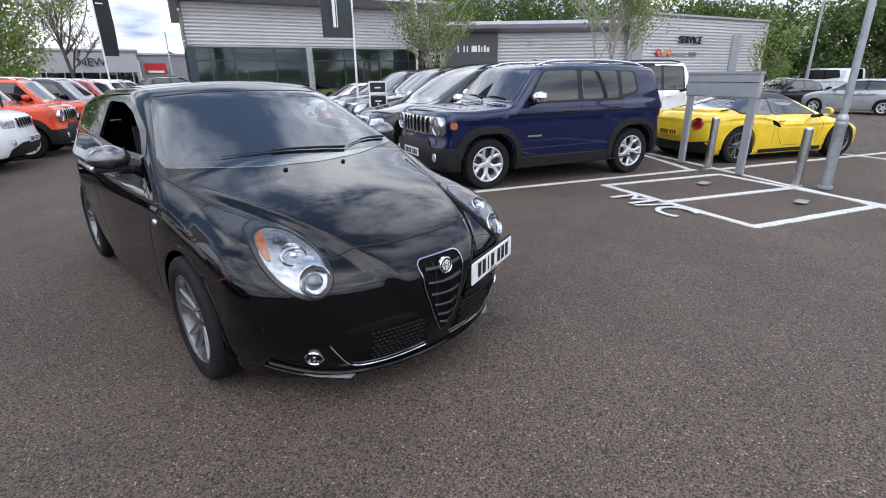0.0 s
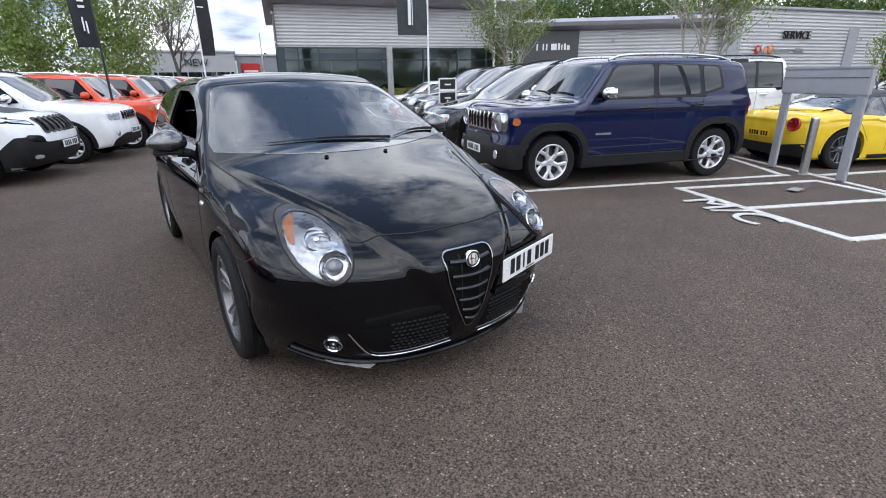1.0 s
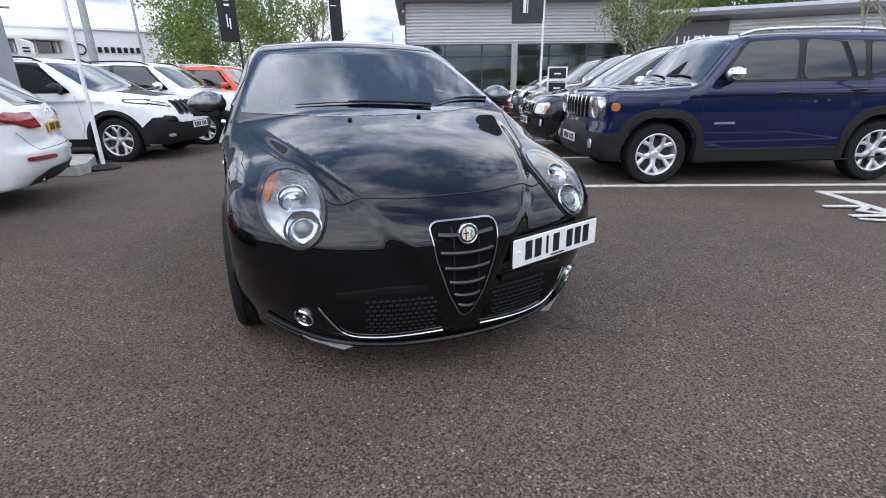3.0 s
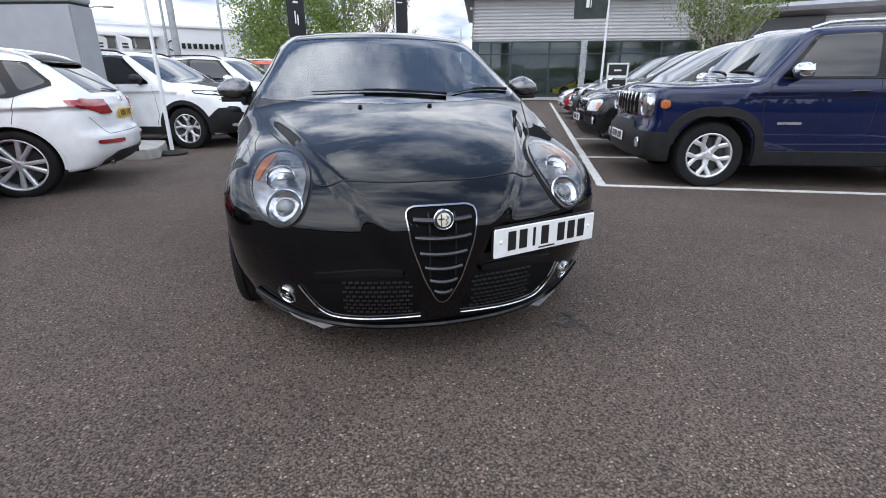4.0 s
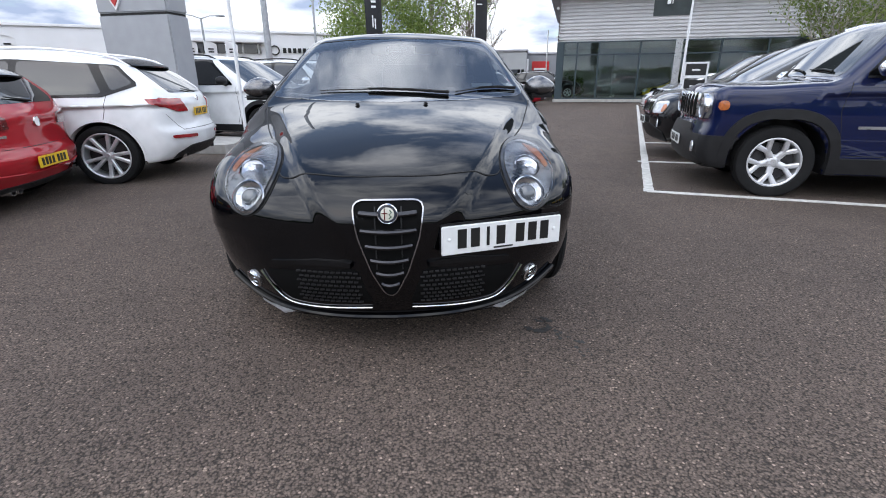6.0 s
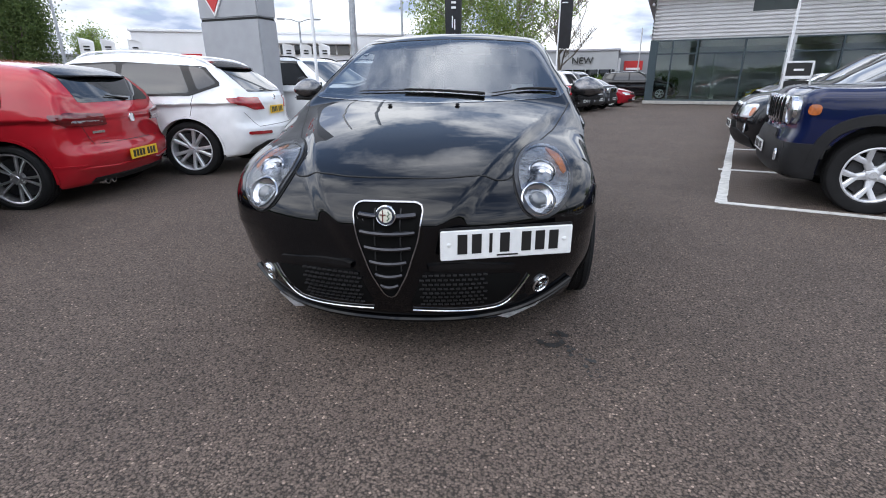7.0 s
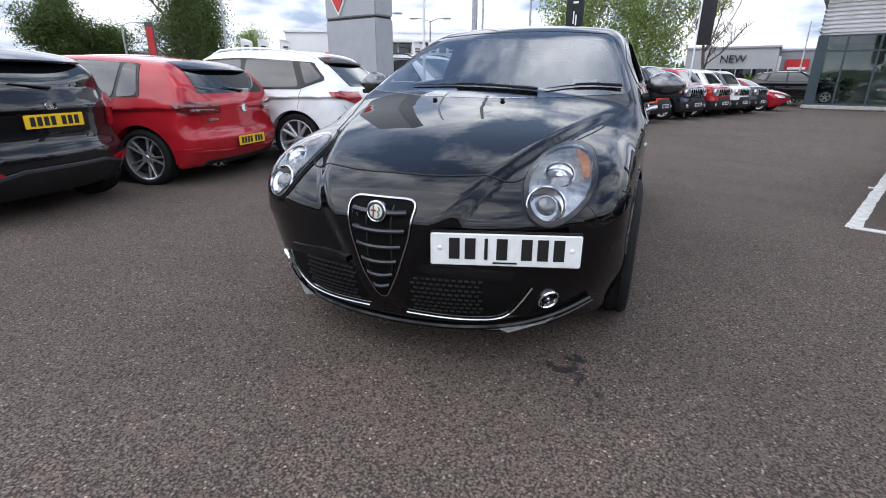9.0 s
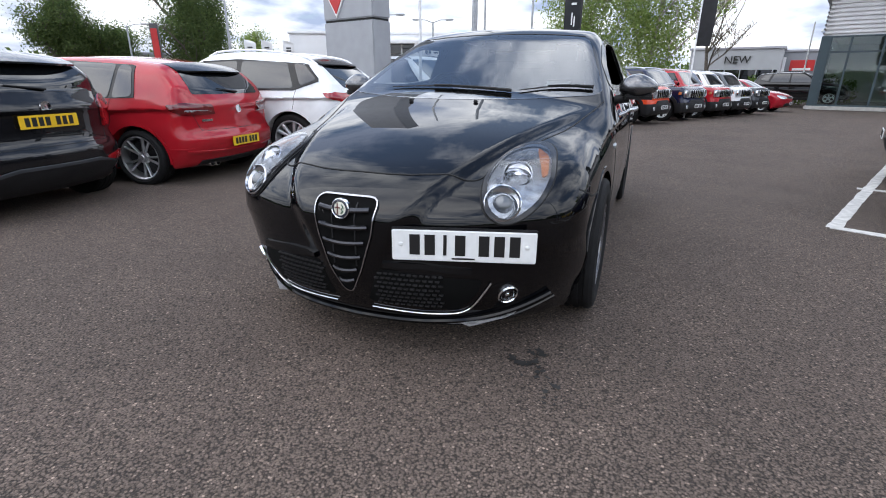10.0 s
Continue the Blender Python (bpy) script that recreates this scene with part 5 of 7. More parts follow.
def suv(nose, heading, spec, colour, word, group, kind="plain", h=0.05, trim=True, rear=True):
    """A rounded suv; kind sets its face."""
    car, b = start_car("suv", spec, nose, heading, colour, word, group, h)
    f, l, H = b.fo, b.l, b.h
    zb = float(lerp(np.array(2.2), b.top)) + 0.035
    y0, y1 = b.screen[0][0] + 0.42, b.screen[1][0] + 0.12
    mid = y1 + 0.62
    zr = H - (0.10 if rear else 0.165)
    sides = [[(y0, zb), (y1, zr - 0.03), (mid, zr), (mid, zb)], [(mid + 0.08, zb), (mid + 0.08, zr), (mid + 0.85, zr - 0.025), (mid + 1.0, zb + 0.02)], [(mid + 1.10, zb + 0.05), (mid + 0.96, zr - 0.03), (l - 0.70, zr - 0.07), (l - 0.50, zb + 0.14)]]
    zs = b.screen[0][1] + 0.03
    both(lambda side, s: part("window_surround", patch(b, [(y0 - 0.07, zb - 0.02), (y1 - 0.03, zr), (mid, zr + 0.025), (l - 0.68, zr - 0.045), (l - 0.44, zb + 0.12), (mid + 1.0, zb - 0.015)], side, 0.007, 12, 84, 1, 0.02), M_GLOSSBLK, car))
    windows(car, b, sides, [(-0.74, zs), (-0.62, b.screen[1][1] - 0.02), (0.62, b.screen[1][1] - 0.02), (0.74, zs)], [(-0.62, b.back[0][1] + 0.06), (-0.52, b.back[1][1] - 0.04), (0.52, b.back[1][1] - 0.04), (0.62, b.back[0][1] + 0.06)])
    if trim:
        arches(car, b, M_PLAS, 0.075, 0.014)
        both(lambda side, s: part("sill_cladding", ribbon(b, [(f + 0.40, 0.33), (f + b.wb - 0.42, 0.33)], side, 0.15, 0.012, 0.03), M_PLAS, car))
    else:
        arches(car, b, colour, 0.03, 0.006, "wheel_arch_lip", (-10, 190))
    zh = float(lerp(np.array(0.12), b.top))
    if kind == "wide":      # low lamps high on the wings, slots in the bonnet's edge
        slots(car, b, -0.50, 0.50, 7, 0.74, 0.97, M_GLOSSBLK)
        part("bumper", patch(b, [(-0.74, 0.28), (-0.76, 0.70), (-0.5, 0.62), (0.5, 0.62), (0.76, 0.70), (0.74, 0.28)], "front", 0.016, 8, 72, 1, 0.04), M_PLAS, car)
        both(lambda side, s: part("bumper_corner", patch(b, [(0.14, 0.30), (0.14, 0.72), (0.30, 0.72), (0.50, 0.56), (0.50, 0.30)], side, 0.016, 6, 44, 1, 0.03), M_PLAS, car))
        for s in (1, -1):
            part("headlight_surround", patch(b, [(s * 0.555, 0.865), (s * 0.585, 0.945), (s * 0.84, 0.995), (s * 0.84, 0.92)], "front", 0.004, 4, 36, 1), M_GLOSSBLK, car)
            part("headlight_surround", patch(b, [(0.34, 0.92), (0.39, 1.0), (0.77, 1.012), (0.71, 0.955)], "left" if s > 0 else "right", 0.004, 4, 32, 1), M_GLOSSBLK, car)
            part("headlight", patch(b, [(s * 0.58, 0.88), (s * 0.60, 0.93), (s * 0.82, 0.975), (s * 0.82, 0.935)], "front", 0.008, 4, 36), M_LAMPW, car)
            part("headlight", patch(b, [(0.36, 0.935), (0.40, 0.985), (0.74, 1.0), (0.70, 0.97)], "left" if s > 0 else "right", 0.008, 4, 32), M_LAMPW, car)
            part("lamp_pocket", patch(b, [(s * 0.55, 0.62), (s * 0.58, 0.72), (s * 0.80, 0.75), (s * 0.80, 0.66)], "front", 0.02, 4, 32), M_GLOSSBLK, car)
            part("fog_light", patch(b, [(s * 0.62, 0.40), (s * 0.62, 0.45), (s * 0.76, 0.46), (s * 0.76, 0.41)], "front", 0.022, 3, 20), M_LAMPW, car)
        part("bonnet_decal", patch(b, [(-0.36, 0.5), (-0.40, 1.15), (0.40, 1.15), (0.36, 0.5)], "top", 0.003, 5, 44, 2), M_PLAS, car, "matt black bonnet decal")
    else:
        fm = M_CHROME if kind != "sedate" else M_SATIN
        slots(car, b, -0.40, 0.40, 7, zh - 0.26, zh - 0.06, fm)
        part("bumper", patch(b, [(-0.74, 0.28), (-0.76, 0.42), (-0.45, 0.52), (0.45, 0.52), (0.76, 0.42), (0.74, 0.28)], "front", 0.014, 5, 52, 2, 0.03), M_PLAS, car)
        for s in (1, -1):
            o = part("headlight", patch(b, [(s * 0.46, zh - 0.24), (s * 0.46, zh - 0.09), (s * 0.76, zh - 0.06), (s * 0.80, zh - 0.12), (s * 0.76, zh - 0.24)], "front", 0.010, 5, 40), M_LAMPW, car)
            part("indicator", patch(b, [(s * 0.70, zh - 0.22), (s * 0.71, zh - 0.10), (s * 0.79, zh - 0.12), (s * 0.77, zh - 0.22)], "front", 0.016, 3, 24), M_LAMPA if kind == "amber" else M_LAMPW, o)
            p, g, ok = project(b, [(s * 0.66, 0.54)], "front")
            part("fog_light", moved(lathe([(0.06, 0.0), (0.055, 0.014), (0.001, 0.018)], 18), pose(*(p[0] + (0, -0.004, 0)), 90)), M_LAMPW, car)
    for s in (1, -1):
        if rear:
            part("tail_light", patch(b, [(s * 0.60, 0.90), (s * 0.62, 1.04), (s * 0.84, 1.06), (s * 0.84, 0.88)], "rear", 0.012, 3, 28), M_LAMPR, car)
        ys = np.linspace(b.screen[1][0] + 0.1, l - 0.6, 14)
        q, g2, ok2 = project(b, np.stack([np.full(14, s * 0.60), ys], 1), "top")
        q[:, 2] += 0.04 * np.sin(np.linspace(0, math.pi, 14)) ** 0.35
        part("roof_rail", tube(q, 0.016, 6), M_PLAS if colour is not M_WHITE or rear else M_SATIN, car)
    plate(car, b, 0, 0.56, "front", False, off=0.03)
    mirror(car, b, b.w / 2 + 0.12, y0 + 0.08, zb + 0.06, M_CHROME if kind in ("plain", "amber") else M_PLAS, 1.0)
    handles(car, b, [(mid - 0.14, zb - 0.14), (mid + 0.74, zb - 0.12)], colour)
    for side in ("left", "right"):
        seams(car, b, [(side, [(y0 - 0.12, zb - 0.06), (y0 - 0.16, 0.6), (y0 - 0.08, 0.42)]), (side, [(mid + 0.04, zr), (mid + 0.04, 0.42)]), (side, [(mid + 1.04, zb), (mid + 0.96, 0.8), (mid + 0.66, 0.5)])])
    add_wheels(car, b, "bold" if kind == "sedate" else "y", M_ALLOY if kind != "wide" else M_DIAM, 0.225, b.r * (0.77 if kind == "sedate" else 0.70), 0.0, 0.012)
    return car, b


def hatch(nose, heading, spec, colour, word, group, h=0.05, style="twin", alloy=None, detail=None, name="hatchback_car"):
    car, b = start_car(name, spec, nose, heading, colour, word, group, h)
    l, H = b.l, b.h
    zb = float(lerp(np.array(2.0), b.top)) + 0.03
    y0, y1 = b.screen[0][0] + 0.38, b.screen[1][0] + 0.10
    mid = y1 + 0.58
    zr = H - 0.10
    sides = [[(y0, zb), (y1, zr - 0.04), (mid, zr), (mid, zb)], [(mid + 0.07, zb), (mid + 0.07, zr), (mid + 0.62, zr - 0.025), (mid + 0.80, zb + 0.06)]]
    if detail == "golf":
        sides = [[(y0, zb), (y1, zr - 0.04), (mid, zr), (mid, zb)], [(mid + 0.06, zb), (mid + 0.06, zr), (mid + 0.66, zr - 0.02), (mid + 0.60, zb + 0.01)], [(mid + 0.65, zb + 0.01), (mid + 0.71, zr - 0.02), (mid + 0.86, zr - 0.05), (mid + 0.90, zb + 0.03)]]
    last = sides[-1]
    both(lambda side, s: part("window_surround", patch(b, [(y0 - 0.06, zb - 0.015), (y1 - 0.02, zr - 0.01), (mid, zr + 0.02), (last[2][0] + 0.03, last[2][1] + 0.02), (last[3][0] + 0.03, last[3][1] - 0.015)], side, 0.006, 12, 84, 1, 0.02), M_GLOSSBLK, car))
    zs = b.screen[0][1] + 0.03
    zk, zt = b.back[0][1] + 0.04, b.back[1][1] - 0.03
    windows(car, b, sides, [(-0.68, zs), (-0.58, b.screen[1][1] - 0.02), (0.58, b.screen[1][1] - 0.02), (0.68, zs)], [(-0.62, zk), (-0.53, zt), (0.53, zt), (0.62, zk)])
    zh = float(lerp(np.array(0.2), b.top))
    part("grille", patch(b, [(-0.35, zh - 0.16), (-0.37, zh - 0.08), (0.37, zh - 0.08), (0.35, zh - 0.16)], "front", 0.008, 3, 36), M_PLAS, car)
    part("lower_intake", patch(b, [(-0.55, 0.28), (-0.5, 0.42), (0.5, 0.42), (0.55, 0.28)], "front", 0.008, 4, 40), M_PLAS, car)
    for s in (1, -1):
        part("headlight", patch(b, [(s * 0.42, zh - 0.17), (s * 0.44, zh - 0.06), (s * 0.74, zh - 0.01), (s * 0.82, zh - 0.05), (s * 0.72, zh - 0.17)], "front", 0.008, 5, 40), M_LAMPW, car)
        if not detail:
            part("tail_light", patch(b, [(s * 0.58, zk - 0.26), (s * 0.60, zk - 0.08), (s * 0.80, zk - 0.06), (s * 0.80, zk - 0.24)], "rear", 0.012, 4, 30), M_LAMPR, car)
    mirror(car, b, b.w / 2 + 0.10, y0 + 0.06, zb + 0.05, colour, 0.95)
    handles(car, b, [(mid - 0.12, zb - 0.10)] + ([(mid + 0.52, zb - 0.09)] if detail == "golf" else []), colour)
    for side in ("left", "right"):
        seams(car, b, [(side, [(y0 - 0.1, zb - 0.05), (y0 - 0.14, 0.6), (y0 - 0.05, 0.30)]), (side, [(mid + 0.03, zr), (mid + 0.03, 0.30)])] + ([(side, [(mid + 0.62, zb), (mid + 0.58, 0.72), (mid + 0.40, 0.45)])] if detail else []))
    if detail not in ("golf", "fiesta", "spider"):
        plate(car, b, 0, 0.42, "front", False)
        plate(car, b, 0, 0.75, "rear", True)
    arches(car, b, colour, 0.03, 0.006, "wheel_arch_lip", (-10, 190))
    add_wheels(car, b, style, alloy or M_ALLOY, 0.215, b.r * (0.78 if detail == "golf" else 0.70), 0.0, 0.012)
    return car, b


# ---- the black hatchback in the middle of the yard ----
def inside(poly, pts):
    """Which points lie in an outline."""
    p = np.asarray(poly, float)
    x, y = pts[:, 0], pts[:, 1]
    ok = np.zeros(len(pts), bool)
    for (x0, y0), (x1, y1) in zip(p, np.roll(p, -1, 0)):
        cut = ((y0 > y) != (y1 > y)) & (x < (x1 - x0) * (y - y0) / (y1 - y0 + 1e-12) + x0)
        ok ^= cut
    return ok


def shrunk(poly, d, rounds=2):
    o = soft_poly(poly, rounds, 64)
    t = np.roll(o, -1, 0) - np.roll(o, 1, 0)
    t /= np.linalg.norm(t, axis=1)[:, None]
    area = np.sum(o[:, 0] * np.roll(o[:, 1], -1) - np.roll(o[:, 0], -1) * o[:, 1])
    return o + np.stack([-t[:, 1], t[:, 0]], 1) * d * (1 if area > 0 else -1)


def hero_car():
    b = Body(**HERO)
    car = thing("black_hatchback", pose(0, 0, 0, 0, 0, 1.0), "glossy black small hatchback car with shield grille standing on asphalt", "car")
    screen = [(-0.785, 1.03), (-0.40, 1.008), (0, 1.002), (0.40, 1.008), (0.785, 1.03), (0.60, 1.365), (0.3, 1.388), (0, 1.394), (-0.3, 1.388), (-0.60, 1.365)]
    door = [(1.50, 1.065), (1.72, 1.20), (2.0, 1.315), (2.25, 1.36), (2.62, 1.36), (2.66, 1.09), (2.1, 1.055)]
    quarter = [(2.74, 1.10), (2.71, 1.35), (3.0, 1.33), (3.3, 1.26), (3.5, 1.18), (3.35, 1.13)]
    back = [(-0.58, 1.08), (-0.50, 1.33), (0.50, 1.33), (0.58, 1.08)]
    cut_s, cut_d, cut_q, cut_b = shrunk(screen, 0.020), shrunk(door, 0.012), shrunk(quarter, 0.03), shrunk(back, 0.03)
    holes = [lambda p: inside(cut_s, p[:, [0, 2]]) & (p[:, 1] < 2.2) & (p[:, 1] > 1.0),
             lambda p: inside(cut_d, p[:, [1, 2]]) & (np.abs(p[:, 0]) > 0.5),
             lambda p: inside(cut_q, p[:, [1, 2]]) & (np.abs(p[:, 0]) > 0.5),
             lambda p: inside(cut_b, p[:, [0, 2]]) & (p[:, 1] > 3.2)]
    skin(b, 0.016, "body", [M_BLACK, M_SHADEBLK], car, holes)
    polish(part("windscreen", patch(b, screen, "front", 0.003, 14, 72, 2, 0.006), M_SCREEN, car, "windscreen that mirrors the clouds"), b)
    part("screen_border", ribbon(b, shrunk(screen, 0.014), "front", 0.034, 0.001, 0.004, 120, True), M_FRIT, car)
    part("rear_window", patch(b, back, "rear", 0.003, 6, 52, 2, 0.006), M_PANE, car)
    part("screen_border", ribbon(b, shrunk(back, 0.025), "rear", 0.055, 0.001, 0.004, 90, True), M_FRIT, car)
    for side in ("left", "right"):
        part("quarter_window", patch(b, quarter, side, 0.003, 5, 48, 2, 0.006), M_TINT, car)
        part("window_frame", ribbon(b, shrunk(door, 0.004), side, 0.036, 0.004, 0.02, 110, True), M_GLOSSBLK, car)
        part("door_pillar", patch(b, [(2.63, 1.08), (2.60, 1.36), (2.72, 1.355), (2.76, 1.09)], side, 0.003, 3, 28, 1), M_GLOSSBLK, car)
    # cabin
    part("cabin_floor", box(0, 2.3, 0.36, 1.3, 2.3, 0.06), M_DASH, car)
    part("headliner", patch(b, [(-0.5, 2.1), (-0.5, 3.4), (0.5, 3.4), (0.5, 2.1)], "top", -0.03, 4, 32, 1, 0.004), M_INT, car)
    part("dashboard", joined(prism([(1.22, 0.70), (1.22, 0.985), (1.45, 1.02), (1.72, 1.0), (1.84, 0.93), (1.80, 0.70)], 1.38, "x", -0.69)), M_DASH, car)
    part("instrument_cowl", box(-0.36, 1.74, 1.03, 0.36, 0.22, 0.10, 0.04), M_DASH, car)
    sw = pose(-0.36, 1.92, 0.98, 68)
    wh = part("steering_wheel", moved(joined(tube([(0.18 * math.cos(a), 0.18 * math.sin(a), 0) for a in np.linspace(0, 2 * math.pi, 32, endpoint=False)], 0.016, 8, True), box(0, 0, -0.01, 0.34, 0.05, 0.02, 0.008), box(0, -0.08, -0.01, 0.05, 0.16, 0.02, 0.008), ball((0, 0, 0), (0.065, 0.065, 0.025), 8)), sw), M_DASH, car)
    for sd in (-1, 1):
        s = part("seat", joined(box(sd * 0.36, 2.35, 0.62, 0.50, 0.52, 0.20, 0.07), box(sd * 0.36, 2.62, 0.92, 0.48, 0.17, 0.62, 0.07)), M_SEAT, car, "dark fabric seat")
        part("headrest", joined(box(sd * 0.36, 2.66, 1.29, 0.26, 0.10, 0.17, 0.05), tube([(sd * 0.36 - 0.05, 2.66, 1.1), (sd * 0.36 - 0.05, 2.66, 1.25)], 0.007, 6), tube([(sd * 0.36 + 0.05, 2.66, 1.1), (sd * 0.36 + 0.05, 2.66, 1.25)], 0.007, 6)), M_SEAT, s)
        part("door_card", box(sd * 0.76, 2.1, 0.80, 0.06, 1.2, 0.46, 0.03), M_DASH, car)
    s = part("rear_bench", joined(box(0, 3.12, 0.62, 1.15, 0.5, 0.2, 0.07), box(0, 3.40, 0.92, 1.15, 0.16, 0.6, 0.07)), M_SEAT, car)
    for x in (-0.34, 0.34):
        part("headrest", box(x, 3.42, 1.22, 0.24, 0.09, 0.13, 0.04), M_SEAT, s)
    part("rear_view_mirror", joined(box(0, 1.93, 1.325, 0.21, 0.035, 0.06, 0.02), tube([(0, 1.93, 1.34), (0, 1.96, 1.385)], 0.01, 6)), M_PLAS, car)
    part("sticker", moved(box(0.52, 0, 0, 0.13, 0.002, 0.055, 0.004), pose(0, 1.42, 1.085, -62)), M_PLW, car)
    # nose: shield grille
    shield = [(-0.134, 0.664), (-0.110, 0.678), (0.110, 0.678), (0.134, 0.664), (0.116, 0.55), (0.070, 0.41), (0.020, 0.312), (0, 0.302), (-0.020, 0.312), (-0.070, 0.41), (-0.116, 0.55)]
    g = part("grille", patch(b, shield, "front", 0.002, 6, 60, 1, 0.004), M_SHADEBLK, car, "dark shield grille with bright surround")
    part("grille_surround", ribbon(b, shrunk(shield, -0.002, 1), "front", 0.0065, 0.009, 0.013, 140, True), M_GSUR, g)
    for z, hw in ((0.636, 0.108), (0.575, 0.104), (0.514, 0.088), (0.456, 0.070), (0.402, 0.050), (0.355, 0.030)):
        p, nn, ok = project(b, [(x, z) for x in np.linspace(-hw, hw, 9)], "front")
        arc = np.linspace(-1, 1, 9) ** 2
        p = p + nn * 0.006 - np.stack([0 * arc, 0.014 * (1 - arc), -0.004 * arc], 1)
        v, f = tube(p, 0.0105, 8)
        part("grille_slat", (v * (1, 1, 1), f), M_GUNS, g)
    for x in (-0.05, 0.05):
        part("grille_rib", ribbon(b, [(x, 0.66), (x, 0.42)], "front", 0.006, 0.006), M_PLAS, g)
    # round badge: ring and two halves
    p, nn, ok = project(b, [(0, 0.648)], "front")
    bm_ = pose(p[0][0], p[0][1] - 0.036, 0.646, 84)
    bad = part("round_badge", moved(lathe([(0.039, -0.012), (0.039, 0.002), (0.036, 0.005), (0.034, 0.003)], 32), bm_), M_CHROME, car, "round bonnet badge with cream centre")
    part("badge_face", moved(lathe([(0.0345, 0.001), (0.027, 0.0035), (0.001, 0.004)], 32), bm_), M_BADGE, bad)
    part("badge_ring", moved(lathe([(0.034, 0.003), (0.031, 0.0052), (0.0265, 0.0052), (0.0255, 0.003)], 32), bm_), M_BADGEB, bad)
    part("badge_cross", moved(joined(box(-0.010, 0, 0.0055, 0.004, 0.044, 0.002), box(-0.010, 0.003, 0.0056, 0.022, 0.0045, 0.002)), bm_), M_BADGER, bad, smooth=False)
    part("badge_figure", moved(tube([(0.006, -0.018, 0.006), (0.015, -0.010, 0.006), (0.007, -0.002, 0.006), (0.016, 0.006, 0.006), (0.009, 0.016, 0.006)], 0.0022, 6), bm_), M_BADGEG, bad)
    # lower nose
    for s in (1, -1):
        sx = lambda poly: [(s * x, z) for x, z in poly]
        side = "left" if s > 0 else "right"
        a = part("lower_intake", patch(b, sx([(0.075, 0.262), (0.135, 0.415), (0.52, 0.385), (0.50, 0.33), (0.43, 0.245)]), "front", 0.002, 6, 60, 1, 0.006), M_SHADEBLK, car, "black mesh lower intake")
        cells = []
        for r in range(8):
            z = 0.268 + r * 0.0185
            for c in range(11):
                x = 0.125 + c * 0.0235 + (r % 2) * 0.0117
                if 0.10 + (0.40 - z) * -0.2 < x < 0.385:
                    cells.append((s * x, z))
        q, nn, ok = project(b, cells, "front")
        part("intake_mesh", joined(*[box(*(u + w * 0.006), 0.0165, 0.010, 0.0055) for u, w in zip(q, nn)]), M_MESH, a, smooth=False)
        part("intake_trim", wire(b, sx([(0.545, 0.372), (0.515, 0.32), (0.47, 0.252), (0.445, 0.231), (0.40, 0.226), (0.30, 0.224), (0.082, 0.234)]), "front", 0.0045, 0.006, 90, 27), M_CHROME, car, "thin bright lower grille trim")
        part("bumper_ledge", ribbon(b, sx([(0.15, 0.432), (0.30, 0.437), (0.48, 0.42)]), "front", 0.026, 0.014, 0.02, 40), M_GLOSSBLK, car)
        part("fog_pocket", patch(b, sx([(0.535, 0.27), (0.53, 0.35), (0.60, 0.375), (0.655, 0.345), (0.65, 0.28)]), "front", 0.002, 4, 40, 2, 0.006), M_GLOSSBLK, car)
        q, nn, ok = project(b, [(s * 0.597, 0.313)], "front")
        fm = look(q[0] + nn[0] * 0.006, q[0] + nn[0] * 0.3) @ pose(0, 0, 0, 180)
        fog = part("fog_light", moved(lathe([(0.043, -0.012), (0.043, 0.004), (0.038, 0.009), (0.034, 0.003), (0.02, -0.012), (0.001, -0.018)], 28), fm), M_REFL, car)
        part("fog_lens", moved(lathe([(0.036, 0.004), (0.02, 0.010), (0.001, 0.012)], 24), fm), M_LENS, fog)
        part("fog_bulb", moved(ball((0, 0, -0.004), 0.012, 6), fm), M_CHROME, fog)
        # splitter lip with an end blade, its sky reflection painted in as pale grey
        part("splitter", wire(b, sx([(-0.02, 0.185), (0.25, 0.186), (0.50, 0.200), (0.66, 0.240), (0.73, 0.285)]), "front", 0.013, 0.012, 80, 37), M_BLACK, car)
        part("splitter_step", wire(b, sx([(-0.02, 0.150), (0.25, 0.152), (0.50, 0.165), (0.66, 0.205), (0.74, 0.255)]), "front", 0.009, 0.010, 80, 37), M_BLACK, car)
        part("splitter_blade", moved(prism([(s * 0.35, 0.155), (s * 0.47, 0.108), (s * 0.59, 0.215), (s * 0.72, 0.43), (s * 0.64, 0.43), (s * 0.50, 0.25)], 0.010, "z", 0.0), pose(0, 0, 0.142, 4, -s * 3)), M_BLADE, car, "splitter blade coloured pale grey as sky sheen")
        # headlight
        rim = [(0.490, 0.685), (0.468, 0.760), (0.505, 0.828), (0.595, 0.846), (0.682, 0.822), (0.718, 0.75), (0.698, 0.675), (0.640, 0.620), (0.580, 0.602), (0.522, 0.632)]
        rim = sx(rim)
        lamp = part("headlight", patch(b, rim, "front", 0.006, 7, 64, 2, 0.012), M_LAMPIN, car, "egg-shaped headlight with clear cover")
        part("headlight_bezel", ribbon(b, shrunk(rim, 0.006), "front", 0.021, 0.012, 0.018, 120, True), M_BEZEL, lamp)
        part("lamp_gap", ribbon(b, shrunk(rim, -0.006), "front", 0.006, 0.002, 0.006, 120, True), M_SEAM, lamp)
        q, nn, ok = project(b, sx([(0.565, 0.668), (0.585, 0.750), (0.645, 0.765), (0.54, 0.735)]), "front")
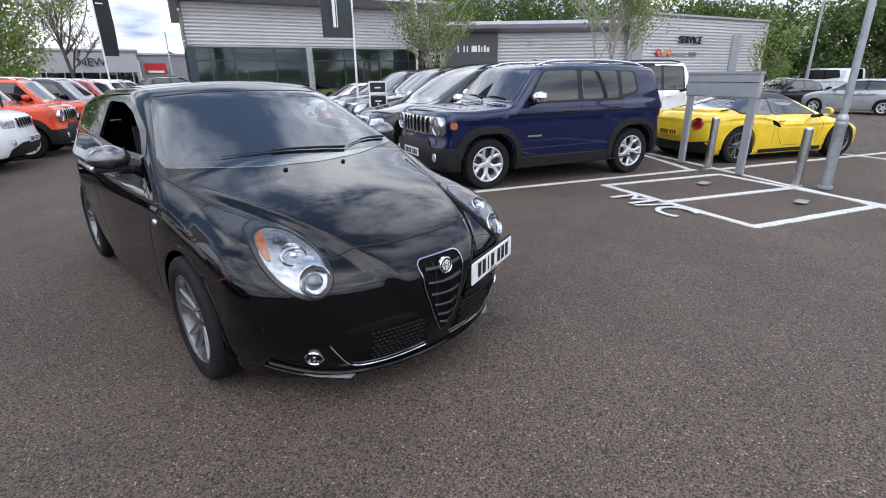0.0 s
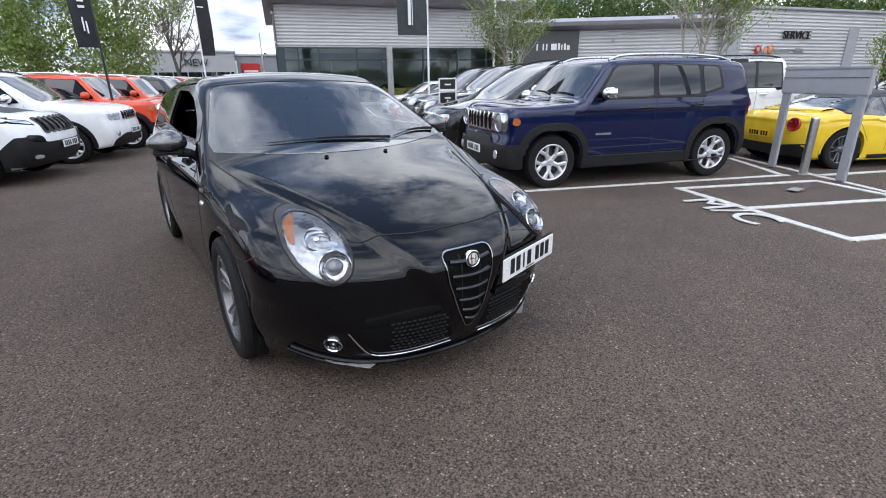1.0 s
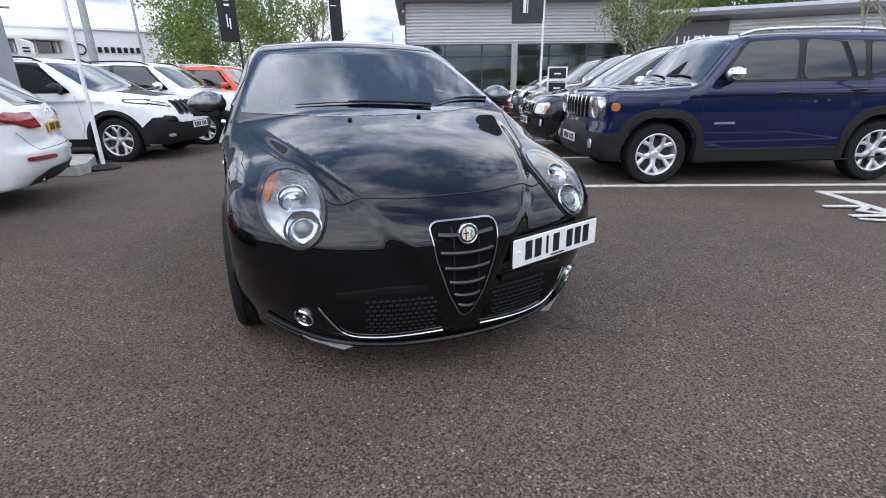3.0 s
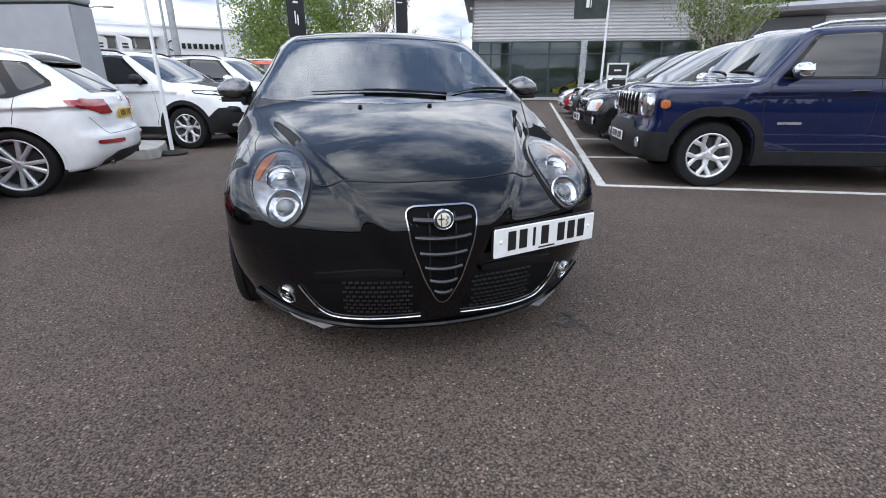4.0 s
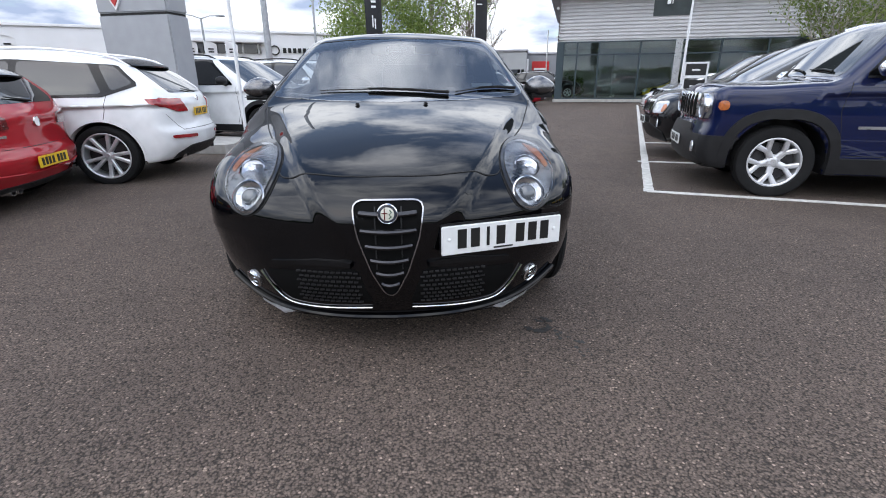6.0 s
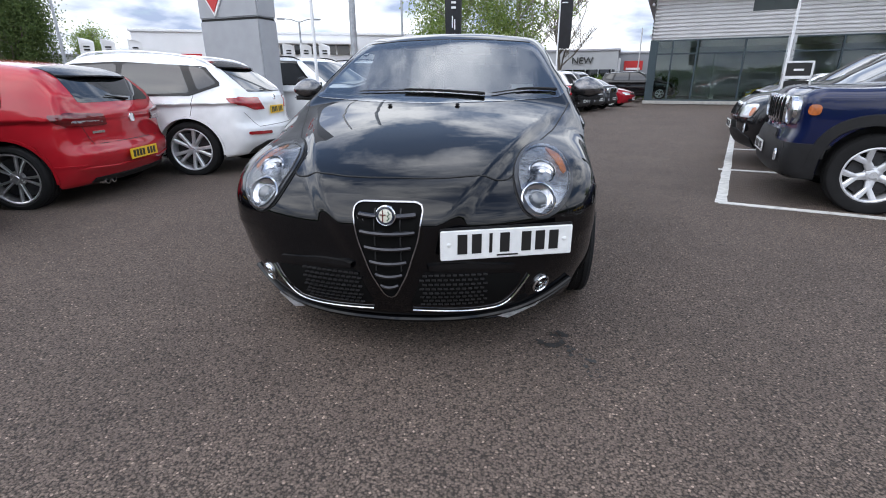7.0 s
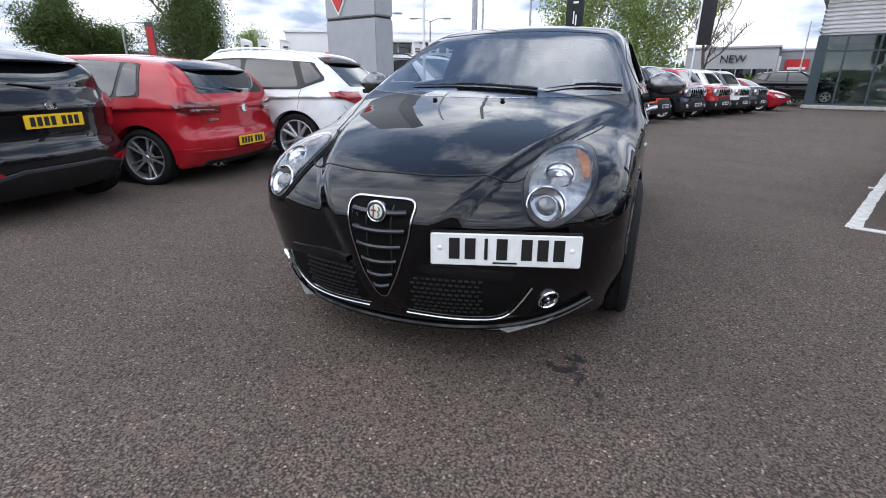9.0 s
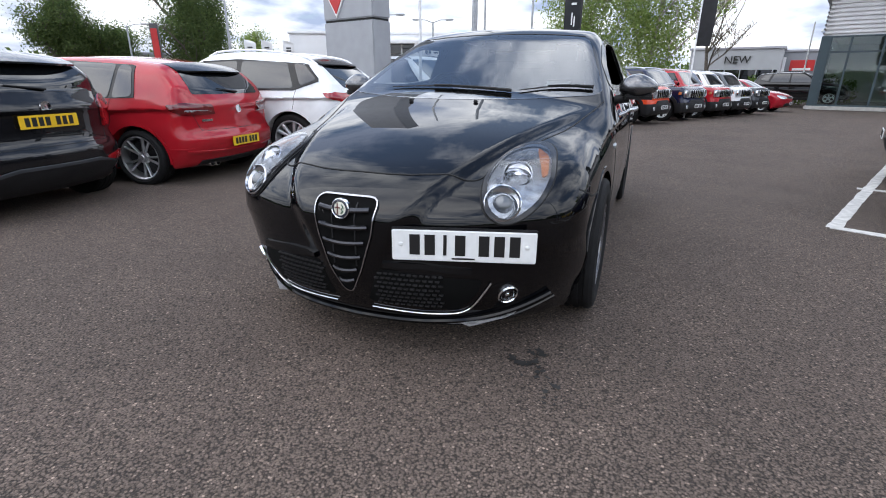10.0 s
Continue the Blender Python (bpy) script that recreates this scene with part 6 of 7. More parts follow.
        for k, (rad, matl) in enumerate(((0.070, M_LREF), (0.056, M_LREF))):
            w = nn[k] * 0.6 + np.array([0, -1, 0.1]) * 0.4
            fm = look(q[k] + nn[k] * 0.012, q[k] + nn[k] * 0.012 + w) @ pose(0, 0, 0, 180)
            o = part("reflector", moved(lathe([(rad, 0.008), (rad * 0.93, 0.012), (rad * 0.86, 0.0), (rad * 0.55, -0.012), (0.001, -0.02)], 30), fm), matl, lamp)
            if k == 0:
                part("projector_lens", moved(ball((0, 0, -0.012), (0.040, 0.040, 0.028), 10), fm), M_GLOBE, lamp)
            else:
                part("bulb", moved(ball((0, 0, -0.002), 0.016, 8), fm), M_CHROME, lamp)
        part("indicator", patch(b, sx([(0.692, 0.75), (0.672, 0.80), (0.605, 0.826), (0.628, 0.802), (0.656, 0.775), (0.672, 0.74)]), "front", 0.011, 3, 36, 1, 0.004), M_LAMPO, lamp, "amber indicator")
        for k in range(5):
            part("reflector_fin", patch(b, sx([(0.505 + 0.012 * k, 0.705 + 0.02 * k), (0.50 + 0.012 * k, 0.722 + 0.02 * k), (0.545 + 0.018 * k, 0.728 + 0.018 * k), (0.55 + 0.018 * k, 0.712 + 0.018 * k)]), "front", 0.010, 3, 16, 1, 0.004), M_LREF, lamp)
        part("headlight_cover", patch(b, shrunk(rim, 0.012), "front", 0.019, 8, 72, 0, 0.004), M_LENS, lamp)
        # seams and side fittings
        seams(car, b, [(side, [(0.40, 0.70), (0.50, 0.655), (0.72, 0.635)]), (side, [(1.34, 0.98), (1.36, 0.70), (1.42, 0.32)]), (side, [(2.72, 1.06), (2.78, 0.85), (2.70, 0.50), (2.62, 0.32)]), (side, [(1.42, 0.31), (2.62, 0.31)])], 0.008)
        seams(car, b, [("top", [(s * 0.55, 0.52), (s * 0.67, 0.85), (s * 0.755, 1.15), (s * 0.79, 1.28)])], 0.008)
        part("side_repeater", moved(ball((0, 0, 0), (0.012, 0.028, 0.016), 8), pose(*(project(b, [(1.25, 0.775)], side)[0][0]))), M_LAMPW, car)
        part("side_badge", ribbon(b, [(1.20, 0.845), (1.31, 0.84)], side, 0.018, 0.005), M_SATIN, car)
        q, nn, ok = project(b, [(2.52, 0.90)], side)
        part("door_handle", tube([q[0] + (-s * 0.012, -0.10, 0), q[0] + (s * 0.028, -0.07, 0.006), q[0] + (s * 0.032, 0.05, 0.008), q[0] + (-s * 0.012, 0.09, 0.004)], [0.012, 0.016, 0.016, 0.012], 10), M_SATIN, car)
        part("tail_light", patch(b, sx([(0.62, 0.78), (0.62, 0.92), (0.70, 0.95), (0.76, 0.85), (0.70, 0.76)]), "rear", 0.010, 4, 36), M_LAMPR, car)
        # mirror pod
        v, f = ball((0, 0, 0), (0.108, 0.085, 0.078), 14)
        v[:, 1] = np.minimum(v[:, 1], 0.045)
        v[:, 2] = np.where(v[:, 2] < 0, v[:, 2] * 0.72, v[:, 2])
        v[:, 2] *= 1 - 0.25 * np.clip(s * v[:, 0] / 0.108, 0, 1)
        m = pose(s * 0.945, 1.66, 1.065, 0, 0, s * 12)
        pod = part("door_mirror", moved((v, f), m), M_CARBON, car, "dark brushed metallic door mirror")
        part("mirror_base", joined(moved(box(0, 0, -0.05, 0.175, 0.12, 0.03, 0.014), m), tube([(s * 0.90, 1.66, 1.01), (s * 0.82, 1.66, 0.995), (s * 0.755, 1.60, 1.005)], [0.03, 0.026, 0.045], 10)), M_PLAS, pod)
        part("mirror_glass", moved(box(0, 0.047, 0.005, 0.165, 0.004, 0.095, 0.0), m), M_CHROME, pod)
        part("washer_nozzle", moved(box(0, 0, 0.006, 0.026, 0.02, 0.014, 0.005), pose(*project(b, [(s * 0.19 - 0.03, 1.03)], "top")[0][0])), M_PLAS, car)
    edge = [(0.0, 0.135), (0.10, 0.135), (0.20, 0.145), (0.32, 0.176), (0.45, 0.224), (0.475, 0.27), (0.482, 0.31)]
    part("bonnet_seam", wire(b, mir(edge) + edge[1:], "top", 0.0038, 0.0, 160, 9), M_SEAM, car)
    # wipers
    for x0, z0, x1, z1 in ((0.30, 1.035, -0.47, 1.052), (0.72, 1.055, 0.34, 1.04)):
        q, nn, ok = project(b, [(x0 + (x1 - x0) * k, z0 + (z1 - z0) * k + 0.014 * math.sin(math.pi * k)) for k in np.linspace(0, 1, 9)], "front")
        w = part("wiper", tube(q + nn * 0.012, np.linspace(0.006, 0.003, 9), 6), M_PLAS, car)
        part("wiper_arm", tube(q[:6] + nn[:6] * 0.019, np.linspace(0.007, 0.0035, 6), 6), M_PLAS, w)
    # plate, set to one side
    m = pose(0.455, 0.057, 0.525, 0, 0, 17.3)
    pl = part("number_plate", moved(box(0, 0, 0, 0.530, 0.008, 0.119, 0.004), m), M_PLW, car, "white front number plate set to one side")
    for c in (0, 1, 2, 3, 4.55, 5.55, 6.55):
        part("character_bar", moved(box(-0.180 + c * 0.056, -0.0048, 0.004, 0.038 if c not in (2,) else 0.012, 0.003, 0.078), m), M_INK, pl, smooth=False)
    part("small_print_bar", moved(box(0.0, -0.0048, -0.047, 0.085, 0.003, 0.006), m), M_INK, pl, smooth=False)
    for x in (-0.232, 0.232):
        part("plate_screw", moved(ball((x, -0.004, 0.004), (0.009, 0.004, 0.009), 6), m), M_PLW, pl)
    part("plate_bracket", moved(box(0, 0.010, 0.006, 0.535, 0.014, 0.122, 0.004), m), M_PLAS, pl)
    add_wheels(car, b, "twin", M_GUN, 0.215, 0.238, 0.0, 0.004)
    arches(car, b, M_BLACK, 0.026, 0.004, "wheel_arch_lip", (-12, 192))
    part("underbody", box(0, 2.1, 0.2, 1.3, 3.2, 0.1, 0.03), M_SHADEBLK, car)
    part("roof_seam", ribbon(b, [(-0.575, 2.02), (0, 1.985), (0.575, 2.02)], "top", 0.012, 0.002), M_SEAM, car)
    return car


M_BADGE = mat("cream_enamel", (0.66, 0.65, 0.55), 0.2, coat=1.0)
M_BADGEB = mat("dark_enamel", (0.02, 0.025, 0.04), 0.2, coat=1.0)
M_BADGEG = mat("green_enamel", (0.03, 0.09, 0.05), 0.2, coat=1.0)
M_BADGER = mat("dark_red_enamel", (0.10, 0.012, 0.012), 0.2, coat=1.0)
M_BEZEL = mat("satin_black_bezel", (0.016, 0.016, 0.018), 0.16, spec=0.5)
M_LREF = mat("lamp_bowl", (0.54, 0.55, 0.58), 0.14, 1.0, vary=0.2, scale=40)
M_GSUR = mat("dark_chrome", (0.38, 0.38, 0.40), 0.16, 1.0)
M_LAMPO = mat("pale_amber_lamp", (0.40, 0.15, 0.06), 0.1, coat=1.0, vary=0.35, scale=50)
M_GUNS = mat("dark_chrome_slat", (0.055, 0.055, 0.06), 0.2, 0.9)
M_MESH = mat("dark_grille_mesh", (0.018, 0.018, 0.019), 0.35, spec=0.5, vary=0.3, scale=60)
M_LAMPIN = mat("lamp_housing", (0.40, 0.41, 0.43), 0.22, 0.7, vary=0.45, scale=46)
M_GLOBE = mat("projector_glass", (0.10, 0.11, 0.12), 0.03, 0.3, 1.0)
# The pale grey carries the sky's reflection on the glossy blade.
M_BLADE = mat("sky_sheen_blade", (0.34, 0.34, 0.35), 0.35, 0.4, vary=0.3, scale=40)
hero_car()

# ---- cars in the yard ----
NEAR, LEFT, FAR = -106.2, 71.0, 64.0
renegade((3.08, 3.96), -107.2, M_BLUE, "dark blue", "cars in the bays", True)
suv((3.62, 6.20), NEAR, MINIVAN, M_DARK, "black people carrier with amber lamp corners", "cars in the bays", "amber", 0.05, False)
big, _b = suv((4.90, 8.70), NEAR, GRAND, M_DARK, "charcoal large suv with bright slot grille", "cars in the bays", "plain", 0.06)
repainted(big, (5.85, 11.1), NEAR, M_DARK, M_GREY, "dark grey large suv with bright slot grille")
hatch((6.75, 13.5), NEAR, GIULIETTA, M_RED, "red hatchback in a row of dark suvs", "cars in the bays", 0.06)
hatch((7.65, 15.9), NEAR, HATCH, M_WHITE, "white hatchback at the end of the row", "cars in the bays", 0.06)

# the row that faces the near bays
P0, PD = np.array([-1.84, 8.36]), np.array([0.4226, 0.9063])
at = lambda s: tuple(P0 + PD * s)
suv(at(0.0), LEFT, CHEROKEE, M_WHITE, "white suv with black bonnet decal and thin high lamps", "facing row", "wide", 0.045)
suv(at(2.40), LEFT, COMPASS, M_WHITE, "white suv with square lamps and bright slots", "facing row", "plain", 0.05)
boxy = renegade(at(4.65), LEFT, M_ORANGE, "orange-red", "facing row")
repainted(boxy, at(7.05), LEFT, M_ORANGE, M_ORANGE, "orange-red boxy compact suv with black arches and upright slot grille")
repainted(boxy, at(9.45), FAR, M_ORANGE, M_NAVY, "navy blue boxy compact suv with black arches and upright slot grille")
repainted(boxy, at(11.85), FAR, M_ORANGE, M_RED, "red boxy compact suv with black arches and upright slot grille")
repainted(boxy, at(13.95), FAR, M_ORANGE, M_WHITE, "white boxy compact suv with black arches and upright slot grille")
repainted(boxy, at(16.1), FAR, M_ORANGE, M_GREY, "dark grey boxy compact suv with black arches and upright slot grille")
hatch(at(19.9), FAR, GIULIETTA, M_DKRED, "dark red hatchback with a bright shield on its nose", "facing row", 0.06)


# cars seen from behind
def tail_pose(rear, heading, length):
    d = Vector((math.sin(radians(heading)), -math.cos(radians(heading))))
    return rear[0] + d.x * length, rear[1] + d.y * length


def resized(car, sx, sy, sz):
    """The same car, a little smaller."""
    car.matrix_basis = car.matrix_basis @ Matrix.Diagonal((sx, sy, sz, 1))


def rear_fit(car, b, lamps, plate_z, spoiler, diffuser, badge_z, pipes, badge=M_CHROME):
    """What shows from behind: lamps, plate, roof spoiler, diffuser, badge and exhaust pipes."""
    for s in (1, -1):
        for poly, m in lamps:
            polish(part("tail_light", patch(b, [(s * x, z) for x, z in poly], "rear", 0.018, 6, 52, 1, 0.03), m, car), b)
    plate(car, b, 0, plate_z, "rear", True, off=0.016)
    y, w, d, m = spoiler
    p, g, ok = project(b, [(w * 0.55, y), (w * 0.55, y + 0.08)], "top")
    tilt = math.degrees(math.atan2(p[1][2] - p[0][2], 0.08))
    xs = np.linspace(-w, w, 25)
    root, g0, ok = project(b, np.stack([xs, np.full(25, y - 0.10)], 1), "top")
    drop = math.tan(radians(min(tilt * 0.6, -4)))
    rows = []
    for v, up in ((0.0, 0.003), (0.35, 0.012), (0.8, 0.010), (1.0, 0.0), (1.0, -0.018), (0.75, -0.026), (0.2, -0.03)):
        run = (0.10 + d) * v * (1 - 0.30 * np.abs(xs / w) ** 3)
        rows.append(np.stack([xs, root[:, 1] + run, root[:, 2] + up + run * drop], 1))
    fs = [(i * 25 + j, i * 25 + j + 1, (i + 1) * 25 + j + 1, (i + 1) * 25 + j) for i in range(6) for j in range(24)]
    part("roof_spoiler", (np.concatenate(rows), fs + [tuple(i * 25 for i in range(7)), tuple(i * 25 + 24 for i in range(6, -1, -1))]), m, car)
    part("diffuser", patch(b, diffuser, "rear", 0.014, 5, 52, 2, 0.03), M_PLAS, car)
    p, g, ok = project(b, [(0, badge_z)], "rear")
    part("boot_badge", moved(lathe([(0.048, 0.0), (0.046, 0.012), (0.040, 0.010), (0.001, 0.012)], 28), pose(*p[0], -90)), badge, car)
    for x, z in pipes:
        p, g, ok = project(b, [(x, z)], "rear")
        part("exhaust_pipe", moved(lathe([(0.040, -0.12), (0.040, 0.03), (0.034, 0.03), (0.033, -0.12)], 20), pose(p[0][0], p[0][1], z, -90)), M_CHROME, car)
    q, g, ok = project(b, [(-0.10, b.back[0][1] + 0.05), (0.22, b.back[0][1] + 0.09)], "rear")
    part("rear_wiper", tube(q + g * 0.02, [0.012, 0.006], 6), M_PLAS, car)


car, b = suv(tail_pose((-2.82, 4.93), -83.5, 4.63 * 0.94), -83.5, Q5, M_WHITE, "white large suv seen from behind with red wedge lamps", "cars seen from behind", "sedate", 0.036, False, False)
rear_fit(car, b, [([(0.40, 0.885), (0.50, 1.02), (0.84, 1.065), (0.90, 0.99), (0.62, 0.885)], M_LAMPR), ([(0.38, 0.545), (0.38, 0.585), (0.82, 0.605), (0.82, 0.565)], M_LAMPR)], 0.87,
         (3.98, 0.58, 0.15, M_GLOSSBLK), [(-0.72, 0.22), (-0.74, 0.36), (-0.5, 0.45), (0.5, 0.45), (0.74, 0.36), (0.72, 0.22)], 1.03, [(0.55, 0.33), (-0.55, 0.33)])
for side in ("left", "right"):
    part("tail_light", patch(b, [(4.30, 0.985), (4.24, 1.05), (4.50, 1.05), (4.52, 0.97)], side, 0.010, 4, 32, 1), M_LAMPR, car)
    part("sill_trim", ribbon(b, [(1.3, 0.30), (3.25, 0.30)], side, 0.05, 0.012), M_SATIN, car)
seams(car, b, [("rear", [(-0.80, 0.86), (-0.62, 0.66), (0.62, 0.66), (0.80, 0.86)])])
resized(car, 0.94, 0.94, 0.92)
car, b = hatch(tail_pose((-3.52, 3.05), -79.8, 4.25 * 0.98), -79.8, GOLF, M_RED, "red hatchback seen from behind with twin exhausts", "cars seen from behind", 0.036, "thin", M_DIAM, "golf")
rear_fit(car, b, [([(0.40, 0.80), (0.43, 0.905), (0.80, 0.935), (0.85, 0.89), (0.80, 0.80)], M_LAMPD), ([(0.44, 0.825), (0.46, 0.85), (0.76, 0.862), (0.76, 0.838)], M_LAMPW)], 0.47,
         (3.80, 0.56, 0.17, M_GLOSSBLK), [(-0.62, 0.18), (-0.66, 0.285), (0.66, 0.285), (0.62, 0.18)], 0.845, [(0.40, 0.235), (0.48, 0.235)])
for side in ("left", "right"):
    part("tail_light", patch(b, [(3.98, 0.83), (3.93, 0.915), (4.14, 0.92), (4.15, 0.82)], side, 0.010, 4, 28, 1), M_LAMPD, car)
    part("bumper_crease", ribbon(b, [(3.86, 0.42), (4.12, 0.43)], side, 0.02, 0.008), M_RED, car)
part("bumper_crease", ribbon(b, [(-0.80, 0.40), (-0.4, 0.375), (0.4, 0.375), (0.80, 0.40)], "rear", 0.03, 0.014), M_RED, car)
part("model_badge", ribbon(b, [(0.44, 0.735), (0.58, 0.735)], "rear", 0.03, 0.006), M_CHROME, car)
seams(car, b, [("rear", [(-0.72, 0.92), (-0.60, 0.62), (0.60, 0.62), (0.72, 0.92)])])
resized(car, 0.98, 0.98, 0.95)
car, b = hatch(tail_pose((-3.54, 1.02), -79.0, 3.97 * 0.97), -79.0, FIESTA, M_DARK, "black hatchback seen from behind with roof spoiler", "cars seen from behind", 0.036, "thin", M_GUN, "fiesta")
rear_fit(car, b, [([(0.60, 0.74), (0.62, 0.98), (0.72, 1.05), (0.82, 1.0), (0.80, 0.78)], M_LAMPR), ([(0.52, 0.40), (0.50, 0.46), (0.74, 0.50), (0.74, 0.43)], M_LAMPR)], 0.835,
         (3.52, 0.58, 0.24, M_DARK), [(-0.56, 0.20), (-0.64, 0.40), (-0.40, 0.46), (0.40, 0.46), (0.64, 0.40), (0.56, 0.20)], 0.955, [])
part("plate_garnish", ribbon(b, [(-0.40, 0.915), (0.40, 0.915)], "rear", 0.03, 0.012), M_GLOSSBLK, car)
part("model_badge", ribbon(b, [(0.42, 0.80), (0.52, 0.80)], "rear", 0.022, 0.006), M_CHROME, car)
part("diffuser_trim", ribbon(b, [(-0.62, 0.40), (-0.38, 0.455), (0.38, 0.455), (0.62, 0.40)], "rear", 0.03, 0.022), M_GREY, car)
seams(car, b, [("rear", [(-0.70, 0.96), (-0.58, 0.62), (0.58, 0.62), (0.70, 0.96)])])
resized(car, 0.97, 0.97, 0.94)

# beyond the bays
car, b = hatch((11.6, 0.62), 63, SPIDER, M_YELLOW, "yellow low sports car with black soft top", "sports cars", 0.036, "twin", M_GUN, "spider", "sports_car")
part("soft_top", patch(b, [(-0.52, 1.70), (-0.55, 2.55), (-0.35, 2.75), (0.35, 2.75), (0.55, 2.55), (0.52, 1.70)], "top", 0.012, 7, 48, 2), M_PLAS, car, "black fabric soft top")
YELLOW_CAR = car
part("diffuser", patch(b, [(-0.80, 0.16), (-0.84, 0.42), (-0.4, 0.36), (0.4, 0.36), (0.84, 0.42), (0.80, 0.16)], "rear", 0.012, 6, 60, 2, 0.03), M_PLAS, car)
part("tail_lip", ribbon(b, [(-0.62, 0.90), (0.0, 0.915), (0.62, 0.90)], "rear", 0.03, 0.03, 0.04), M_YELLOW, car)
plate(car, b, 0, 0.52, "rear", True)
for s, side in ((1, "left"), (-1, "right")):
    p, g, ok = project(b, [(s * 0.60, 0.70)], "rear")
    m = pose(*p[0], -82, 0, -s * 14)
    o = part("tail_light", moved(lathe([(0.105, -0.03), (0.105, 0.02), (0.092, 0.028), (0.085, 0.014), (0.001, 0.012)], 28), m), M_LAMPR, car)
    part("lamp_centre", moved(lathe([(0.05, 0.012), (0.045, 0.024), (0.001, 0.026)], 20), m), M_LAMPD, o)
    part("side_intake", patch(b, [(2.30, 0.60), (2.36, 0.68), (2.52, 0.74), (2.50, 0.66)], side, 0.006, 4, 28, 1), M_SHADEBLK, car)
    part("sill", ribbon(b, [(1.25, 0.20), (2.75, 0.20)], side, 0.07, 0.012), M_PLAS, car)
    seams(car, b, [(side, [(1.42, 0.80), (1.40, 0.45), (1.55, 0.28), (2.2, 0.28), (2.36, 0.5), (2.40, 0.80)])])
car, b = suv((12.9, 3.6), 72, WRANGLER, M_WHITE, "white off-road car with black hard top", "cars beyond the bays", "plain", 0.05, True)
for side in ("left", "right"):
    part("hard_top", patch(b, [(2.72, 1.20), (2.72, 1.78), (4.14, 1.78), (4.14, 1.20)], side, 0.008, 8, 60, 1), M_PLAS, car, "matt black hard top")
    part("side_window", patch(b, [(3.05, 1.30), (3.05, 1.68), (3.85, 1.68), (3.85, 1.30)], side, 0.014, 5, 40, 2), M_TINT, car)
part("hard_top", patch(b, [(-0.66, 1.9), (-0.66, 4.12), (0.66, 4.12), (0.66, 1.9)], "top", 0.010, 8, 60, 2), M_PLAS, car)
hatch((26.75, 4.3), 169, HATCH, M_SILVER, "silver small hatchback parked by the trees", "cars beyond the bays", 0.06)
hatch((26.4, 6.6), -112, GIULIETTA, M_DARK, "black hatchback parked near the trees", "cars beyond the bays", 0.06)
hatch((31.5, 1.0), 160, GOLF, M_SILVER, "silver car parked at the far edge", "cars beyond the bays", 0.07)
suv((47.0, 9.6), 150, VAN, M_WHITE, "white van parked by the shelter", "cars beyond the bays", "sedate", 0.07, False)
hatch((33.0, 8.2), -110, GOLF, M_GREY, "dark grey hatchback parked near the trees", "cars beyond the bays", 0.07)

# cars on show behind the showroom glass
_d = Vector((14.51, -4.07, 0)).normalized()
_in = Vector((-_d.y, _d.x, 0))
for _car, _s, _back, _turn, _word in ((YELLOW_CAR, 5.4, 3.4, -105.7, "yellow sports car on show behind glass"), (big, 1.6, 3.6, 74.3, "dark large suv on show behind glass"), (big, 14.2, 3.8, -105.7, "dark large suv on show behind glass")):
    _p = Vector((8.09, 30.17, 0)) + _d * _s + _in * _back
    tagged(copy_thing(_car, pose(_p.x, _p.y, -0.09, 0, 0, _turn)), _word, "car", "cars on show")

# ---- posts, bollards and signs ----
def gz(x, y):
    return ground_z(x, y)


def bollard(x, y, h):
    t = thing("bollard", pose(x, y, gz(x, y)), "brushed steel bollard set in the asphalt", "bollard", "steel bollards")
    part("post", lathe([(0.001, h), (0.048, h), (0.056, h - 0.012), (0.057, h - 0.03), (0.057, -0.05)], 24), M_STEEL, t)
    part("foot_ring", lathe([(0.058, 0.02), (0.072, 0.012), (0.075, -0.02)], 24), M_GALV, t)


bollard(7.36, 1.39, 0.84)
bollard(6.79, 0.0, 0.80)

t = thing("lamp_column", pose(6.78, -0.33, 0), "tall galvanised lamp column with a stepped collar", "lamp column")
part("base_tube", lathe([(0.085, -0.02), (0.085, 0.015), (0.068, 0.02), (0.066, 0.86), (0.07, 0.87), (0.07, 0.90), (0.06, 0.93), (0.043, 0.96)], 28), M_GALV, t)
part("collar", lathe([(0.070, 0.80), (0.075, 0.81), (0.075, 0.86), (0.070, 0.87)], 28), M_GALV, t)
part("upper_tube", lathe([(0.044, 0.94), (0.040, 3.0), (0.035, 6.0), (0.001, 6.02)], 24), M_GALV, t)
part("service_door", box(-0.064, 0.0, 0.42, 0.012, 0.06, 0.36, 0.004), M_GALV, t)

_d = Vector((7.10 - 7.60, 0.83 - 1.93, 0))
t = thing("sign_frame", pose(7.60, 1.93, 0, 0, 0, math.degrees(math.atan2(_d.y, _d.x))), "grey metal sign frame with two legs and a blank board", "sign")
_l = _d.length
for k, x in enumerate((0.0, _l)):
    part("leg", box(x, 0, 0.70, 0.13, 0.06, 1.44, 0.012), M_GREYP, t)
part("sign_board", box(_l / 2, -0.004, 1.29, _l + 0.17, 0.085, 0.34, 0.012), M_GREYP, t)
part("board_rail", box(_l / 2, -0.004, 1.475, _l + 0.19, 0.10, 0.04, 0.01), M_GREYP, t)
part("board_seam", box(_l / 2, -0.049, 1.345, _l + 0.14, 0.006, 0.008), M_SEAM, t)


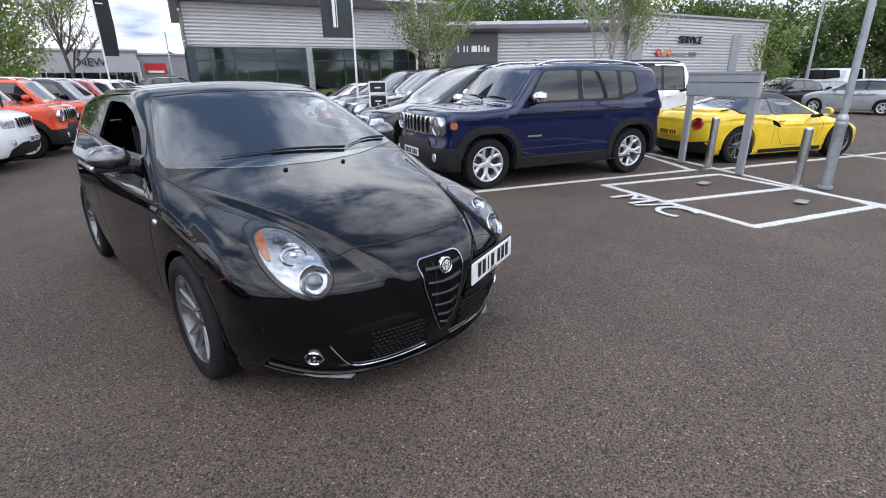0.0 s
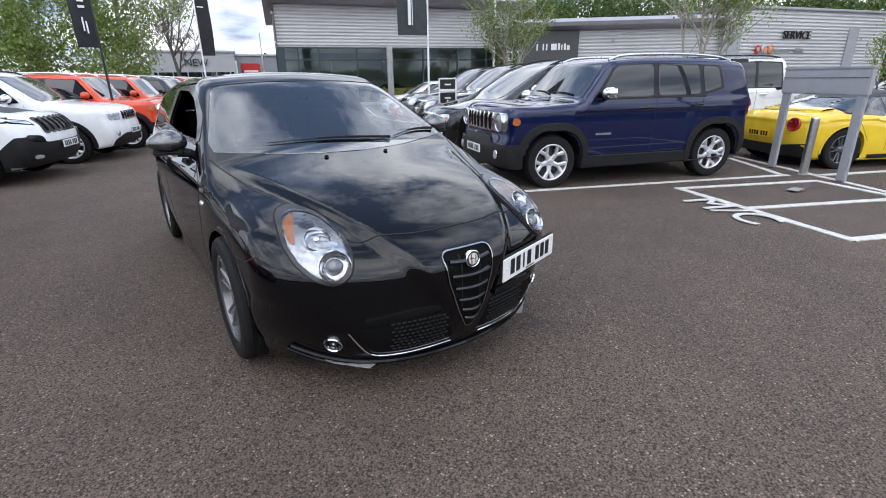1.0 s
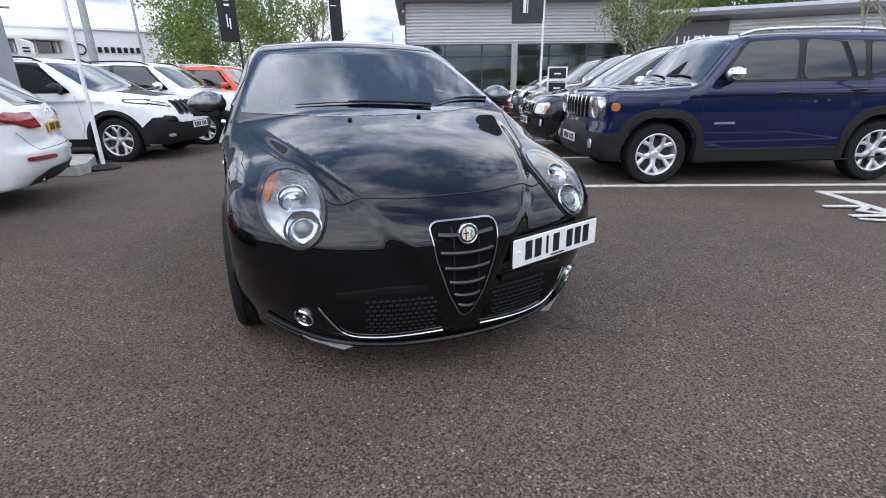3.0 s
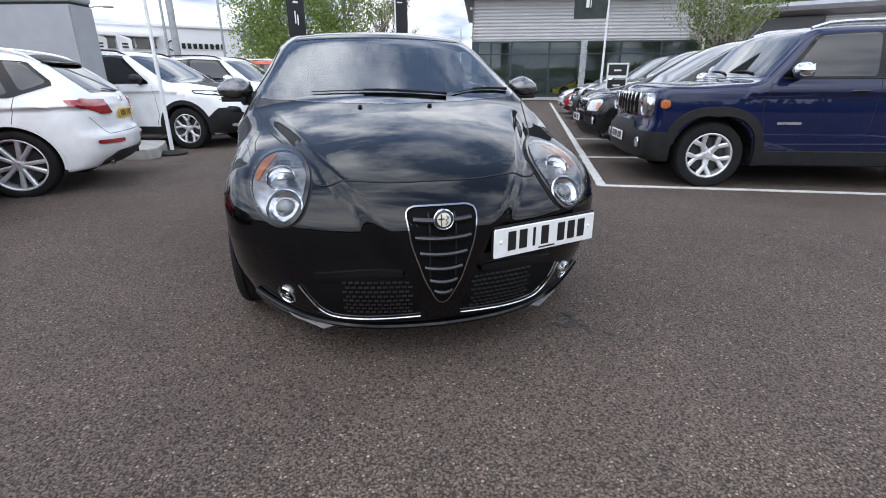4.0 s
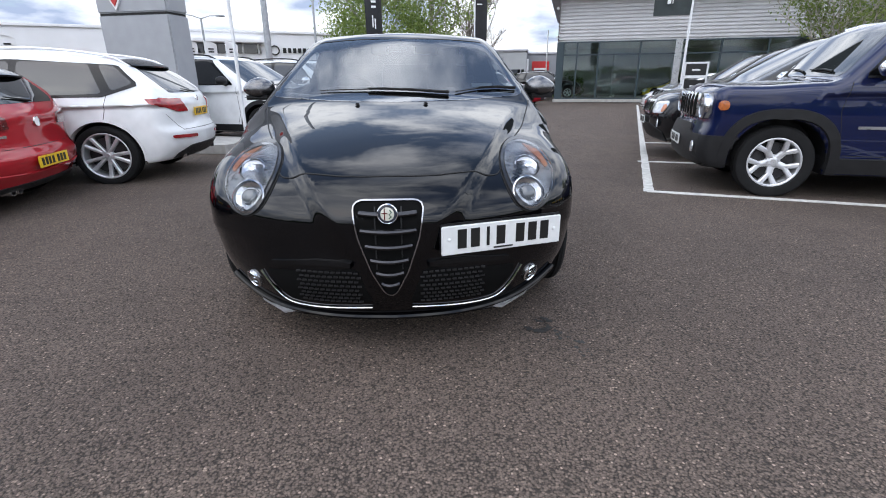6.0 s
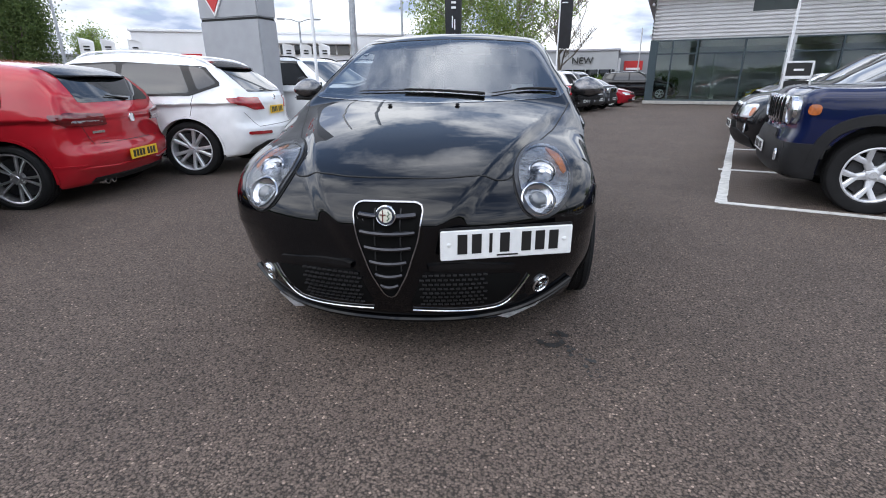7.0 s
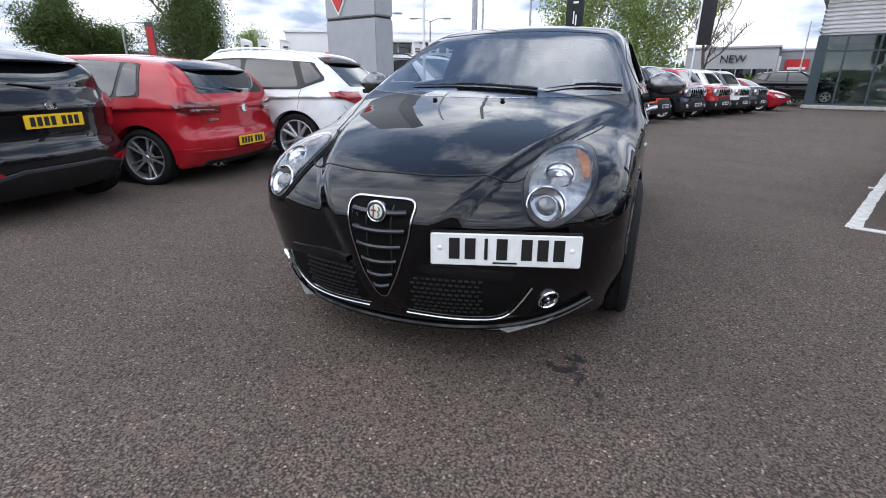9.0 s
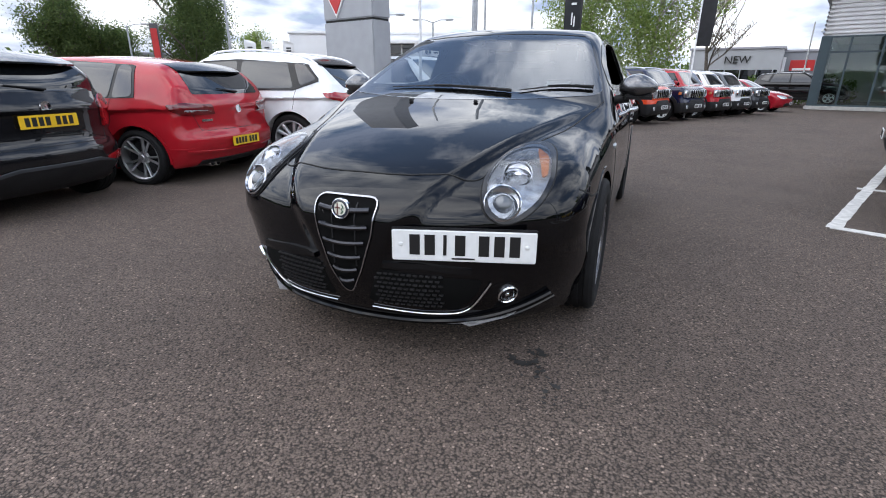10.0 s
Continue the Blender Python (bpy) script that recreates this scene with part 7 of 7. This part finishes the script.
def pole(name, x, y, h, r0, r1, material, label, category="pole", group="", base=0.0):
    t = thing(name, pose(x, y, gz(x, y)), label, category, group)
    part("shaft", lathe([(r0, -0.1), (r0, 0.05), (r1, h), (0.001, h + 0.01)], 16), material, t)
    if base:
        part("base", lathe([(base, 0.0), (base, 0.03), (base * 0.6, 0.06), (r0, 0.08)], 24), M_PLAS, t)
    return t


pole("flag_pole", -3.10, 7.06, 4.6, 0.030, 0.024, M_WPOLE, "slim white pole on a round black foot", base=0.22)
pole("lamp_post", -5.01, 15.18, 9.0, 0.11, 0.07, M_GALV, "tall galvanised lamp post behind parked cars")
pole("thin_post", 16.26, 19.63, 8.5, 0.06, 0.045, M_WPOLE, "thin pale post before the showroom")
pole("thin_post", -6.16, 27.7, 9.0, 0.07, 0.05, M_GALV, "thin grey post far behind the cars")
pole("thin_post", -8.66, 26.9, 9.0, 0.07, 0.05, M_GALV, "thin grey post far behind the cars")
pole("thin_post", 9.4, 39.0, 5.0, 0.05, 0.04, M_WPOLE, "thin pale post by the hedge")


def street_lamp(x, y, h, ang, twin=False):
    t = pole("street_lamp", x, y, h, 0.09, 0.05, M_GALV, "tall grey street lamp with a short arm", "street lamp", "street lamps")
    for k, s in enumerate((1, -1) if twin else (1,)):
        d = Vector((math.cos(radians(ang)), math.sin(radians(ang)), 0)) * s
        part("arm", tube([(0, 0, h - 0.05), tuple(d * 0.5 + Vector((0, 0, h + 0.12))), tuple(d * 0.9 + Vector((0, 0, h + 0.14)))], 0.03, 8), M_GALV, t)
        part("lantern", moved(box(0, 0, 0, 0.55, 0.22, 0.10, 0.04), pose(*(d * 1.1 + Vector((0, 0, h + 0.13))), 0, 0, ang)), M_GALV, t)


street_lamp(-31.5, 22.0, 4.6, 40)
street_lamp(-20.4, 19.6, 5.2, 200)
street_lamp(-14.5, 25.5, 4.8, 20, True)
street_lamp(-13.5, 30.5, 5.0, 20, True)
street_lamp(29.9, 5.1, 5.1, 80, True)


def cloth(w, h, seed, wave=0.05):
    """A hanging flag with folds."""
    rng = np.random.default_rng(seed)
    ph = rng.uniform(0, 6, 3)
    nx, nz = 9, 22
    u, v = np.meshgrid(np.linspace(0, 1, nx), np.linspace(0, 1, nz))
    edge = np.where(v > 0.82, 1 - ((v - 0.82) / 0.18) ** 2 * 0.75, 1.0) * (1 - 0.10 * (1 - v))
    x = u * w * edge
    y = wave * u * np.sin(5 * v + 3 * u + ph[0]) + 0.3 * wave * np.sin(11 * v + ph[1])
    p = np.stack([x, y, v * h], -1).reshape(-1, 3)
    q = p + (0, 0.006, 0)
    n = nx * nz
    f = [(j * nx + i, j * nx + i + 1, (j + 1) * nx + i + 1, (j + 1) * nx + i) for j in range(nz - 1) for i in range(nx - 1)]
    return np.concatenate([p, q]), f + [tuple(n + k for k in reversed(a)) for a in f]


def feather_flag(x, y, z0, h, w, ang, pmat, cmat, label, bars=(), seed=1, band=None):
    t = thing("feather_flag", pose(x, y, gz(x, y), 0, 0, ang), label, "flag", "feather flags")
    part("pole", tube([(0, 0, 0), (0, 0, z0 + h * 0.9), (0.04, 0, z0 + h + 0.02)], [0.028, 0.022, 0.012], 10), pmat, t)
    c = part("cloth", moved(cloth(w, h, seed), pose(0.02, 0, z0)), cmat, t)
    for k, (bx, bz, bw, bh) in enumerate(bars):
        part("print_bar", box(bx, -0.055, z0 + bz, bw, 0.004, bh, 0.0), M_WHITEP, c, smooth=False)
        part("print_bar", box(bx, 0.065, z0 + bz, bw, 0.004, bh, 0.0), M_WHITEP, c, smooth=False)
    part("ground_spike", lathe([(0.16, 0.0), (0.16, 0.03), (0.03, 0.06)], 16), M_PLAS, t)
    return t


feather_flag(1.84, 17.68, 2.35, 2.6, 0.46, 8, M_WPOLE, M_FLAG, "dark feather flag twisted in the wind on a white pole", [(0.16, 1.50, 0.20, 0.035)], 3)
feather_flag(-1.08, 12.14, 2.20, 2.3, 0.42, 188, M_BPOLE, M_FLAG, "black feather flag with white letters on a black pole", [(0.16, 0.40, 0.03, 0.24), (0.22, 0.46, 0.03, 0.28), (0.19, 0.80, 0.12, 0.05), (0.19, 0.92, 0.12, 0.05), (0.19, 1.10, 0.12, 0.05)], 5)
feather_flag(5.69, 9.33, 2.46, 2.4, 0.80, 165, M_WPOLE, M_FLAGG, "dark grey flag with a white stripe on a white pole", [(0.40, 0.62, 0.018, 0.8), (0.47, 0.52, 0.07, 0.6)], 8)

t = thing("stand_board", pose(5.05, 7.55, gz(5, 7.5), 0, 0, -16), "white framed stand with two black panels", "notice stand")
part("stem", tube([(0, 0, 0), (0, 0, 1.0)], 0.02, 8), M_WPOLE, t)
part("frame", joined(box(-0.19, 0, 1.17, 0.03, 0.03, 0.55, 0.005), box(0.19, 0, 1.17, 0.03, 0.03, 0.55, 0.005), box(0, 0, 1.44, 0.41, 0.03, 0.03, 0.005), box(0, 0, 0.90, 0.41, 0.03, 0.03, 0.005), box(0, 0, 1.20, 0.41, 0.03, 0.05, 0.005)), M_WPOLE, t)
for z in (1.32, 1.04):
    pn = part("panel", box(0, 0.0, z, 0.35, 0.012, 0.21), M_INK, t)
    part("print_bar", box(0, -0.008, z, 0.14, 0.004, 0.03), M_WHITEP, pn, smooth=False)
part("foot", box(0, 0, 0.01, 0.4, 0.3, 0.02, 0.004), M_PLAS, t)

# totem sign
_a, _b = Vector((-5.60, 7.66, 0)), Vector((-4.24, 7.34, 0))
_d = (_b - _a).normalized()
t = thing("totem_sign", pose(_a.x, _a.y, -0.05, 0, 0, math.degrees(math.atan2(_d.y, _d.x))), "tall grey totem sign with a red shield", "totem sign")
W = (_b - _a).length
part("lower_panel", box(W / 2, 0.25, 1.13, W, 0.5, 2.26, 0.02), M_GREYP, t)
part("joint", box(W / 2, 0.25, 2.275, W - 0.06, 0.46, 0.04), M_SEAM, t)
part("upper_panel", box(W / 2, 0.25, 4.0, W, 0.5, 3.40, 0.02), M_GREYP, t)
sh = [(0.42, 2.40), (0.24, 2.68), (0.26, 2.93), (0.42, 3.02), (0.58, 2.93), (0.60, 2.68)]
part("shield_edge", prism([(x * 1.0 + (x - 0.42) * 0.22, 2.71 + (z - 2.71) * 1.22) for x, z in sh], 0.03, "y", -0.03), M_WHITEP, t)
part("shield", prism(sh, 0.03, "y", -0.045), M_REDS, t)

for x, y in ((-21.4, 21.7), (-20.7, 22.3), (-19.8, 23.1), (-13.2, 27.2), (-12.3, 27.6), (-11.3, 28.0)):
    t = thing("banner", pose(x, y, gz(x, y), 0, 0, 25), "white dealer banner on a thin pole", "banner", "white banners")
    part("pole", tube([(0, 0, 0), (0, 0, 3.55)], 0.03, 8), M_WPOLE, t)
    c = part("cloth", moved(cloth(0.62, 1.1, int(abs(x * 7))), pose(0.02, 0, 2.4)), M_WHITEP, t)
    part("print_bar", joined(box(0.3, -0.06, 2.95, 0.28, 0.004, 0.08), box(0.3, -0.06, 3.1, 0.28, 0.004, 0.08)), M_INK, c, smooth=False)
t = thing("red_tower_sign", pose(-24.4, 18.4, -0.2, 0, 0, 35), "narrow dark tower sign with a red panel", "totem sign")
part("tower", box(0, 0, 2.05, 0.40, 0.22, 4.1, 0.02), M_SIGN, t)
part("red_panel", box(0, -0.12, 2.9, 0.32, 0.03, 1.9, 0.01), M_REDS, t)
t = thing("bike_shelter", pose(56.0, 13.2, -0.25, 0, 0, -20), "flat cream roofed shelter", "shelter")
part("roof", box(0, 0, 2.1, 4.6, 2.6, 0.16, 0.03), M_CLADW, t)
for x in (-2.1, 2.1):
    for y in (-1.1, 1.1):
        part("post", box(x, y, 1.0, 0.1, 0.1, 2.1), M_GALV, t)
part("dark_fence", box(0, 1.4, 0.9, 9.0, 0.1, 1.9), M_FRAME, t)


# ---- trees ----
def leaves(centres, size, seed, per=1, spread=0.0):
    """Many small folded leaf clumps round the given places."""
    rng = np.random.default_rng(seed)
    c = np.repeat(np.asarray(centres, float), per, 0)
    c = c + rng.normal(0, spread, c.shape)
    n = len(c)
    a, b0 = rng.normal(size=(n, 3)), rng.normal(size=(n, 3))
    a /= np.linalg.norm(a, axis=1)[:, None]
    b0 -= (b0 * a).sum(1)[:, None] * a
    b0 /= np.linalg.norm(b0, axis=1)[:, None]
    nr = np.cross(a, b0)
    s = size * rng.uniform(0.6, 1.4, n)[:, None]
    v = np.stack([c - a * s, c + b0 * s * 0.55 + nr * s * 0.18, c + a * s, c - b0 * s * 0.55 + nr * s * 0.18], 1).reshape(-1, 3)
    f = [(4 * i, 4 * i + 1, 4 * i + 2, 4 * i + 3) for i in range(n)]
    return v, f


def limbs(h, r, spread, levels, seed, stems=1, first=0.25, thin=0.45):
    """Trunk, boughs and twigs as tapering tubes; gives the mesh and the twig ends."""
    rng = np.random.default_rng(seed)
    geos, tips = [], []
    def grow(p, d, length, rad, level):
        pts = [p]
        for k in range(4):
            d = d + rng.normal(0, 0.10, 3) + (0, 0, 0.05)
            d /= np.linalg.norm(d)
            pts.append(pts[-1] + d * length / 4)
        geos.append(tube(pts, np.linspace(rad, rad * 0.45, 5), 7 if level < 2 else 4))
        if level >= levels:
            tips.extend(pts[1:])
            return
        for k in range(rng.integers(4, 7) if level else 9):
            u = rng.uniform(first if level == 0 else 0.3, 1.0)
            q = pts[min(int(u * 4), 3)] + (pts[min(int(u * 4), 3) + 1] - pts[min(int(u * 4), 3)]) * (u * 4 % 1)
            a = rng.uniform(0, 2 * math.pi)
            out = np.array([math.cos(a), math.sin(a), rng.uniform(0.1, 0.9)])
            nd = d * 0.45 + out * spread
            grow(q, nd / np.linalg.norm(nd), length * rng.uniform(0.42, 0.62), max(rad * thin, 0.017), level + 1)
    for s in range(stems):
        a = rng.uniform(0, 6.28)
        d = np.array([0.16 * math.cos(a) * (stems > 1), 0.16 * math.sin(a) * (stems > 1), 1.0])
        grow(np.array([0.08 * math.cos(a) * (stems > 1), 0.08 * math.sin(a) * (stems > 1), -0.1]), d, h * 0.72, r, 0)
    return joined(*geos), np.array(tips)


def tree(x, y, h, r, spread, levels, seed, lmat, bark, size, per, scatter, label, name="tree", stems=1, first=0.25, thin=0.45, mass=()):
    t = thing(name, pose(x, y, gz(x, y)), label, "tree", "trees")
    wood, tips = limbs(h, r, spread, levels, seed, stems, first, thin)
    part("trunk", wood, bark, t)
    if mass:
        rng = np.random.default_rng(seed)
        more = []
        for mx, my, mr, lo, hi, n in mass:
            q = rng.normal(size=(n, 3))
            q *= (rng.uniform(0.15, 1.0, n) ** 0.5 / np.linalg.norm(q, axis=1))[:, None]
            q *= 1 + 0.18 * np.sin(7 * np.arctan2(q[:, 1:2], q[:, :1]) + 5 * q[:, 2:])
            more.append(q * (mr, mr, (hi - lo) / 2) + (mx, my, (lo + hi) / 2))
        tips = np.concatenate([tips] + more)
    if per:
        part("crown", leaves(tips, size, seed, per, scatter), lmat, t, smooth=False)
    return t


tree(-4.6, 34.6, 9.6, 0.17, 0.62, 3, 11, M_LEAF, M_BARKW, 0.085, 9, 0.34, "tall leafy birch behind the parked cars", first=0.12, mass=[(0.2, 0, 1.9, 1.0, 4.6, 300), (-0.3, 0.2, 2.0, 3.2, 8.4, 430), (0.9, -0.3, 1.6, 2.2, 6.4, 230), (-1.0, 0.2, 1.3, 1.6, 5.0, 150)])
tree(-0.5, 34.1, 9.4, 0.16, 0.60, 3, 12, M_LEAF, M_BARKW, 0.085, 9, 0.34, "tall leafy birch behind the parked cars", first=0.12, mass=[(0.1, 0, 2.0, 1.0, 4.8, 300), (0.2, 0.2, 2.0, 3.2, 8.2, 430), (-1.0, -0.3, 1.6, 2.0, 6.0, 220), (1.2, 0.2, 1.3, 1.4, 5.2, 170)])
tree(4.35, 41.2, 9.6, 0.15, 0.62, 4, 13, M_LEAF, M_BARK, 0.1, 0, 0, "bare tree with fine grey branches", "bare_tree", thin=0.42, first=0.25)
tree(15.4, 17.3, 5.6, 0.05, 0.40, 2, 14, M_LEAFY, M_BARKW, 0.055, 10, 0.16, "slim young tree with pale leaves", stems=3, first=0.35)
tree(19.4, 10.4, 6.6, 0.07, 0.55, 2, 15, M_LEAF, M_BARKW, 0.055, 13, 0.22, "leafy tree with several pale stems", stems=4, first=0.45)
tree(27.6, 6.5, 3.7, 0.05, 0.42, 2, 16, M_LEAF, M_BARK, 0.055, 12, 0.18, "small leafy tree by the parked cars", first=0.3)
tree(-29.2, 25.6, 8.4, 0.22, 0.55, 3, 17, M_LEAFD, M_BARK, 0.065, 16, 0.35, "broad leafy willow across the road", first=0.1, mass=[(0, 0, 2.0, 0.6, 6.0, 1300), (0.2, 0, 1.8, 3.0, 8.2, 1300)])
tree(-25.8, 27.0, 3.9, 0.10, 0.6, 3, 21, M_LEAF, M_BARK, 0.06, 12, 0.25, "small pale leafy tree across the road", first=0.2)
tree(-38.0, 20.6, 6.0, 0.22, 0.7, 3, 18, M_LEAFD, M_BARK, 0.07, 34, 0.40, "dark leafy tree across the road", first=0.15)
tree(-37.0, 23.8, 4.6, 0.18, 0.7, 3, 19, M_LEAFD, M_BARK, 0.07, 30, 0.40, "dark leafy tree across the road", first=0.12)
tree(-44.0, 18.0, 4.6, 0.18, 0.7, 3, 20, M_LEAFD, M_BARK, 0.07, 28, 0.40, "dark leafy tree across the road", first=0.12)


def thicket(name, spots, size, seed, material, label):
    """A wood or hedge as one mass of leaf clumps: (x, y, radius, low, high, count) mounds."""
    rng = np.random.default_rng(seed)
    cs = []
    for x, y, r, lo, hi, n in spots:
        q = rng.normal(size=(n, 3))
        q /= np.linalg.norm(q, axis=1)[:, None]
        q *= rng.uniform(0.75, 1.05, n)[:, None]
        q[:, 2] = (lo + hi) / 2 + q[:, 2] * (hi - lo) / 2
        q[:, :2] = q[:, :2] * r + (x, y)
        cs.append(q)
    return tagged(part(name, leaves(np.concatenate(cs), size, seed, 1, size * 0.8), material, smooth=False), label, "foliage", kind="stuff")


rng = np.random.default_rng(4)
spots = []
for k in range(46):
    u = k / 45
    a = radians(40 + 62 * u)
    d = rng.uniform(50, 62)
    x, y = d * math.sin(a), d * math.cos(a) - 1.5
    top = rng.uniform(9.2, 11.6) * (0.92 + 0.08 * math.sin(9 * u)) - 2.2 * u
    for j in range(9):
        lo = rng.uniform(-0.5, top * 0.68)
        spots.append((x + rng.normal(0, 1.6), y + rng.normal(0, 1.6), rng.uniform(1.2, 2.4), lo, min(lo + rng.uniform(2.2, 4.2), top), 330))
thicket("woodland", spots, 0.165, 5, M_LEAFD, "mixed leafy woodland behind the yard")
thicket("hedge", [(6.5 + 0.6 * k, 38.2 - 0.15 * k, 0.6, -0.3, 1.35 + 0.1 * math.sin(3 * k), 420) for k in range(9)], 0.09, 6, M_HEDGE, "clipped bright green hedge")
spots = []
for k in range(70):
    a = 2 * math.pi * k / 70
    if 0.9 < a < 1.7:
        continue
    d = rng.uniform(95, 125)
    spots.append((d * math.sin(a), d * math.cos(a), rng.uniform(4, 7), -1.0, rng.uniform(3.5, 6.0), 330))
thicket("far_woods", spots, 0.55, 7, M_LEAFD, "far woods round the horizon")
# Added behind the camera, out of view, to darken reflections in paint and glass.
spots = []
for k in range(44):
    a = radians(112 + 150 * k / 43)
    d = rng.uniform(38, 50)
    for j in range(3):
        lo = rng.uniform(-0.5, 0.6)
        spots.append((d * math.sin(a) + rng.normal(0, 1.5), d * math.cos(a) + rng.normal(0, 1.5), rng.uniform(1.8, 3.0), lo, lo + rng.uniform(1.6, 2.6), 130))
thicket("unseen_reflection_belt", spots, 0.42, 9, M_LEAFD, "unseen leafy belt added behind the camera for reflections")
